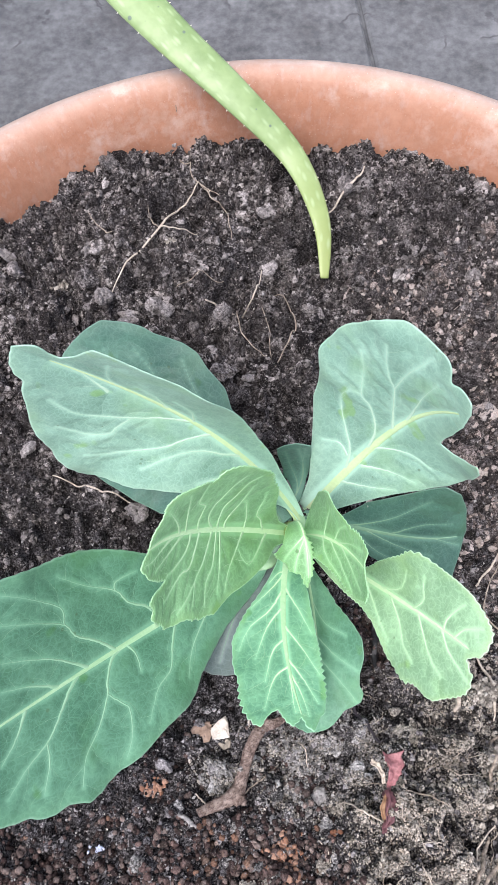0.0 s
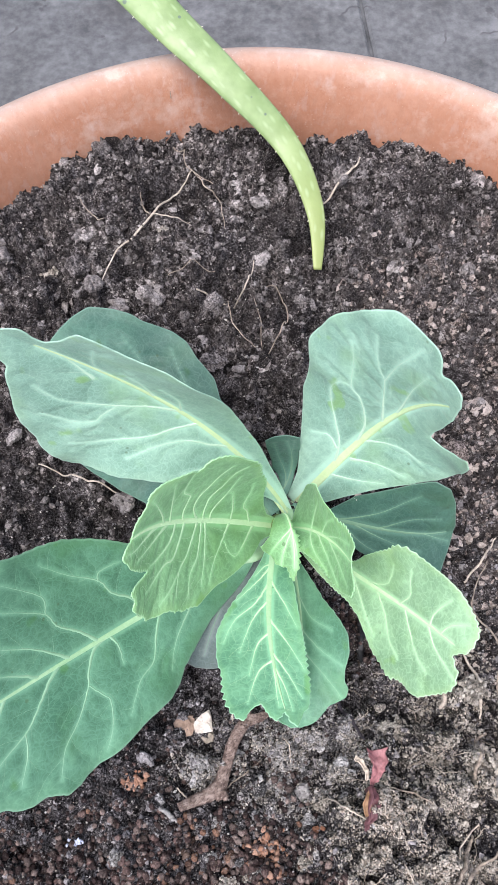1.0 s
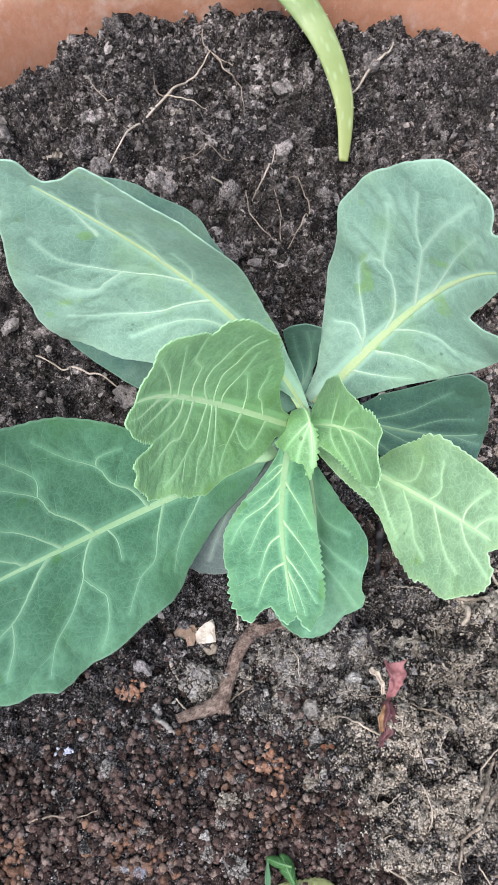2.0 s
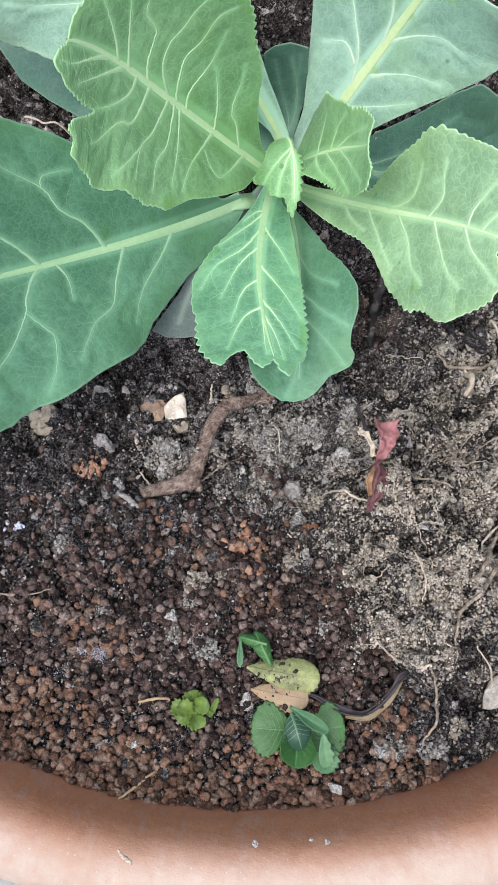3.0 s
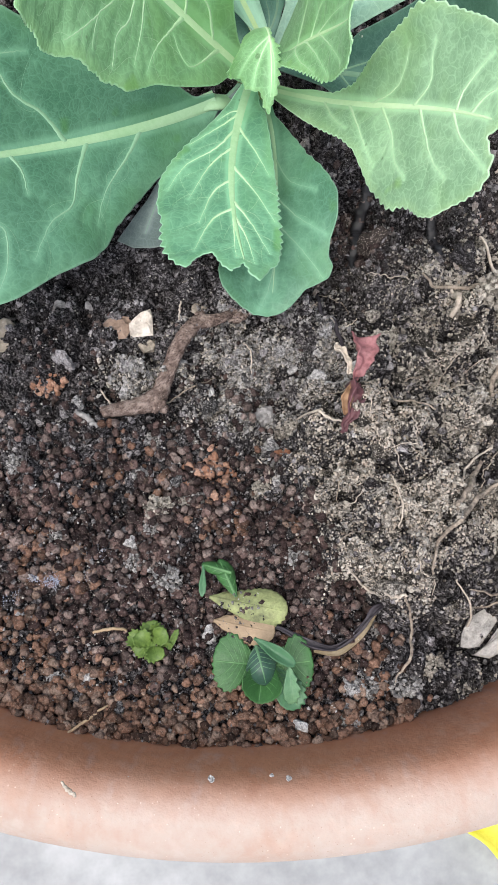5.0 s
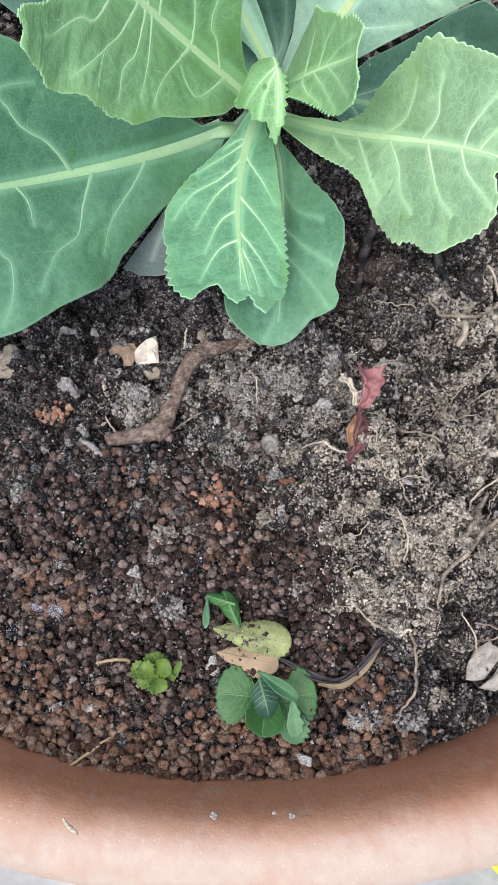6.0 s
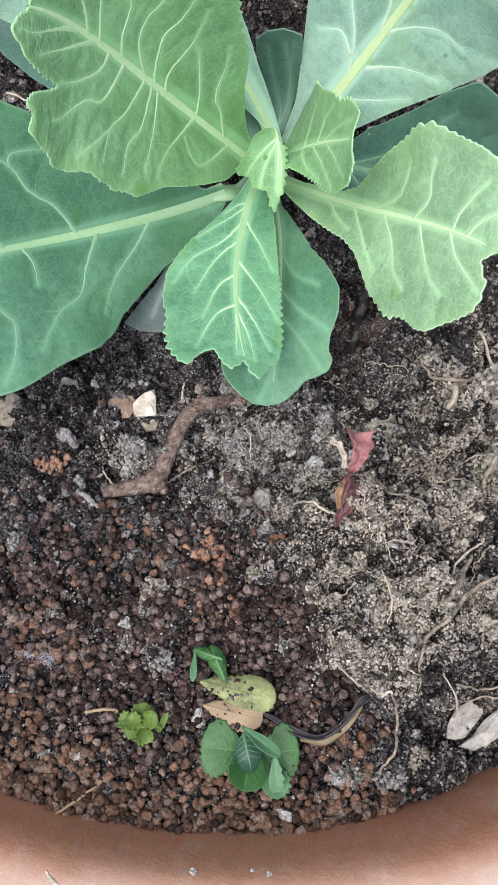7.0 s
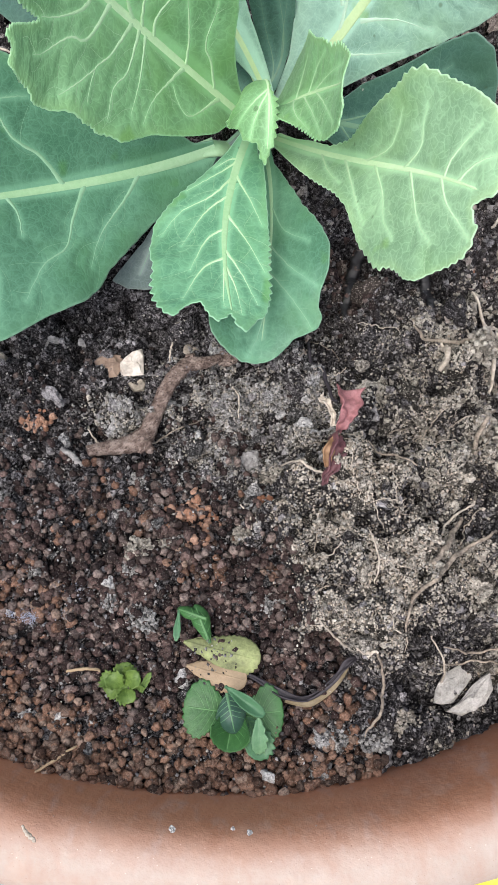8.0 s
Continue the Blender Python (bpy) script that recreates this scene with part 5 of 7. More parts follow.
leaf("pale yellow-green cabbage leaf with a scalloped edge", "light",
     mid=((0.0226, 0.0833, 0.0147), (0.0498, 0.0479, 0.0478), (0.059, 0.028, 0.0843), (0.0732, 0.0049, 0.1018)),
     roll=(0.3814, 0.6915, 0.5957), fold=(0.7301, 0.0924, 0.3255, -0.2445), curl=(0.3112, -0.0595), reach=0.0292,
     outline=[(0.04, 1.5), (0.15, 2.8), (0.24, 2.6), (0.33, 5.8), (0.4, 12.5), (0.48, 18.1), (0.55, 22.7), (0.59, 26.4), (0.61, 26.9), (0.65, 27.7), (0.69, 26.2), (0.75, 24.3),
              (0.81, 22.8), (0.87, 20.4), (0.92, 16.6), (0.96, 13.3), (0.99, 10.2), (0.99, 4.6), (0.98, 0.5), (0.95, -1.4), (0.92, -4), (0.94, -6.3), (0.97, -8.2),
              (0.98, -12.5), (0.97, -16.6), (0.93, -20.1), (0.88, -23.7), (0.83, -27.9), (0.78, -28.9), (0.73, -27.7), (0.69, -27.8), (0.66, -29.5), (0.62, -28.8),
              (0.57, -26.7), (0.53, -25), (0.48, -19.8), (0.43, -15.3), (0.36, -12.4), (0.27, -11.2), (0.19, -9.6), (0.1, -6.9)],
     veins=[[(0.45, -1.2), (0.54, -7.7), (0.6, -15.8), (0.67, -19.9)],
            [(0.62, 0.3), (0.69, -7.8), (0.75, -13.5), (0.83, -17.2)],
            [(0.76, -0.5), (0.82, -5.8), (0.9, -9.3), (0.96, -11.8)],
            [(0.31, -0.6), (0.4, -7.5), (0.52, -18.3)],
            [(0.4, -1.1), (0.5, 3.9), (0.54, 8.1), (0.57, 16.4)],
            [(0.59, 0.8), (0.65, 6.5), (0.65, 12.5), (0.66, 17.6)],
            [(0.77, 0.3), (0.78, 5), (0.82, 11.2), (0.85, 14.8)],
            [(0.83, 0.1), (0.87, 5.6), (0.94, 10)],
            [(0.2, -2.7), (0.28, -5.7), (0.36, -8.9)]],
     teeth=0.0011, pitch=0.0036, ruffle=0.0008, rib=0.0046, seed=4)
leaf("blue-green cabbage leaf with a toothed tip", "midlight",
     mid=((0.0125, 0.0786, 0.0235), (-0.0005, 0.0348, 0.0385), (0.004, 0.0135, 0.0432), (0.0068, -0.0056, 0.0501)),
     roll=(-0.0982, 0.0464, -0.2), fold=(0.2482, -0.2, 0.1075, -0.08), curl=(-0.12, -0.1), reach=0.0255,
     outline=[(0.09, -5), (0.15, -7.6), (0.22, -11.5), (0.29, -16.7), (0.35, -20.4), (0.42, -23.9), (0.48, -24), (0.55, -24.4), (0.63, -23.1), (0.72, -24), (0.82, -23.5),
              (0.89, -21.7), (0.93, -20.2), (0.95, -17.6), (0.9, -15.2), (0.87, -12.1), (0.86, -9.1), (0.92, -8.1), (0.98, -6.4), (1, -4.4), (0.95, -0.4), (1.02, 0.9),
              (1.04, 3.7), (1.01, 6.3), (0.96, 8.6), (0.93, 11.5), (0.85, 13.4), (0.78, 14.3), (0.68, 14.5), (0.52, 14.9), (0.36, 13.9), (0.22, 11.8), (0.11, 8.7),
              (0.08, 5.9)],
     veins=[[(0.11, 1.1), (0.19, -5.8), (0.28, -14.7)],
            [(0.18, 1.1), (0.29, -6.2), (0.37, -15.6), (0.47, -20.8)],
            [(0.27, 1.2), (0.37, -7.4), (0.53, -14)],
            [(0.44, 0.2), (0.5, -5.9), (0.67, -11.4)],
            [(0.6, -1), (0.66, -7.4), (0.84, -14.6)],
            [(0.63, -1.1), (0.79, -1.4), (0.91, -2.3)],
            [(0.17, 1.9), (0.3, 7.6), (0.42, 12.2)],
            [(0.36, 1.2), (0.5, 7.1), (0.68, 12.7)],
            [(0.55, -0.4), (0.67, 4.4), (0.87, 9.2)],
            [(0.64, -1.2), (0.77, 2.5), (0.95, 3.4)],
            [(0.11, 1.8), (0.12, -3.1), (0.17, -7.2)]],
     teeth=0.0014, pitch=0.0038, ruffle=0.0007, rib=0.0042, seed=10)
leaf("young light green cabbage leaf standing up with a toothed edge", "young",
     mid=((0.016, 0.088, 0.0137), (-0.0291, 0.0767, 0.0863), (-0.0372, 0.0631, 0.1239), (-0.046, 0.051, 0.1359)),
     roll=(-0.7128, -0.7815, -0.7671), fold=(0.2622, -0.1289, 0.7846, 0.354), curl=(-0.0334, 0.4693), reach=0.0369,
     outline=[(0.09, 8), (0.13, 15.2), (0.19, 20.8), (0.23, 23.8), (0.27, 26.4), (0.31, 28.4), (0.34, 31.1), (0.4, 35.8), (0.43, 35.1), (0.48, 36.6), (0.5, 34.9), (0.53, 35.7),
              (0.57, 34.2), (0.61, 34.4), (0.64, 35.5), (0.74, 35.2), (0.78, 32.4), (0.85, 30.7), (1, 27.1), (0.93, 23.6), (1, 20.5), (0.92, 18.6), (0.8, 17.4),
              (0.74, 15.7), (0.83, 14.5), (0.89, 13), (0.97, 10.8), (1, 7.9), (1.02, 5.6), (1.02, 3.6), (1, 2), (0.92, 0.2), (0.93, -2.5), (0.92, -6.8), (0.89, -9.9),
              (0.89, -13.5), (0.91, -17.6), (0.89, -20.3), (0.86, -22.3), (0.79, -24.3), (0.72, -26.5), (0.67, -26.4), (0.66, -28), (0.67, -31.4), (0.65, -34.5),
              (0.61, -37), (0.56, -37.4), (0.49, -36.8), (0.44, -36.6), (0.38, -34.7), (0.32, -31.3), (0.27, -28.3), (0.23, -24.2), (0.19, -17.9), (0.14, -11.5),
              (0.09, -6)],
     veins=[[(0.39, -0.4), (0.45, -4.3), (0.48, -7.7), (0.5, -12.9), (0.5, -18.1), (0.51, -24.4), (0.51, -31.2)],
            [(0.48, -0.3), (0.52, -4.4), (0.55, -10.6), (0.57, -13.3), (0.63, -14.9), (0.66, -20.4), (0.68, -24.8)],
            [(0.57, -0.8), (0.63, -6.6), (0.69, -13.2), (0.77, -20.3)],
            [(0.62, -1), (0.68, -4.7), (0.77, -9.5), (0.86, -14.1)],
            [(0.36, -0.1), (0.39, -4.3), (0.43, -12.3), (0.43, -18.8), (0.45, -27.1), (0.44, -32.4)],
            [(0.32, -0.2), (0.35, -5), (0.36, -15.9), (0.4, -25.9)],
            [(0.22, -0.1), (0.26, -7.6), (0.33, -15.6), (0.36, -16.5)],
            [(0.13, -0.4), (0.18, -6.3), (0.22, -9.4), (0.26, -18.9), (0.29, -23.7)],
            [(0.58, -0.4), (0.73, 6.7), (0.87, 10.2)],
            [(0.66, -1.3), (0.87, 5.1), (1, 4.4)],
            [(0.53, -0.2), (0.57, 7.3), (0.66, 12.8), (0.74, 14.9)],
            [(0.47, 0.3), (0.52, 10.3), (0.56, 15), (0.61, 16.1), (0.71, 22.7), (0.77, 24.1)],
            [(0.39, 0.1), (0.46, 13.9), (0.51, 20.4), (0.53, 29.8)],
            [(0.37, 0.3), (0.4, 15), (0.44, 21.8), (0.45, 31)],
            [(0.51, 20.4), (0.57, 26.1), (0.63, 31)],
            [(0.35, 0.4), (0.36, 14.7), (0.38, 26.8)],
            [(0.22, 0.5), (0.31, 17), (0.34, 27.1)],
            [(0.11, 1.1), (0.17, 10.5), (0.21, 15.7), (0.24, 14.3), (0.26, 9.6)]],
     teeth=0.0012, pitch=0.0034, ruffle=0.0009, rib=0.0066, seed=11)
leaf("small pale cabbage leaf beside the heart", "young",
     mid=((0.0183, 0.082, 0.0275), (0.0321, 0.0746, 0.0552), (0.0364, 0.0576, 0.0743), (0.0369, 0.0449, 0.0952)),
     roll=(-0.0136, 0.726, 0.6453), fold=(0.5142, 0.2281, 0.5415, -0.4026), curl=(0.2712, -0.0305), reach=0.0218,
     outline=[(0.02, 3.9), (0.01, 9.6), (0.02, 16.2), (0.08, 21.7), (0.32, 20.6), (0.48, 15.7), (0.58, 14.3), (0.69, 11.4), (0.78, 11.6), (0.96, 7), (0.92, 2.1), (0.98, -3.7),
              (1.05, -7), (1, -12.7), (0.84, -15.2), (0.72, -15.2), (0.6, -13.3), (0.44, -11.5), (0.32, -10.7)],
     veins=[[(0.27, -1.5), (0.28, 6.6), (0.33, 13.5)],
            [(0.4, -0.4), (0.49, 6.7), (0.61, 10.7)],
            [(0.46, 0.2), (0.66, 3.7), (0.87, 5.5)],
            [(0.5, 0.3), (0.71, -5.1), (0.92, -10.5)],
            [(0.35, -0.9), (0.59, -7.5), (0.78, -13.8)],
            [(0.26, -3.5), (0.42, -7.7), (0.62, -12.5)]],
     teeth=0.0013, pitch=0.0028, ruffle=0.0004, rib=0.0034, seed=12)
leaf("tiny curled heart leaf with a toothed tip", "young",
     mid=((0.016, 0.087, 0.032), (0.0175, 0.086, 0.056), (0.0195, 0.068, 0.06), (0.0174, 0.0535, 0.044)),
     roll=(0, 0, 0.1), fold=(-0.12, -0.18, -0.08, -0.12), curl=(-0.95, -0.95), reach=0.0140,
     outline=[(0.06, -2.7), (0.51, -11), (0.56, -17.8), (0.79, -17.9), (0.83, -10.9), (0.9, -9.3), (0.91, -3.4), (0.99, -2), (1.02, -0.1), (0.95, 0.9), (0.9, 2.2), (0.75, 2.9),
              (0.61, 2.7), (0.53, 0.9), (0.07, 1)],
     veins=[[(0.52, -2.1), (0.68, -8.1), (0.81, -12.4)],
            [(0.55, -1.9), (0.75, -4.7), (0.9, -6.3)],
            [(0.56, -0.7), (0.77, 1), (0.93, 0.9)]],
     teeth=0.0014, pitch=0.0026, ruffle=0.0007, rib=0.0016, seed=31)
part("stem", tube_mesh("stem", [(0.0, 0.006, -0.012), (0.001, 0.004, 0.008), (0.002, 0.002, 0.018), (0.002, 0.002, 0.026)], [0.0075, 0.0070, 0.0065, 0.004], 14, 0.05), STEM, cabbage, "short thick green stem")

# ---- small things on the soil ----
def ground_z(x, y):
    return float(height(np.array([x]), np.array([y]))[0])


def thing(name, mesh, material, label, category, group="", smooth=True):
    return tagged(part(name, mesh, material, None, label, smooth), "", category, group)


def pebble(name, x, y, r, material, label, lift=0.5, seed=1, flat=(0.7, 1.0), category="stone", group=""):
    """A single knobbly stone, or a clod of stuck-together crumbs, sunk a little into the soil."""
    v, f = BALL3
    g = np.random.default_rng(seed)
    if category == "clod":
        way = g.normal(size=(240, 3))
        way = way / np.linalg.norm(way, axis=1, keepdims=True) * g.uniform(0.35, 1.0, (240, 1)) ** 0.6 * (1.0 + 0.25 * np.sin(3 * way[:, :1] + seed))
        p, f = lumps(way * (r, r * g.uniform(0.75, 1.0), 0.6 * r), r * g.uniform(0.06, 0.21, 240), BALL1, 0.3)
        ob = thing(name, big_mesh(name, p, f), DUST if material is GREY_CLOD or material is DRY_CRUMB else BEIGE_DUST, label, category, group, smooth=False)
        ob.location = (x, y, ground_z(x, y) + r * lift)
        return ob
    sc = np.array([g.uniform(*flat), g.uniform(*flat), g.uniform(*flat) * 0.62])
    off = g.uniform(0, 50, 3)
    out = []
    for p in v:
        k = 1 + 0.42 * noise.noise(Vector(p * 1.5 + off)) + 0.26 * noise.noise(Vector(p * 3.5 + off)) + 0.16 * noise.noise(Vector(p * 8 + off))
        out.append(p * sc * r * k)
    ob = thing(name, mesh_of(name, out, f), material, label, category, group, smooth=False)
    ob.location = (x, y, ground_z(x, y) + r * lift)
    ob.rotation_euler = (g.uniform(-0.3, 0.3), g.uniform(-0.3, 0.3), g.uniform(0, 6))
    return ob


def shard(name, x, y, outline, thick, material, label, tilt=(0, 0, 0), lift=0.001, dome=0.0, category="fragment", seed=3):
    """A broken flake with a faceted, slightly domed face."""
    g = np.random.default_rng(seed)
    bm = bmesh.new()
    pts = np.array(outline, float)
    c = pts.mean(0)
    rings = []
    for k, z in ((1.0, -thick), (1.0, 0.0), (0.72, dome * 0.6), (0.38, dome * 0.92)):
        rings.append([bm.verts.new((c[0] + (p[0] - c[0]) * k + g.normal() * 0.0004, c[1] + (p[1] - c[1]) * k + g.normal() * 0.0004, z + g.normal() * 0.0004)) for p in pts])
    n = len(pts)
    top, low = bm.verts.new((c[0], c[1], dome)), bm.verts.new((c[0], c[1], -thick + dome * 0.5))
    for a, b in zip(rings, rings[1:]):
        for k in range(n):
            bm.faces.new((a[k], a[(k + 1) % n], b[(k + 1) % n], b[k]))
    for k in range(n):
        bm.faces.new((rings[-1][k], rings[-1][(k + 1) % n], top))
        bm.faces.new((low, rings[0][(k + 1) % n], rings[0][k]))
    ob = thing(name, bm, material, label, category, smooth=False)
    ob.location = (x, y, ground_z(x, y) + lift)
    ob.rotation_euler = tilt
    return ob


def strand(name, pts, radii, material, label, category="root", lift=0.0008, sides=6, wobble=0.08, seed=0, zs=None, group="", flat=1.0):
    """A root, twig or straw lying on the soil along its points."""
    p = spline(np.array(pts, float), np.linspace(0, 1, max(2, 4 * len(pts))))
    p = p + np.random.default_rng(seed + 300).normal(size=p.shape) * 0.00022
    radii = [0.72 * r for r in radii]
    wobble = max(wobble, 0.13)
    z = np.max([height(p[:, 0] + a, p[:, 1] + b) for a, b in ((0, 0), (0.002, 0), (-0.002, 0), (0, 0.002), (0, -0.002))], axis=0) + lift + 0.0012
    z = np.convolve(np.pad(z, 1, "edge"), (0.25, 0.5, 0.25), "valid")
    if zs is not None:
        z = z + np.interp(np.linspace(0, 1, len(p)), np.linspace(0, 1, len(zs)), zs)
    return thing(name, tube_mesh(name, np.column_stack([p, z]), radii, sides, wobble, flat, seed), material, label, category, group)


# white shell piece and its brown neighbour
shard("shell_fragment", -0.0305, -0.0005, [(-0.0042, -0.0025), (-0.0005, -0.0038), (0.0034, -0.0040), (0.0040, -0.0008), (0.0046, 0.0030), (0.0040, 0.0058), (0.0002, 0.0052), (-0.0018, 0.0028), (-0.0040, 0.0012)], 0.0012, SHELL, "white broken shell fragment on dark soil", (0.25, -0.1, 0.1), 0.003, 0.0012, seed=2)
shard("shell_fragment", -0.0385, 0.0, [(-0.005, -0.004), (0.001, -0.005), (0.005, 0.0), (0.004, 0.004), (-0.001, 0.0055), (-0.005, 0.003)], 0.001, SHELL_BROWN, "brownish broken shell fragment beside a white one", (-0.1, 0.2, 0.2), 0.002, 0.0012, seed=5)
shard("shell_fragment", -0.0285, -0.0065, [(-0.003, -0.002), (0.001, -0.003), (0.003, 0.0), (0.002, 0.003), (-0.003, 0.002)], 0.001, STONE_BEIGE, "small tan shell chip", (0.3, 0.2, 0.5), 0.0015, 0.0008, seed=6)

# bent woody stick
stick = tagged(new("stick"), "bent brown woody stick with rough bark", "stick")
sp = np.array([(-0.0440, -0.0352), (-0.0384, -0.0334), (-0.032, -0.0317), (-0.0262, -0.0290), (-0.0237, -0.0249), (-0.0205, -0.0173), (-0.0168, -0.0096), (-0.0131, -0.0042), (-0.0093, -0.0011), (-0.0032, -0.0001), (0.002, 0.0025)])
sz = np.convolve(np.pad(height(sp[:, 0], sp[:, 1]), 2, "edge"), (0.2, 0.2, 0.2, 0.2, 0.2), "valid") + 0.0056
part("branch", tube_mesh("branch", np.column_stack([sp, sz]), [0.0019, 0.0025, 0.0030, 0.0038, 0.0030, 0.0027, 0.0028, 0.0029, 0.0030, 0.0021, 0.0014], 18, 0.055, 0.85, 3), BARK, stick)
part("knot", tube_mesh("knot", [(-0.0275, -0.0305, sz[3]), (-0.0240, -0.0320, sz[3] + 0.0008), (-0.0225, -0.0340, sz[3] - 0.0006)], [0.0030, 0.0024, 0.0007], 9, 0.2, 1, 8), BARK, stick)
part("split_end", tube_mesh("split_end", [(-0.0090, -0.0010, sz[8]), (-0.0085, 0.0012, sz[8] + 0.0006), (-0.0108, 0.0022, sz[8] + 0.0002)], [0.0024, 0.0018, 0.0006], 9, 0.2, 1, 9), BARK, stick)
strand("twig", [(-0.0525, -0.0345), (-0.049, -0.037), (-0.0455, -0.0405)], [0.0010, 0.0015, 0.0007], STONE, "short grey twig half buried", "twig", seed=4)
pebble("bark_chip", 0.0045, 0.003, 0.0042, BARK, "dark brown bark chip by a hole in the soil", 0.5, 12, category="bark")

# withered pink leaf
dead = tagged(new("withered_leaf"), "withered pinkish-red curled leaf on dry soil", "dead leaf")
dead.location = (-0.0050, -0.0075, -0.003)


def curl_strip(name, pts, widths, material, parent=None, label="", cup=0.6, seed=1, twist=(0, 0), crumple=0.0):
    """A dry, cupped strip of leaf along a line of points."""
    pts = np.array(pts, float)
    n, m = 28, 9
    u = np.linspace(0, 1, n)
    line = spline(pts, u)
    w = np.interp(u, np.linspace(0, 1, len(widths)), widths)
    t = np.gradient(line, axis=0)
    t /= np.linalg.norm(t, axis=1, keepdims=True)
    s = np.cross(t, [0, 0, 1.0])
    s /= np.linalg.norm(s, axis=1, keepdims=True)
    k = np.cross(s, t)
    roll = twist[0] + (twist[1] - twist[0]) * u
    s, k = np.cos(roll)[:, None] * s + np.sin(roll)[:, None] * k, np.cos(roll)[:, None] * k - np.sin(roll)[:, None] * s
    g = np.random.default_rng(seed)
    ph = g.uniform(0, 6, 3)
    v = np.linspace(-1, 1, m)
    wav = 1 + 0.10 * np.sin(u * 23 + ph[0])[:, None] * np.abs(v)[None]
    a = cup * np.abs(v)
    p = line[:, None] + (w[:, None] * wav * (v * np.cos(a))[None])[..., None] * s[:, None] + (w[:, None] * (np.abs(v) * np.sin(a))[None] + 0.0004 * np.sin(u * 17 + ph[1])[:, None])[..., None] * k[:, None]
    if crumple:
        uu, vv = np.meshgrid(u * 6, v * 1.6, indexing="ij")
        p = p + (crumple * fbm(uu, vv, 1.0, seed + 70, 3))[..., None] * k[:, None] + (0.5 * crumple * fbm(uu, vv, 1.3, seed + 90, 2))[..., None] * s[:, None]
    i = np.arange(n * m).reshape(n, m)
    f = np.stack([i[:-1, :-1], i[:-1, 1:], i[1:, 1:], i[1:, :-1]], -1).reshape(-1, 4)
    ob = part(name, mesh_of(name, p.reshape(-1, 3), f), material, parent, label)
    sol = ob.modifiers.new("thickness", "SOLIDIFY")
    sol.thickness = 0.00045
    return ob


zc = max(ground_z(0.048, -0.02), ground_z(0.043, -0.035), ground_z(0.041, -0.041), ground_z(0.049, -0.015)) + 0.0025
curl_strip("blade", [(0.0487, -0.0138, zc + 0.0035), (0.0487, -0.0185, zc + 0.0055), (0.0474, -0.0228, zc + 0.0050), (0.0452, -0.0268, zc + 0.0030)], [0.0054, 0.0044, 0.0028, 0.0008], DEAD_PINK, dead, "", 0.6, 2, (0.2, 0.6), 0.0006)
curl_strip("folded_tip", [(0.0448, -0.0280, zc + 0.003), (0.0442, -0.0332, zc + 0.0055), (0.0425, -0.0385, zc + 0.005), (0.0398, -0.0440, zc + 0.002)], [0.0012, 0.0034, 0.0022, 0.0005], DEAD_DARK, dead, "dark purple folded tip", 0.8, 4, (0.7, 0.2), 0.0008)
curl_strip("dry_edge", [(0.0440, -0.0292, zc + 0.005), (0.0416, -0.0345, zc + 0.0065), (0.0412, -0.0390, zc + 0.005)], [0.0005, 0.0019, 0.0005], DEAD_TAN, dead, "tan dry edge", 0.6, 6)
curl_strip("stalk", [(0.0400, -0.0152, zc + 0.003), (0.0428, -0.0186, zc + 0.004), (0.0444, -0.0247, zc + 0.003)], [0.0008, 0.0010, 0.0006], ROOT_PALE, dead, "pale dry stalk", 0.6, 9, (0, 0.5), 0.0005)
strand("dry_stalk", [(0.0343, 0.0085), (0.0344, 0.0), (0.0389, -0.0067), (0.0440, -0.0150)], [0.0008, 0.0010, 0.0011, 0.0008], DEAD_BLACK, "thin dark dry stalk", "stalk", 0.0018, seed=3)

# single stones
pebble("stone", -0.082, 0.0, 0.0072, STONE_BEIGE, "flat grey-brown stone on dark soil", 0.25, 21, (0.75, 1.0))
pebble("stone", -0.061, 0.010, 0.0030, STONE, "small grey stone on dark soil", 0.4, 22, group="small stones")
pebble("stone", -0.050, 0.0105, 0.0021, STONE, "small grey stone on dark soil", 0.4, 23, group="small stones")
pebble("stone", -0.010, 0.0085, 0.0030, STONE_BEIGE, "small grey stone on dark soil", 0.3, 24, group="small stones")
pebble("stone", 0.0125, -0.0345, 0.0048, STONE, "bluish grey lump of grit", 0.3, 25)
pebble("soil_clod", 0.0165, -0.0420, 0.0038, DRY_CLOD, "pale beige clod of dry soil", 0.5, 26, category="clod", group="pale clods")
pebble("soil_clod", 0.0225, -0.0418, 0.0040, DRY_CLOD, "pale beige clod of dry soil", 0.4, 27, category="clod", group="pale clods")
pebble("soil_clod", 0.0095, -0.0640, 0.0036, DRY_CLOD, "greyish clod of dry soil among granules", 0.6, 28, category="clod")
pebble("soil_clod", -0.0255, -0.0685, 0.0046, DRY_CLOD, "yellowish clod of dry soil among granules", 0.5, 29, category="clod")
pebble("soil_clod", -0.0165, -0.0670, 0.0034, DRY_CLOD, "greyish clod of dry soil among granules", 0.5, 30, category="clod")
pebble("soil_clod", 0.0395, -0.1300, 0.0044, DRY_CRUMB, "grey crumbly clod by the rim", 0.5, 31, category="clod")
pebble("soil_clod", -0.0260, -0.0900, 0.0036, DRY_CRUMB, "grey crumbly clod among granules", 0.4, 32, category="clod")
pebble("clay_granule", 0.0165, -0.0512, 0.0021, STONE_ORANGE, "single orange clay granule", 0.6, 33, category="granule", group="orange granules")
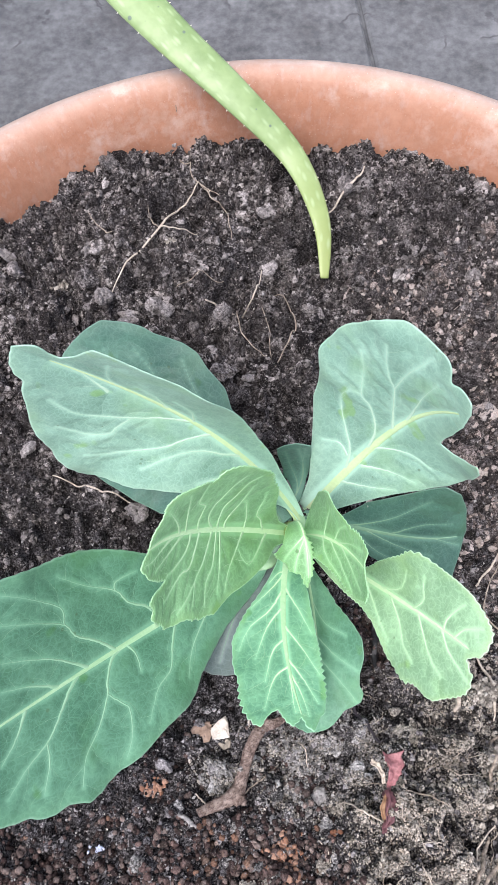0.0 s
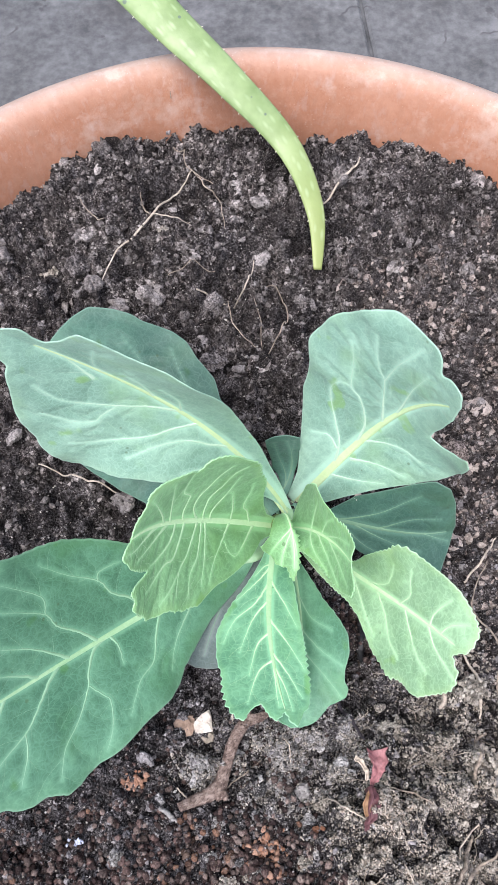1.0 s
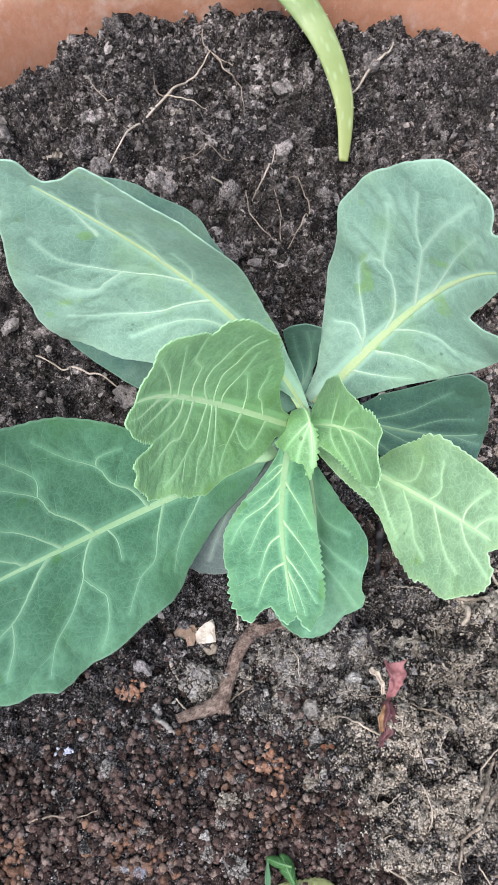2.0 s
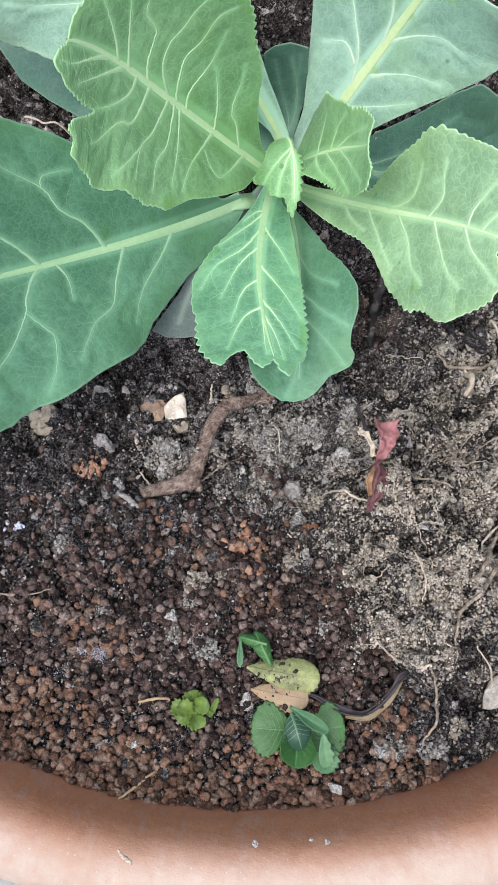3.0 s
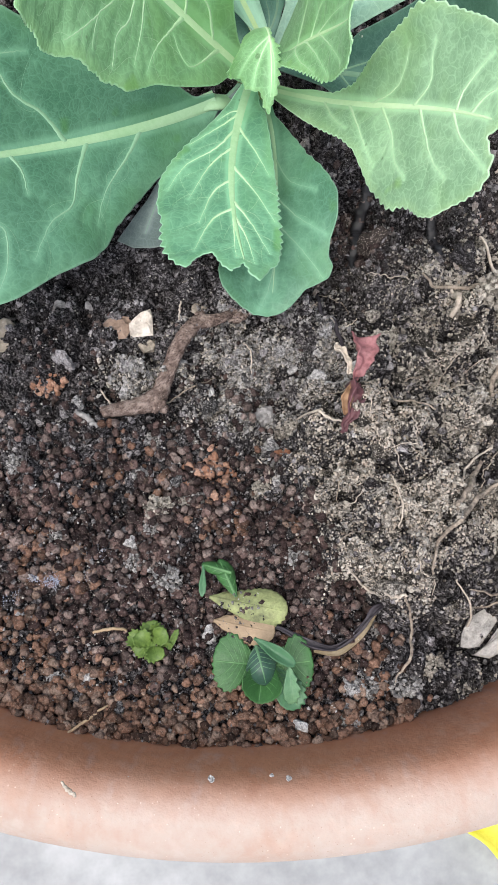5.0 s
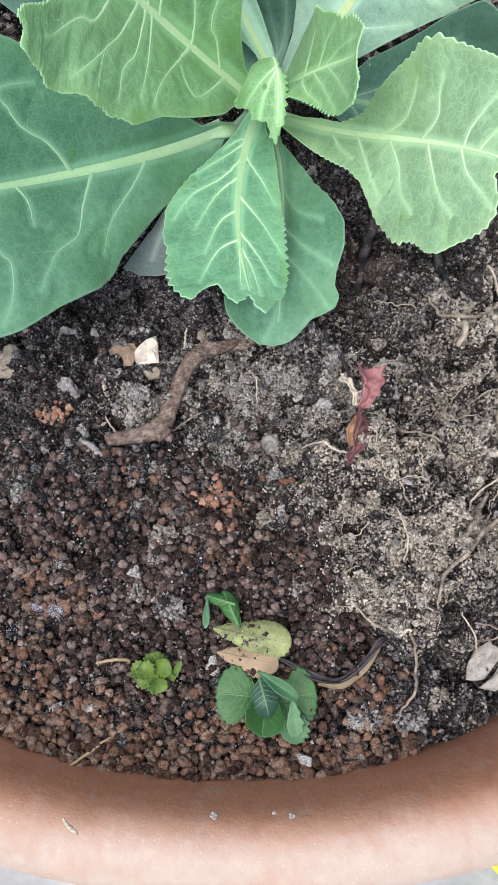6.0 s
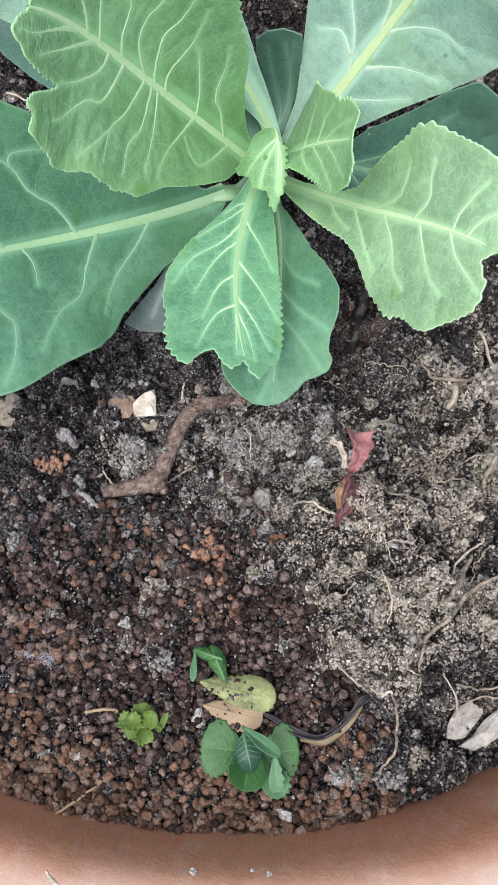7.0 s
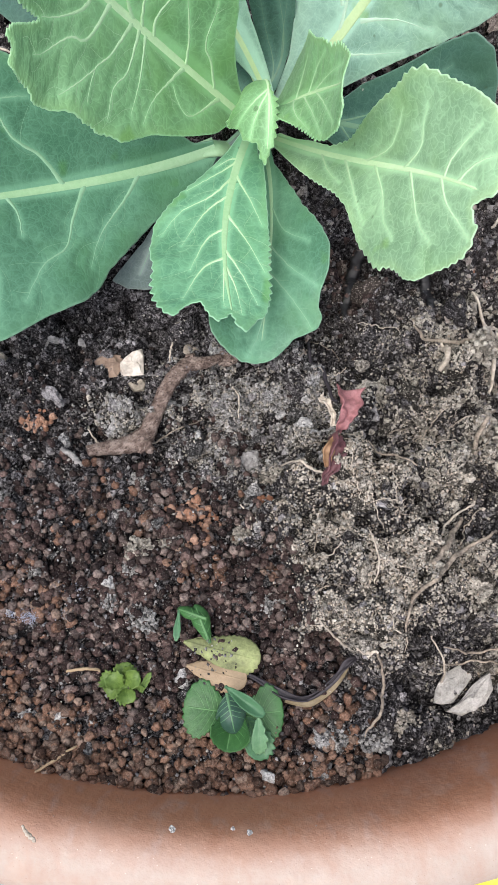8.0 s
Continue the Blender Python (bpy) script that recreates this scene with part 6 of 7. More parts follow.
pebble("clay_granule", 0.0195, -0.0505, 0.0020, STONE_ORANGE, "single orange clay granule", 0.6, 34, category="granule", group="orange granules")
pebble("clay_granule", 0.0935, 0.0330, 0.0026, STONE_ORANGE, "single orange clay granule", 0.7, 35, category="granule", group="orange granules")
v, f = lumps(np.column_stack([rng.normal(-0.0640, 0.0022, 26), rng.normal(-0.0210, 0.0024, 26), ground_z(-0.064, -0.021) + rng.uniform(0.0004, 0.0022, 26)]), rng.uniform(0.0007, 0.0016, 26), BALL2, 0.16)
thing("clay_lump", big_mesh("clay_lump", v, f), CLAY_ORANGE, "reddish-brown crumbly lump on dark soil", "clod", smooth=False)["kind"] = "stuff"
pebble("soil_clod", 0.078, -0.028, 0.0060, DRY_CLOD, "beige clod of dry rooty soil", 0.4, 37, category="clod", group="beige clods")
pebble("soil_clod", 0.094, -0.032, 0.0080, DRY_CLOD, "beige clod of dry rooty soil", 0.3, 38, category="clod", group="beige clods")
pebble("soil_clod", 0.060, -0.013, 0.0052, DRY_CLOD, "beige clod of dry rooty soil", 0.3, 39, category="clod", group="beige clods")
pebble("soil_clod", 0.095, 0.0, 0.0075, DRY_CLOD, "beige clod of dry rooty soil", 0.3, 40, category="clod", group="beige clods")
pebble("soil_clod", 0.062, -0.125, 0.0045, DRY_CLOD, "grey clod of dry soil near the rim", 0.4, 41, category="clod")
for k, (x, y, s, n) in enumerate([(-0.0688, -0.0897, 0.0013, 420), (-0.0616, -0.0911, 0.0018, 420), (-0.0515, -0.0902, 0.0016, 130), (-0.047, -0.0824, 0.0026, 130), (-0.0753, -0.0960, 0.0026, 130)]):
    q = np.column_stack([rng.normal(x, s, n), rng.normal(y, s * 0.6, n)])
    v, f = lumps(np.column_stack([q, height(q[:, 0], q[:, 1]) + rng.uniform(0.0020, 0.0042, n)]), rng.uniform(0.00005, 0.00022, n))
    thing("mould", big_mesh("mould", v, f), MOULD, "small tuft of bluish-white mould on damp granules", "mould", "white mould")
v, f = lumps(np.column_stack([rng.normal(-0.0905, 0.0012, 25), rng.normal(-0.0445, 0.0007, 25), np.full(25, ground_z(-0.0905, -0.0445) + 0.001)]), rng.uniform(0.0002, 0.0009, 25))
thing("mould", big_mesh("mould", v, f), MOULD, "small tuft of white mould on damp granules", "mould", "white mould")

# dusty clods lying about
for k, (x, y, r, lift) in enumerate([(-0.0329, -0.0172, 0.0042, 0.2), (-0.0275, -0.0431, 0.0032, 0.5), (-0.0317, -0.0568, 0.0030, 0.6), (-0.0282, -0.0752, 0.0030, 0.7), (-0.0727, -0.0524, 0.0036, 0.5), (-0.0600, -0.0756, 0.0032, 0.6),
                                     (-0.0133, -0.0654, 0.0034, 0.5), (-0.0232, -0.0925, 0.0050, 0.4), (-0.0347, -0.0868, 0.0032, 0.5), (0.0195, -0.0874, 0.0044, 0.4), (0.0334, -0.1399, 0.0042, 0.4), (0.0452, -0.1126, 0.0030, 0.5), (0.0521, -0.1304, 0.0050, 0.4)]):
    pebble("soil_clod", x, y, r, GREY_CLOD, "small dusty grey clod with pale grains", lift, 200 + k, category="clod", group="dusty clods")

# the white flake by the rim
shard("shell_flake", 0.0818, -0.1140, [(-0.0082, -0.0055), (-0.0066, -0.0010), (-0.0036, 0.0033), (0.0018, 0.0062), (0.0069, 0.0086), (0.0078, 0.0042), (0.0032, -0.0018), (-0.0010, -0.0050), (-0.0048, -0.0060)], 0.0011, FLAKE, "broken off-white shell flake near the rim", (-0.10, 0.18, 0.0), 0.0062, 0.0010, seed=7)
shard("shell_flake", 0.0862, -0.1172, [(-0.0080, -0.0048), (-0.0035, -0.0010), (0.0010, 0.0030), (0.0060, 0.0076), (0.0068, 0.0022), (0.0044, -0.0026), (0.0016, -0.0044), (-0.0034, -0.0060)], 0.0011, FLAKE, "broken off-white shell flake leaning on another", (0.08, -0.12, 0.0), 0.0078, 0.0009, seed=8)

# the tiny seedlings
def small_leaf(parent, base, heading, length, width, kind, rise=0.3, cup=0.3, seed=1, veins=6, vein_mat=None, teeth=0.0006, label="", droop=0.0, broad=0.6, curl=0.0):
    """A seedling's rounded leaf with fanned veins."""
    d = np.array([math.cos(math.radians(heading)), math.sin(math.radians(heading)), 0.0])
    b = np.array(base, float)
    up = np.array([0, 0, 1.0])
    mid = [b, b + d * length * 0.35 + up * rise * length * 0.5, b + d * length * 0.7 + up * rise * length * 0.75, b + d * length + up * (rise - droop) * length * 0.8]
    blade = Blade(mid, (0, 0, 0), (cup, cup * 0.6, cup, cup * 0.6), (curl, curl), width, 0.0005, seed)
    a = np.linspace(0.12, 2 * math.pi - 0.12, 44)
    along = broad - (1.0 - broad) * np.cos(a) * np.where(np.cos(a) < 0, 1.0, broad / (1.0 - broad))
    shape = np.column_stack([along, 1000 * width * np.sin(a) * np.where(along < broad, 0.35 + 0.65 * along / broad, 1.0)])
    sides = margin(blade, shape, teeth, 0.0023, seed, 90, 1)
    fan = []
    for side in (1, -1):
        for k in range(veins):
            edge = sides[0 if side > 0 else 1][int(90 * (0.20 + 0.66 * k / veins))]
            root = np.array([(0.05 + 0.55 * k / veins) * blade.length, 0.0])
            q = np.linspace(0, 0.93, 12)[:, None]
            fan.append(root + (edge - root) * q + np.array([0.0, side * 0.10 * width]) * np.sin(math.pi * q))
    ob = part("leaf", blade_mesh("leaf", blade, sides, fan, 0.0006, 0.0004, 0.0003), kind, parent, label)
    shell = ob.modifiers.new("thickness", "SOLIDIFY")
    shell.thickness, shell.offset = 0.0003, 0
    q = np.linspace(0, 1, 12)
    lines = [blade.strand(np.column_stack([q * 0.92 * blade.length, 0 * q]), 0.00050 * (1 - 0.8 * q) + 0.00008, 0.0001, 6)]
    lines += [blade.strand(g, 0.00017 * (1 - 0.7 * q) + 0.00004, 0.00003, 5) for g in fan]
    part("vein_net", mesh_of("vein_net", *join(lines)), vein_mat or SPROUT_MID, ob)
    return ob


def build_seedlings():
    z = ground_z(0.007, -0.123)
    s = tagged(new("seedling"), "tiny dark green cabbage seedling with cupped leaves round a heart", "seedling")
    s.location = (0.0065, -0.1225, z + 0.0005)
    small_leaf(s, (-0.0010, 0.0010, 0.003), 172, 0.0150, 0.0092, SPROUT, 0.22, 0.12, 1, 6, SPROUT_VEIN, 0.0009, "", 0.1, 0.58, -0.2)
    small_leaf(s, (0.0030, 0.0005, 0.003), 4, 0.0130, 0.0088, SPROUT, 0.24, 0.12, 2, 6, SPROUT_VEIN, 0.0009, "", 0.1, 0.58, -0.2)
    small_leaf(s, (0.0008, 0.0030, 0.002), -102, 0.0140, 0.0104, SPROUT, 0.34, 0.75, 3, 6, SPROUT_VEIN, 0.0008, "", -0.15, 0.7, 0.8)
    small_leaf(s, (0.0035, 0.0005, 0.003), -62, 0.0150, 0.0050, SPROUT_MID, 0.26, 0.30, 8, 5, SPROUT_VEIN, 0.0011, "", 0.1, 0.6, 0.3)
    small_leaf(s, (-0.0020, 0.0070, 0.0085), -78, 0.0125, 0.0066, SPROUT_DEEP, 0.55, -0.20, 5, 5, SPROUT_PALE, 0.0002, "dark domed heart leaf with a paler midrib", 0.75, 0.42, -1.1)
    small_leaf(s, (-0.0025, 0.0092, 0.0120), -36, 0.0150, 0.0028, SPROUT_MID, 0.22, 0.6, 4, 4, SPROUT_MID, 0.0003, "paler leaf folded over the heart", 0.15, 0.5, 0.5)
    small_leaf(s, (0.0078, 0.0005, 0.0120), -88, 0.0115, 0.0030, SPROUT_PALE, 0.02, 0.5, 6, 4, SPROUT_PALE, 0.0010, "pale frilled leaf folded over the heart", 0.35, 0.55, 0.4)
    part("stem", tube_mesh("stem", [(0, 0, -0.003), (0, 0.0005, 0.004), (0, 0.001, 0.007)], [0.002, 0.002, 0.0012], 8), SPROUT_PALE, s)
    z = ground_z(-0.028, -0.113)
    s = tagged(new("seedling"), "tiny ragged lime-green seedling among clay granules", "seedling")
    s.location = (-0.0290, -0.1130, z + 0.001)
    s.scale = (0.8, 0.8, 0.8)
    for k, (a, l, w, ri) in enumerate([(160, 0.0085, 0.0042, 0.3), (100, 0.0095, 0.0046, 0.2), (40, 0.0080, 0.0044, 0.5), (-20, 0.0075, 0.0046, 0.3), (-80, 0.0085, 0.0042, 0.2), (215, 0.0085, 0.0038, 0.2), (130, 0.0070, 0.0044, 1.0), (20, 0.0070, 0.0044, 1.2), (-70, 0.0065, 0.0044, 1.0)]):
        small_leaf(s, (0.0012 * math.cos(a), 0.0012 * math.sin(a), 0.002), a, l, w, SPROUT_LIME, ri, 0.15, 20 + k, 3, SPROUT_LIME, 0.0010, "", 0.2, 0.6, 0.9)
    small_leaf(s, (0.0050, -0.0065, 0.001), 62, 0.0130, 0.0017, SPROUT_LIME, 0.3, 0.9, 30, 3, SPROUT)
    part("stem", tube_mesh("stem", [(0, 0, -0.003), (0, 0, 0.003)], [0.0014, 0.001], 8), SPROUT_LIME, s)


build_seedlings()

# the yellowing leaf with a green tip, and the blackened strip
fade = tagged(new("yellowed_leaf"), "yellowing withered leaf with a curled green tip", "dead leaf")
z = ground_z(0.003, -0.1) + 0.0048
fade.location = (0.0, 0.0, 0.0)
small_leaf(fade, (-0.0095, -0.0995, z - 0.001), -14, 0.0255, 0.0070, YELLOWED, 0.10, -0.25, 61, 4, YELLOWED, 0.0008, "", 0.05, 0.66, -0.6)
small_leaf(fade, (-0.0085, -0.1070, z - 0.0015), -14, 0.0200, 0.0058, YELLOWED_TAN, 0.06, -0.2, 62, 4, YELLOWED_TAN, 0.0008, "tan dry part", 0.05, 0.6, -0.4)
small_leaf(fade, (-0.0010, -0.1000, z + 0.0015), 112, 0.0130, 0.0042, SPROUT, 0.30, -0.5, 63, 3, SPROUT_VEIN, 0.0005, "green curled tip", 0.3, 0.55, -0.8)
small_leaf(fade, (-0.0022, -0.0925, z + 0.0035), 160, 0.0100, 0.0026, SPROUT, 0.10, -0.5, 65, 3, SPROUT_VEIN, 0.0004, "green curled tip", 0.5, 0.5, -0.6)
small_leaf(fade, (-0.0110, -0.0895, z + 0.001), -95, 0.0100, 0.0014, SPROUT_MID, 0.05, 0.8, 64, 3, SPROUT_MID, 0.0003, "green curled tip")
v, f = lumps(np.column_stack([rng.normal(0.0, 0.0035, 60), rng.normal(-0.1040, 0.0030, 60), z + 0.0022 + rng.uniform(0, 0.0008, 60)]), rng.uniform(0.0002, 0.0007, 60), CHIP)
thing("soil_crumbs", big_mesh("soil_crumbs", v, f), DARK_CRUMB, "dark crumbs sprinkled on the yellowing leaf", "soil crumbs")["kind"] = "stuff"
strip = tagged(new("withered_strip"), "black withered leaf strip with an ochre edge", "dead leaf")
z = ground_z(0.03, -0.115) + 0.0035
line = [(0.0065, -0.1085, z + 0.002), (0.014, -0.111, z + 0.003), (0.023, -0.1165, z + 0.003), (0.031, -0.1175, z + 0.002), (0.0385, -0.1125, z + 0.003), (0.0435, -0.1065, z + 0.004), (0.0495, -0.1035, z + 0.003)]
curl_strip("blade", line, [0.0004, 0.0010, 0.0013, 0.0010, 0.0011, 0.0010, 0.0005], DEAD_BLACK, strip, "", 0.7, 2, (0.1, 0.5), 0.0005)
curl_strip("edge", [(x, y - 0.0016, w - 0.0004) for x, y, w in line[2:6]], [0.0003, 0.0008, 0.0009, 0.0003], DEAD_BLACK_EDGE, strip, "ochre edge", 0.3, 3)

# twigs and straws
strand("straw", [(-0.0545, -0.1385), (-0.048, -0.1345), (-0.0425, -0.131)], [0.0006, 0.0007, 0.0004], STRAW, "dry tan straw on clay granules", "straw", 0.004)
strand("twig", [(-0.0475, -0.1085), (-0.042, -0.1078), (-0.0370, -0.1082)], [0.0006, 0.0008, 0.0006], STRAW, "short reddish-brown twig on granules", "twig", 0.003)
strand("straw", [(-0.0165, -0.0005), (-0.0162, 0.0035), (-0.016, 0.0085)], [0.0004, 0.0005, 0.0004], ROOT_PALE, "thin pale straw standing by the stick", "straw", 0.002, zs=[0, 0.006])
strand("straw", [(-0.0445, -0.0265), (-0.0415, -0.0305), (-0.0395, -0.0335)], [0.0004, 0.0005, 0.0003], ROOT_PALE, "thin pale straw on dark soil", "straw", 0.001)
strand("root", [(-0.105, -0.070), (-0.096, -0.0685), (-0.086, -0.0695), (-0.077, -0.067)], [0.0005, 0.0006, 0.0004, 0.0002], ROOT, "thin tan root on granules", seed=3, lift=0.002)
strand("root", [(-0.106, 0.139), (-0.095, 0.134), (-0.082, 0.125), (-0.071, 0.120), (-0.058, 0.1135)], [0.0004, 0.0006, 0.0007, 0.0006, 0.0004], ROOT_PALE, "pale thin root lying over dark soil", lift=0.003)

# roots on the dry crust
strand("root", [(0.0865, -0.0555), (0.079, -0.060), (0.0735, -0.0665)], [0.0004, 0.0006, 0.0005], ROOT_PALE, "pale thin root on dry soil", zs=[0.004, 0.003, 0.001])
strand("root", [(0.090, -0.066), (0.080, -0.072), (0.0705, -0.080), (0.063, -0.0865), (0.0600, -0.093), (0.0588, -0.101)], [0.0006, 0.0011, 0.0010, 0.0009, 0.0006, 0.0003], ROOT, "branching tan root on dry soil", lift=0.0022, seed=6)
strand("root", [(0.083, -0.060), (0.0765, -0.068), (0.0685, -0.077)], [0.0009, 0.0014, 0.0010], ROOT, "thick tan root on dry soil", lift=0.0015, seed=7)
strand("root", [(0.071, -0.098), (0.0745, -0.1055), (0.0770, -0.1135), (0.0780, -0.1195)], [0.0003, 0.0005, 0.0006, 0.0003], ROOT_PALE, "pale thin root hanging down dry soil", lift=0.002, seed=8)
strand("root", [(0.0330, -0.094), (0.0395, -0.099), (0.0460, -0.1035), (0.0500, -0.1035)], [0.0003, 0.0006, 0.0009, 0.0005], ROOT_PALE, "pale thin root at the edge of the dry crust", lift=0.002, seed=9)
strand("root", [(0.0500, -0.1035), (0.0535, -0.109), (0.0545, -0.116), (0.0515, -0.1235), (0.0485, -0.129)], [0.0005, 0.0006, 0.0007, 0.0007, 0.0003], ROOT, "dirty root running down to the rim", lift=0.002, seed=10)
strand("root", [(0.049, -0.066), (0.0520, -0.075), (0.0505, -0.0825)], [0.0003, 0.0005, 0.0003], ROOT_PALE, "hair-thin pale root on dry soil", lift=0.001, seed=11)
strand("root", [(0.074, -0.1015), (0.085, -0.1035), (0.097, -0.1010)], [0.0003, 0.0006, 0.0004], ROOT, "thin tan root on dry soil", lift=0.002, seed=12)
strand("root", [(0.077, -0.1075), (0.088, -0.1060), (0.101, -0.1075)], [0.0003, 0.0005, 0.0004], ROOT, "thin tan root on dry soil", lift=0.002, seed=13)
strand("root", [(0.092, 0.022), (0.099, 0.010), (0.1005, -0.004), (0.100, -0.012)], [0.0006, 0.0010, 0.0011, 0.0004], ROOT_PALE, "pale forked root by the leaves", lift=0.003, seed=14)
strand("root", [(0.072, 0.0125), (0.080, 0.0060), (0.090, 0.0045), (0.102, 0.0035)], [0.0005, 0.0010, 0.0011, 0.0009], ROOT, "tan root half buried in dry soil", lift=0.0015, seed=15)
strand("root", [(0.081, -0.0055), (0.0825, 0.001), (0.0815, 0.0045)], [0.0012, 0.0017, 0.0005], ROOT_PALE, "short pale root stub", lift=0.0015, seed=16)
strand("root", [(0.086, -0.040), (0.089, -0.033), (0.0935, -0.024), (0.1010, -0.018)], [0.0010, 0.0013, 0.0011, 0.0009], ROOT, "tan root half buried in dry soil", lift=0.0012, seed=17)
strand("root", [(0.0235, -0.0385), (0.0310, -0.0440), (0.0385, -0.0490)], [0.0004, 0.0007, 0.0004], ROOT_PALE, "pale thin root on grey soil", lift=0.002, seed=18)
strand("root", [(0.0085, -0.0525), (0.0120, -0.0570), (0.0130, -0.0625)], [0.0003, 0.0004, 0.0003], ROOT_PALE, "hair-thin pale root on grey soil", lift=0.001, seed=19)
strand("root", [(0.0500, -0.0370), (0.0590, -0.0400), (0.0660, -0.0450)], [0.0003, 0.0006, 0.0003], ROOT, "thin tan root on dry soil", lift=0.0015, seed=20)
strand("root", [(0.0060, -0.010), (0.0085, -0.0150), (0.0080, -0.0215)], [0.0002, 0.0004, 0.0002], ROOT_PALE, "hair-thin pale root on grey soil", lift=0.001, seed=21)
strand("root", [(-0.0235, -0.030), (-0.0150, -0.0250), (-0.0050, -0.0190)], [0.0004, 0.0004, 0.0002], ROOT, "hair-thin brown root beside the stick", lift=0.001, seed=22)
# two flat dark strips, low in the soil by the leaves
strand("dark_strip", [(0.079, 0.038), (0.0795, 0.028), (0.079, 0.019)], [0.0028, 0.0030, 0.0024], STRIP_BLACK, "dark narrow strip lying in the soil", "stalk", -0.0006, flat=0.35, seed=23)
strand("dark_strip", [(0.0590, 0.056), (0.0545, 0.045), (0.0510, 0.032), (0.0490, 0.020)], [0.0026, 0.0034, 0.0032, 0.0014], STRIP_BLACK, "dark narrow strip lying in the soil", "stalk", 0.0006, flat=0.35, seed=24)
pebble("stone", 0.1000, -0.041, 0.0062, STONE, "smooth dark grey stone in the soil", 0.3, 44)

# hair roots all over the dry crust
hair = random.Random(12)
for k in range(34):
    x, y = hair.uniform(0.030, 0.108), hair.uniform(-0.108, 0.015)
    a, step, pts = hair.uniform(0, 6.28), hair.uniform(0.0025, 0.0055), []
    for j in range(4):
        pts.append((x, y))
        a += hair.uniform(-0.7, 0.7)
        x, y = x + step * math.cos(a), y + step * math.sin(a)
    strand("root", pts, [0.00018, 0.00030, 0.00026, 0.00012], ROOT_PALE if k % 3 else ROOT, "hair-thin pale root on dry soil", lift=0.0004, seed=100 + k, group="hair roots", sides=5)

# roots on the soil behind the plant
strand("root", [(-0.068, 0.246), (-0.055, 0.268), (-0.036, 0.289), (-0.022, 0.309), (-0.010, 0.319)], [0.0004, 0.0008, 0.0010, 0.0008, 0.0005], ROOT_PALE, "branching pale root behind the plant", lift=0.003, seed=31)
strand("root", [(-0.010, 0.319), (-0.004, 0.308), (0.004, 0.300), (0.006, 0.275)], [0.0004, 0.0006, 0.0005, 0.0003], ROOT, "thin brown root behind the plant", lift=0.002, seed=32)
strand("root", [(-0.036, 0.289), (-0.041, 0.300), (-0.043, 0.312)], [0.0006, 0.0005, 0.0003], ROOT, "thin brown root behind the plant", lift=0.002, seed=33)
strand("root", [(-0.020, 0.350), (-0.014, 0.338), (-0.012, 0.322), (0.002, 0.306)], [0.0004, 0.0006, 0.0005, 0.0003], ROOT, "thin brown root behind the plant", lift=0.002, seed=34)
strand("root", [(-0.036, 0.289), (-0.024, 0.285), (-0.014, 0.287)], [0.0006, 0.0005, 0.0003], ROOT_PALE, "thin pale root behind the plant", lift=0.002, seed=35)
strand("root", [(0.064, 0.288), (0.072, 0.296), (0.083, 0.304), (0.092, 0.313)], [0.0005, 0.0009, 0.0011, 0.0006], ROOT_PALE, "pale root tip beside the aloe leaf", lift=0.003, seed=36)
strand("root", [(-0.014, 0.236), (0.0, 0.2365), (0.012, 0.232), (0.017, 0.240), (0.021, 0.254)], [0.0007, 0.0008, 0.0007, 0.0006, 0.0003], ROOT_PALE, "bent pale root behind the plant", lift=0.003, seed=37)
strand("root", [(0.026, 0.240), (0.034, 0.230), (0.037, 0.217), (0.031, 0.203), (0.021, 0.190)], [0.0003, 0.0005, 0.0006, 0.0005, 0.0003], ROOT, "looping thin root behind the plant", lift=0.002, seed=38)
strand("root", [(0.003, 0.224), (0.004, 0.212), (0.008, 0.202), (0.016, 0.194)], [0.0003, 0.0005, 0.0005, 0.0003], ROOT, "looping thin root behind the plant", lift=0.002, seed=39)
strand("root", [(0.018, 0.225), (0.020, 0.210), (0.019, 0.193)], [0.0003, 0.0004, 0.0003], ROOT, "hair-thin root behind the plant", lift=0.002, seed=40)
strand("root", [(-0.030, 0.246), (-0.016, 0.251), (-0.002, 0.249)], [0.0003, 0.0004, 0.0003], ROOT, "hair-thin root behind the plant", lift=0.002, seed=41)
strand("root", [(-0.078, 0.302), (-0.072, 0.293), (-0.065, 0.290)], [0.0003, 0.0005, 0.0003], ROOT, "hair-thin root behind the plant", lift=0.002, seed=42)
strand("root", [(0.110, -0.002), (0.1120, 0.020), (0.1050, 0.040), (0.1150, 0.060)], [0.0004, 0.0007, 0.0006, 0.0003], ROOT, "thin tan root beyond the leaves", lift=0.002, seed=43)
strand("root", [(0.104, 0.052), (0.112, 0.060), (0.124, 0.072)], [0.0007, 0.0009, 0.0004], ROOT_PALE, "pale root beyond the leaves", lift=0.003, seed=44)


def on_wall(angle, za, zb, bend, label, seed):
    """A root clinging to the pot's inside."""
    pts = []
    for k, z in enumerate(np.linspace(za, zb, 5)):
        a = angle + bend * math.sin(k * 1.3)
        r = RIN + 0.0004 + max(0.0, z) * 0.1 - 0.0006
        pts.append((CX + r * math.cos(a), CY + r * math.sin(a), z))
    thing("root", tube_mesh("root", pts, [0.0004, 0.0006, 0.0005, 0.0004, 0.0002], 6, 0.1, 1, seed), ROOT, label, "root")


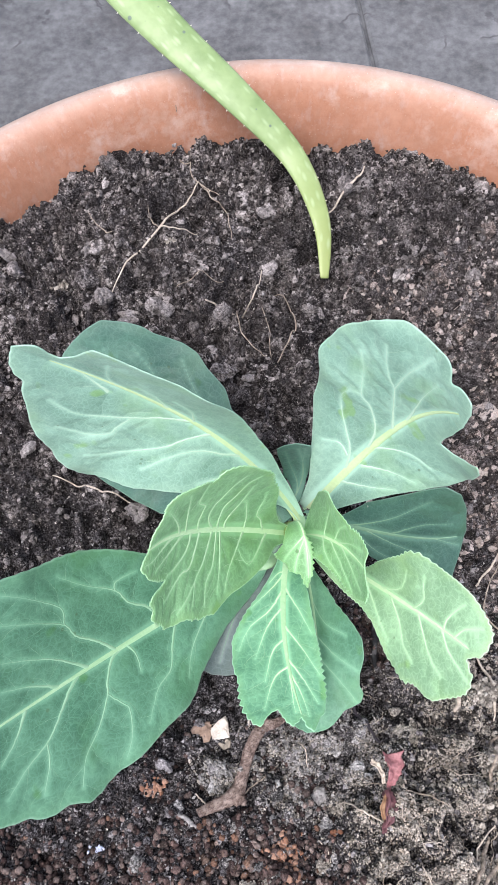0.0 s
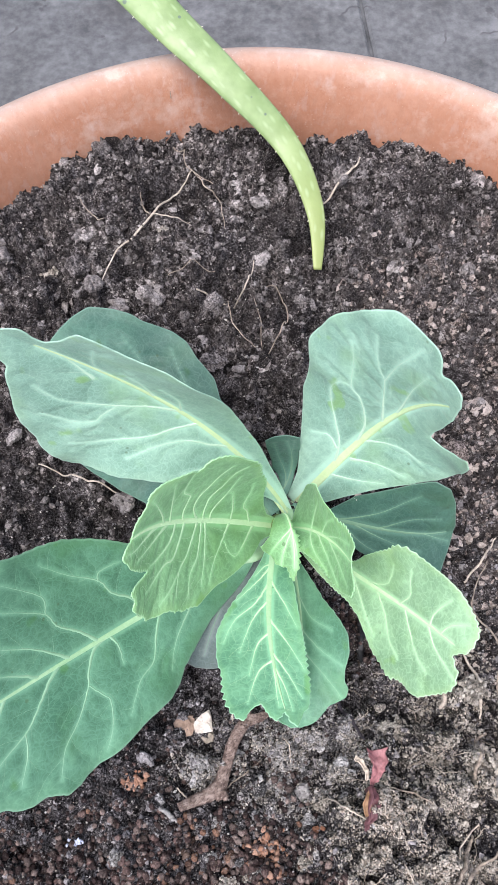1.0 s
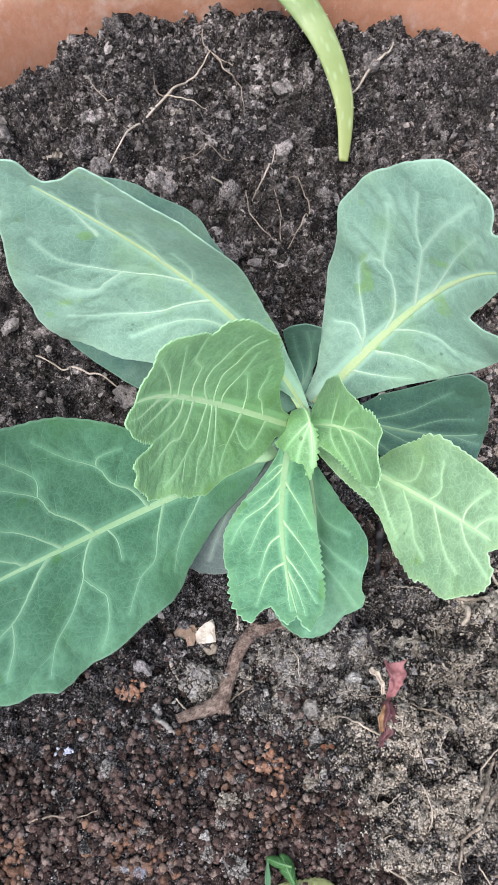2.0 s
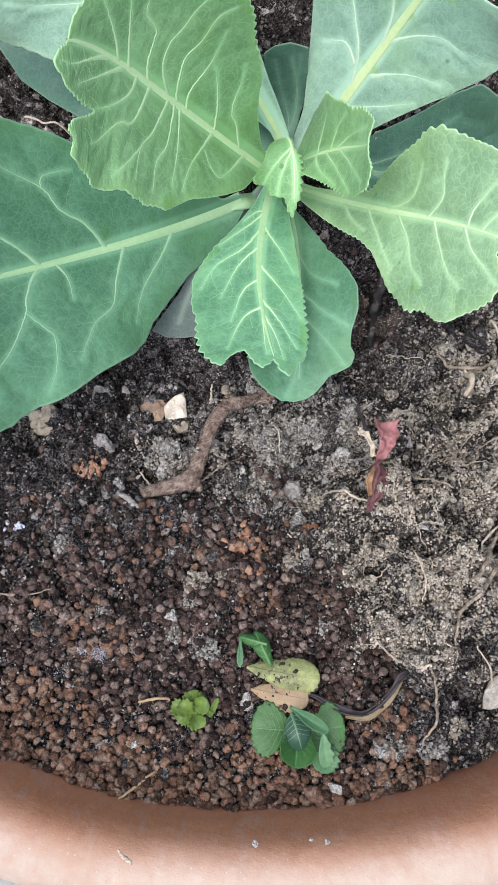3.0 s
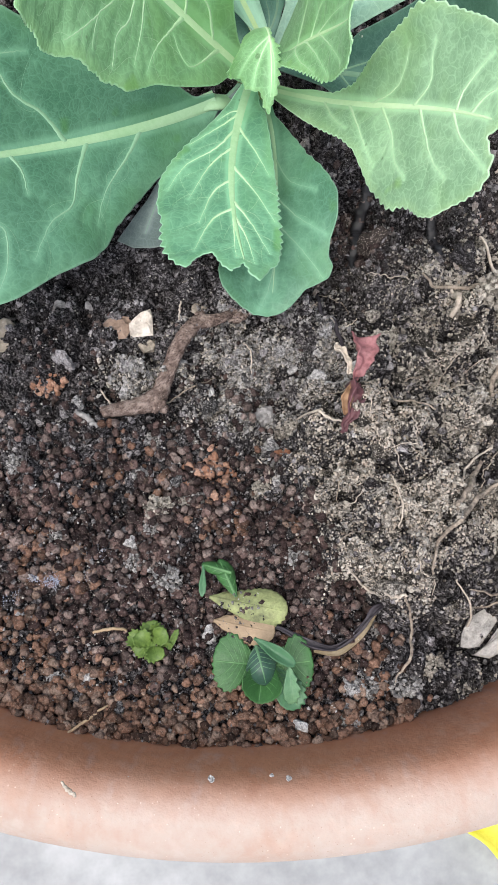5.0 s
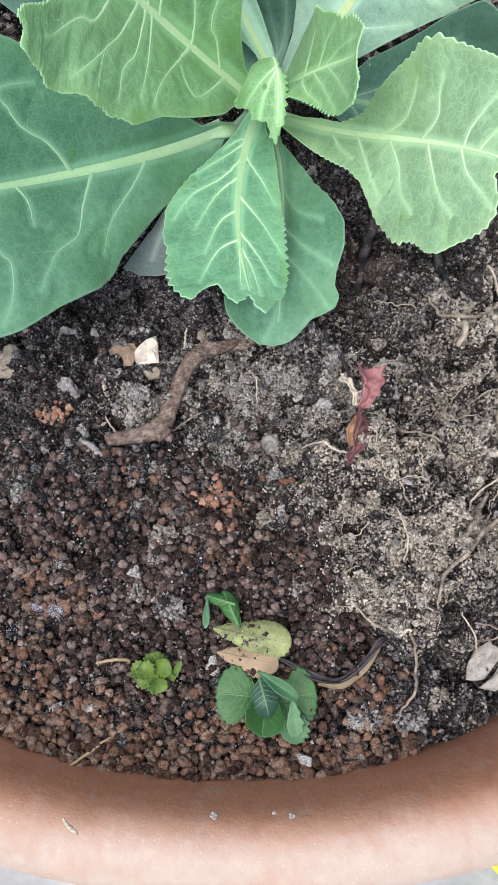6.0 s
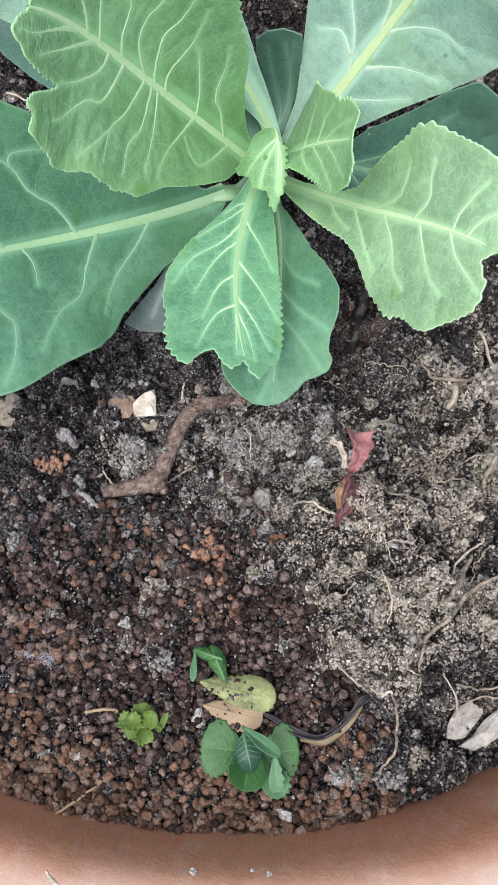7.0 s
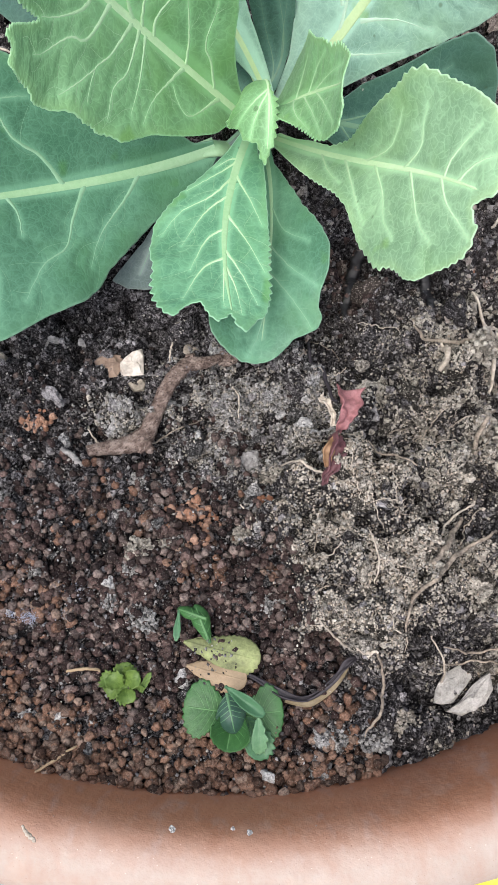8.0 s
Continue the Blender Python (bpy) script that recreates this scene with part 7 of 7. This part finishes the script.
on_wall(math.radians(97), -0.004, 0.024, 0.008, "dry root clinging to the clay wall", 51)
on_wall(math.radians(56), -0.006, 0.020, 0.010, "dry root clinging to the clay wall", 52)
shard("shell_chip", -0.134, 0.3255, [(-0.004, -0.007), (0.003, -0.006), (0.006, 0.0), (0.003, 0.008), (-0.004, 0.006)], 0.001, SHELL, "cream shell chip by the rim", (0.4, 0.3, 0.2), 0.004, 0.001, seed=9)
pebble("soil_clod", -0.096, 0.2570, 0.0075, DRY_CLOD, "grey clod of dry soil behind the plant", 0.3, 45, category="clod")
pebble("soil_clod", -0.030, 0.2780, 0.0036, DRY_CLOD, "small pale clod behind the plant", 0.5, 46, category="clod")
pebble("stone", 0.0542, 0.0925, 0.0024, SHELL, "small white grain lying on a cabbage leaf", 0.5, 47, category="grit").location = (0.0542, 0.0925, 0.0305)

# crumbs and a chip left on the rim
for k, (x, y, z, r) in enumerate([(-0.0105, -0.1512, 0.0325, 0.0016), (0.0112, -0.1522, 0.0328, 0.0012), (0.0065, -0.1512, 0.0322, 0.0008)]):
    pebble("soil_crumb", x, y, 0.75 * r, GREY_CLOD, "crumb of soil stuck to the clay rim", 0.5, 60 + k, category="crumb", group="crumbs on the rim").location = (x, y, z)
strand("straw", [(-0.0505, -0.1485), (-0.0485, -0.1505), (-0.0465, -0.1520)], [0.0004, 0.0008, 0.0006], ROOT_PALE, "short pale straw stuck on the clay rim", "straw", 0.0, zs=[0.032, 0.0335, 0.0345])

# crumbs of soil and lime spattered over the near clay wall
n = 70
a = rng.uniform(radians(-118), radians(-58), n)
prof = rng.uniform(0, 1, n) ** 0.7
rr = RIN + np.interp(prof, (0, 0.5, 0.75, 1), (0.0012, 0.0030, 0.0060, 0.0135))
zz = np.interp(prof, (0, 0.5, 0.75, 1), (0.010, 0.0215, 0.0312, 0.0363))
v, f = lumps(np.column_stack([CX + rr * np.cos(a), CY + rr * np.sin(a), zz]), rng.uniform(0.00018, 0.0005, n) * rng.uniform(0.6, 1.3, n), BALL1, 0.3)
tagged(thing("soil_specks", big_mesh("soil_specks", v, f), GRIT, "tiny pale specks of dirt on the clay wall", "soil crumbs", smooth=False), "tiny pale specks of dirt on the clay wall", "soil crumbs", "", "stuff")

# ---- the aloe leaf that reaches over the rim ----
def build_aloe():
    a = tagged(new("aloe_leaf"), "long pale green speckled aloe leaf arching over the rim", "aloe leaf")
    pts = [(0.0572, 0.243, 0.0015), (0.0592, 0.276, 0.0135), (0.0475, 0.316, 0.024), (0.0165, 0.345, 0.0475), (-0.0175, 0.380, 0.064), (-0.044, 0.414, 0.076), (-0.095, 0.485, 0.105), (-0.18, 0.61, 0.14), (-0.28, 0.78, 0.11), (-0.36, 0.95, -0.06), (-0.40, 1.04, GROUND)]
    pts = np.array(pts)
    half = [0.0024, 0.0056, 0.0078, 0.0098, 0.0120, 0.0138, 0.018, 0.021, 0.023, 0.025, 0.025]
    n, m = 120, 18
    u = np.linspace(0, 1, n)
    line = spline(pts, u)
    w = np.interp(u, np.linspace(0, 1, len(half)), half)
    t = np.gradient(line, axis=0)
    t /= np.linalg.norm(t, axis=1, keepdims=True)
    s = np.cross(t, [0.15, -0.55, 0.8])
    s /= np.linalg.norm(s, axis=1, keepdims=True)
    k = np.cross(s, t)
    ang = np.linspace(0, 2 * math.pi, m, endpoint=False)
    thick = np.where(np.sin(ang) > 0, 0.28, 0.55)
    p = line[:, None] + (w[:, None] * np.cos(ang)[None])[..., None] * s[:, None] + (w[:, None] * (np.sin(ang) * thick)[None])[..., None] * k[:, None]
    i = np.arange(n * m).reshape(n, m)
    f = np.stack([i[:-1], np.roll(i[:-1], -1, 1), np.roll(i[1:], -1, 1), i[1:]], -1).reshape(-1, 4)
    dist = np.concatenate([[0], np.cumsum(np.linalg.norm(np.diff(line, axis=0), axis=1))])
    uv = np.stack([np.repeat(dist[:, None], m, 1), w[:, None] * ang[None]], -1).reshape(-1, 2)
    verts = np.concatenate([p.reshape(-1, 3), line[:1], line[-1:]])
    uv = np.concatenate([uv, [[0, 0], [dist[-1], 0]]])
    faces = [tuple(q) for q in f] + [(n * m, (j + 1) % m, j) for j in range(m)] + [(n * m + 1, (n - 1) * m + j, (n - 1) * m + (j + 1) % m) for j in range(m)]
    part("blade", mesh_of("blade", verts, faces, uv), spear_skin(), a)
    tooth_mat = plain("aloe_tooth", (0.55, 0.55, 0.42), (0.70, 0.68, 0.55), 90, 0.6)
    for d in np.arange(0.03, 0.26, 0.016):
        j = int(np.argmin(np.abs(dist - d)))
        for sg in (1, -1):
            c = line[j] + s[j] * w[j] * sg
            part("tooth", tube_mesh("tooth", [c - s[j] * sg * 0.0006, c + s[j] * sg * 0.0003, c + s[j] * sg * 0.0008 - t[j] * 0.0004], [0.0005, 0.0003, 0.0001], 5), tooth_mat, a)


build_aloe()

# a fallen leaf beside the pot
def build_fallen():
    o = tagged(new("fallen_leaf"), "bright yellow fallen leaf on the paving beside the pot", "fallen leaf")
    o.location = (0.178, -0.252, GROUND + 0.003)
    curl_strip("blade", [(-0.045, 0.03, 0.004), (-0.015, 0.018, 0.016), (0.02, 0.0, 0.018), (0.055, -0.015, 0.005)], [0.004, 0.018, 0.020, 0.003], YELLOW_LEAF, o, "", 0.35, 4)
    part("stalk", tube_mesh("stalk", [(0.05, -0.013, 0.006), (0.068, -0.02, 0.003), (0.085, -0.022, 0.001)], [0.0012, 0.001, 0.0008], 6), STEM, o)


build_fallen()
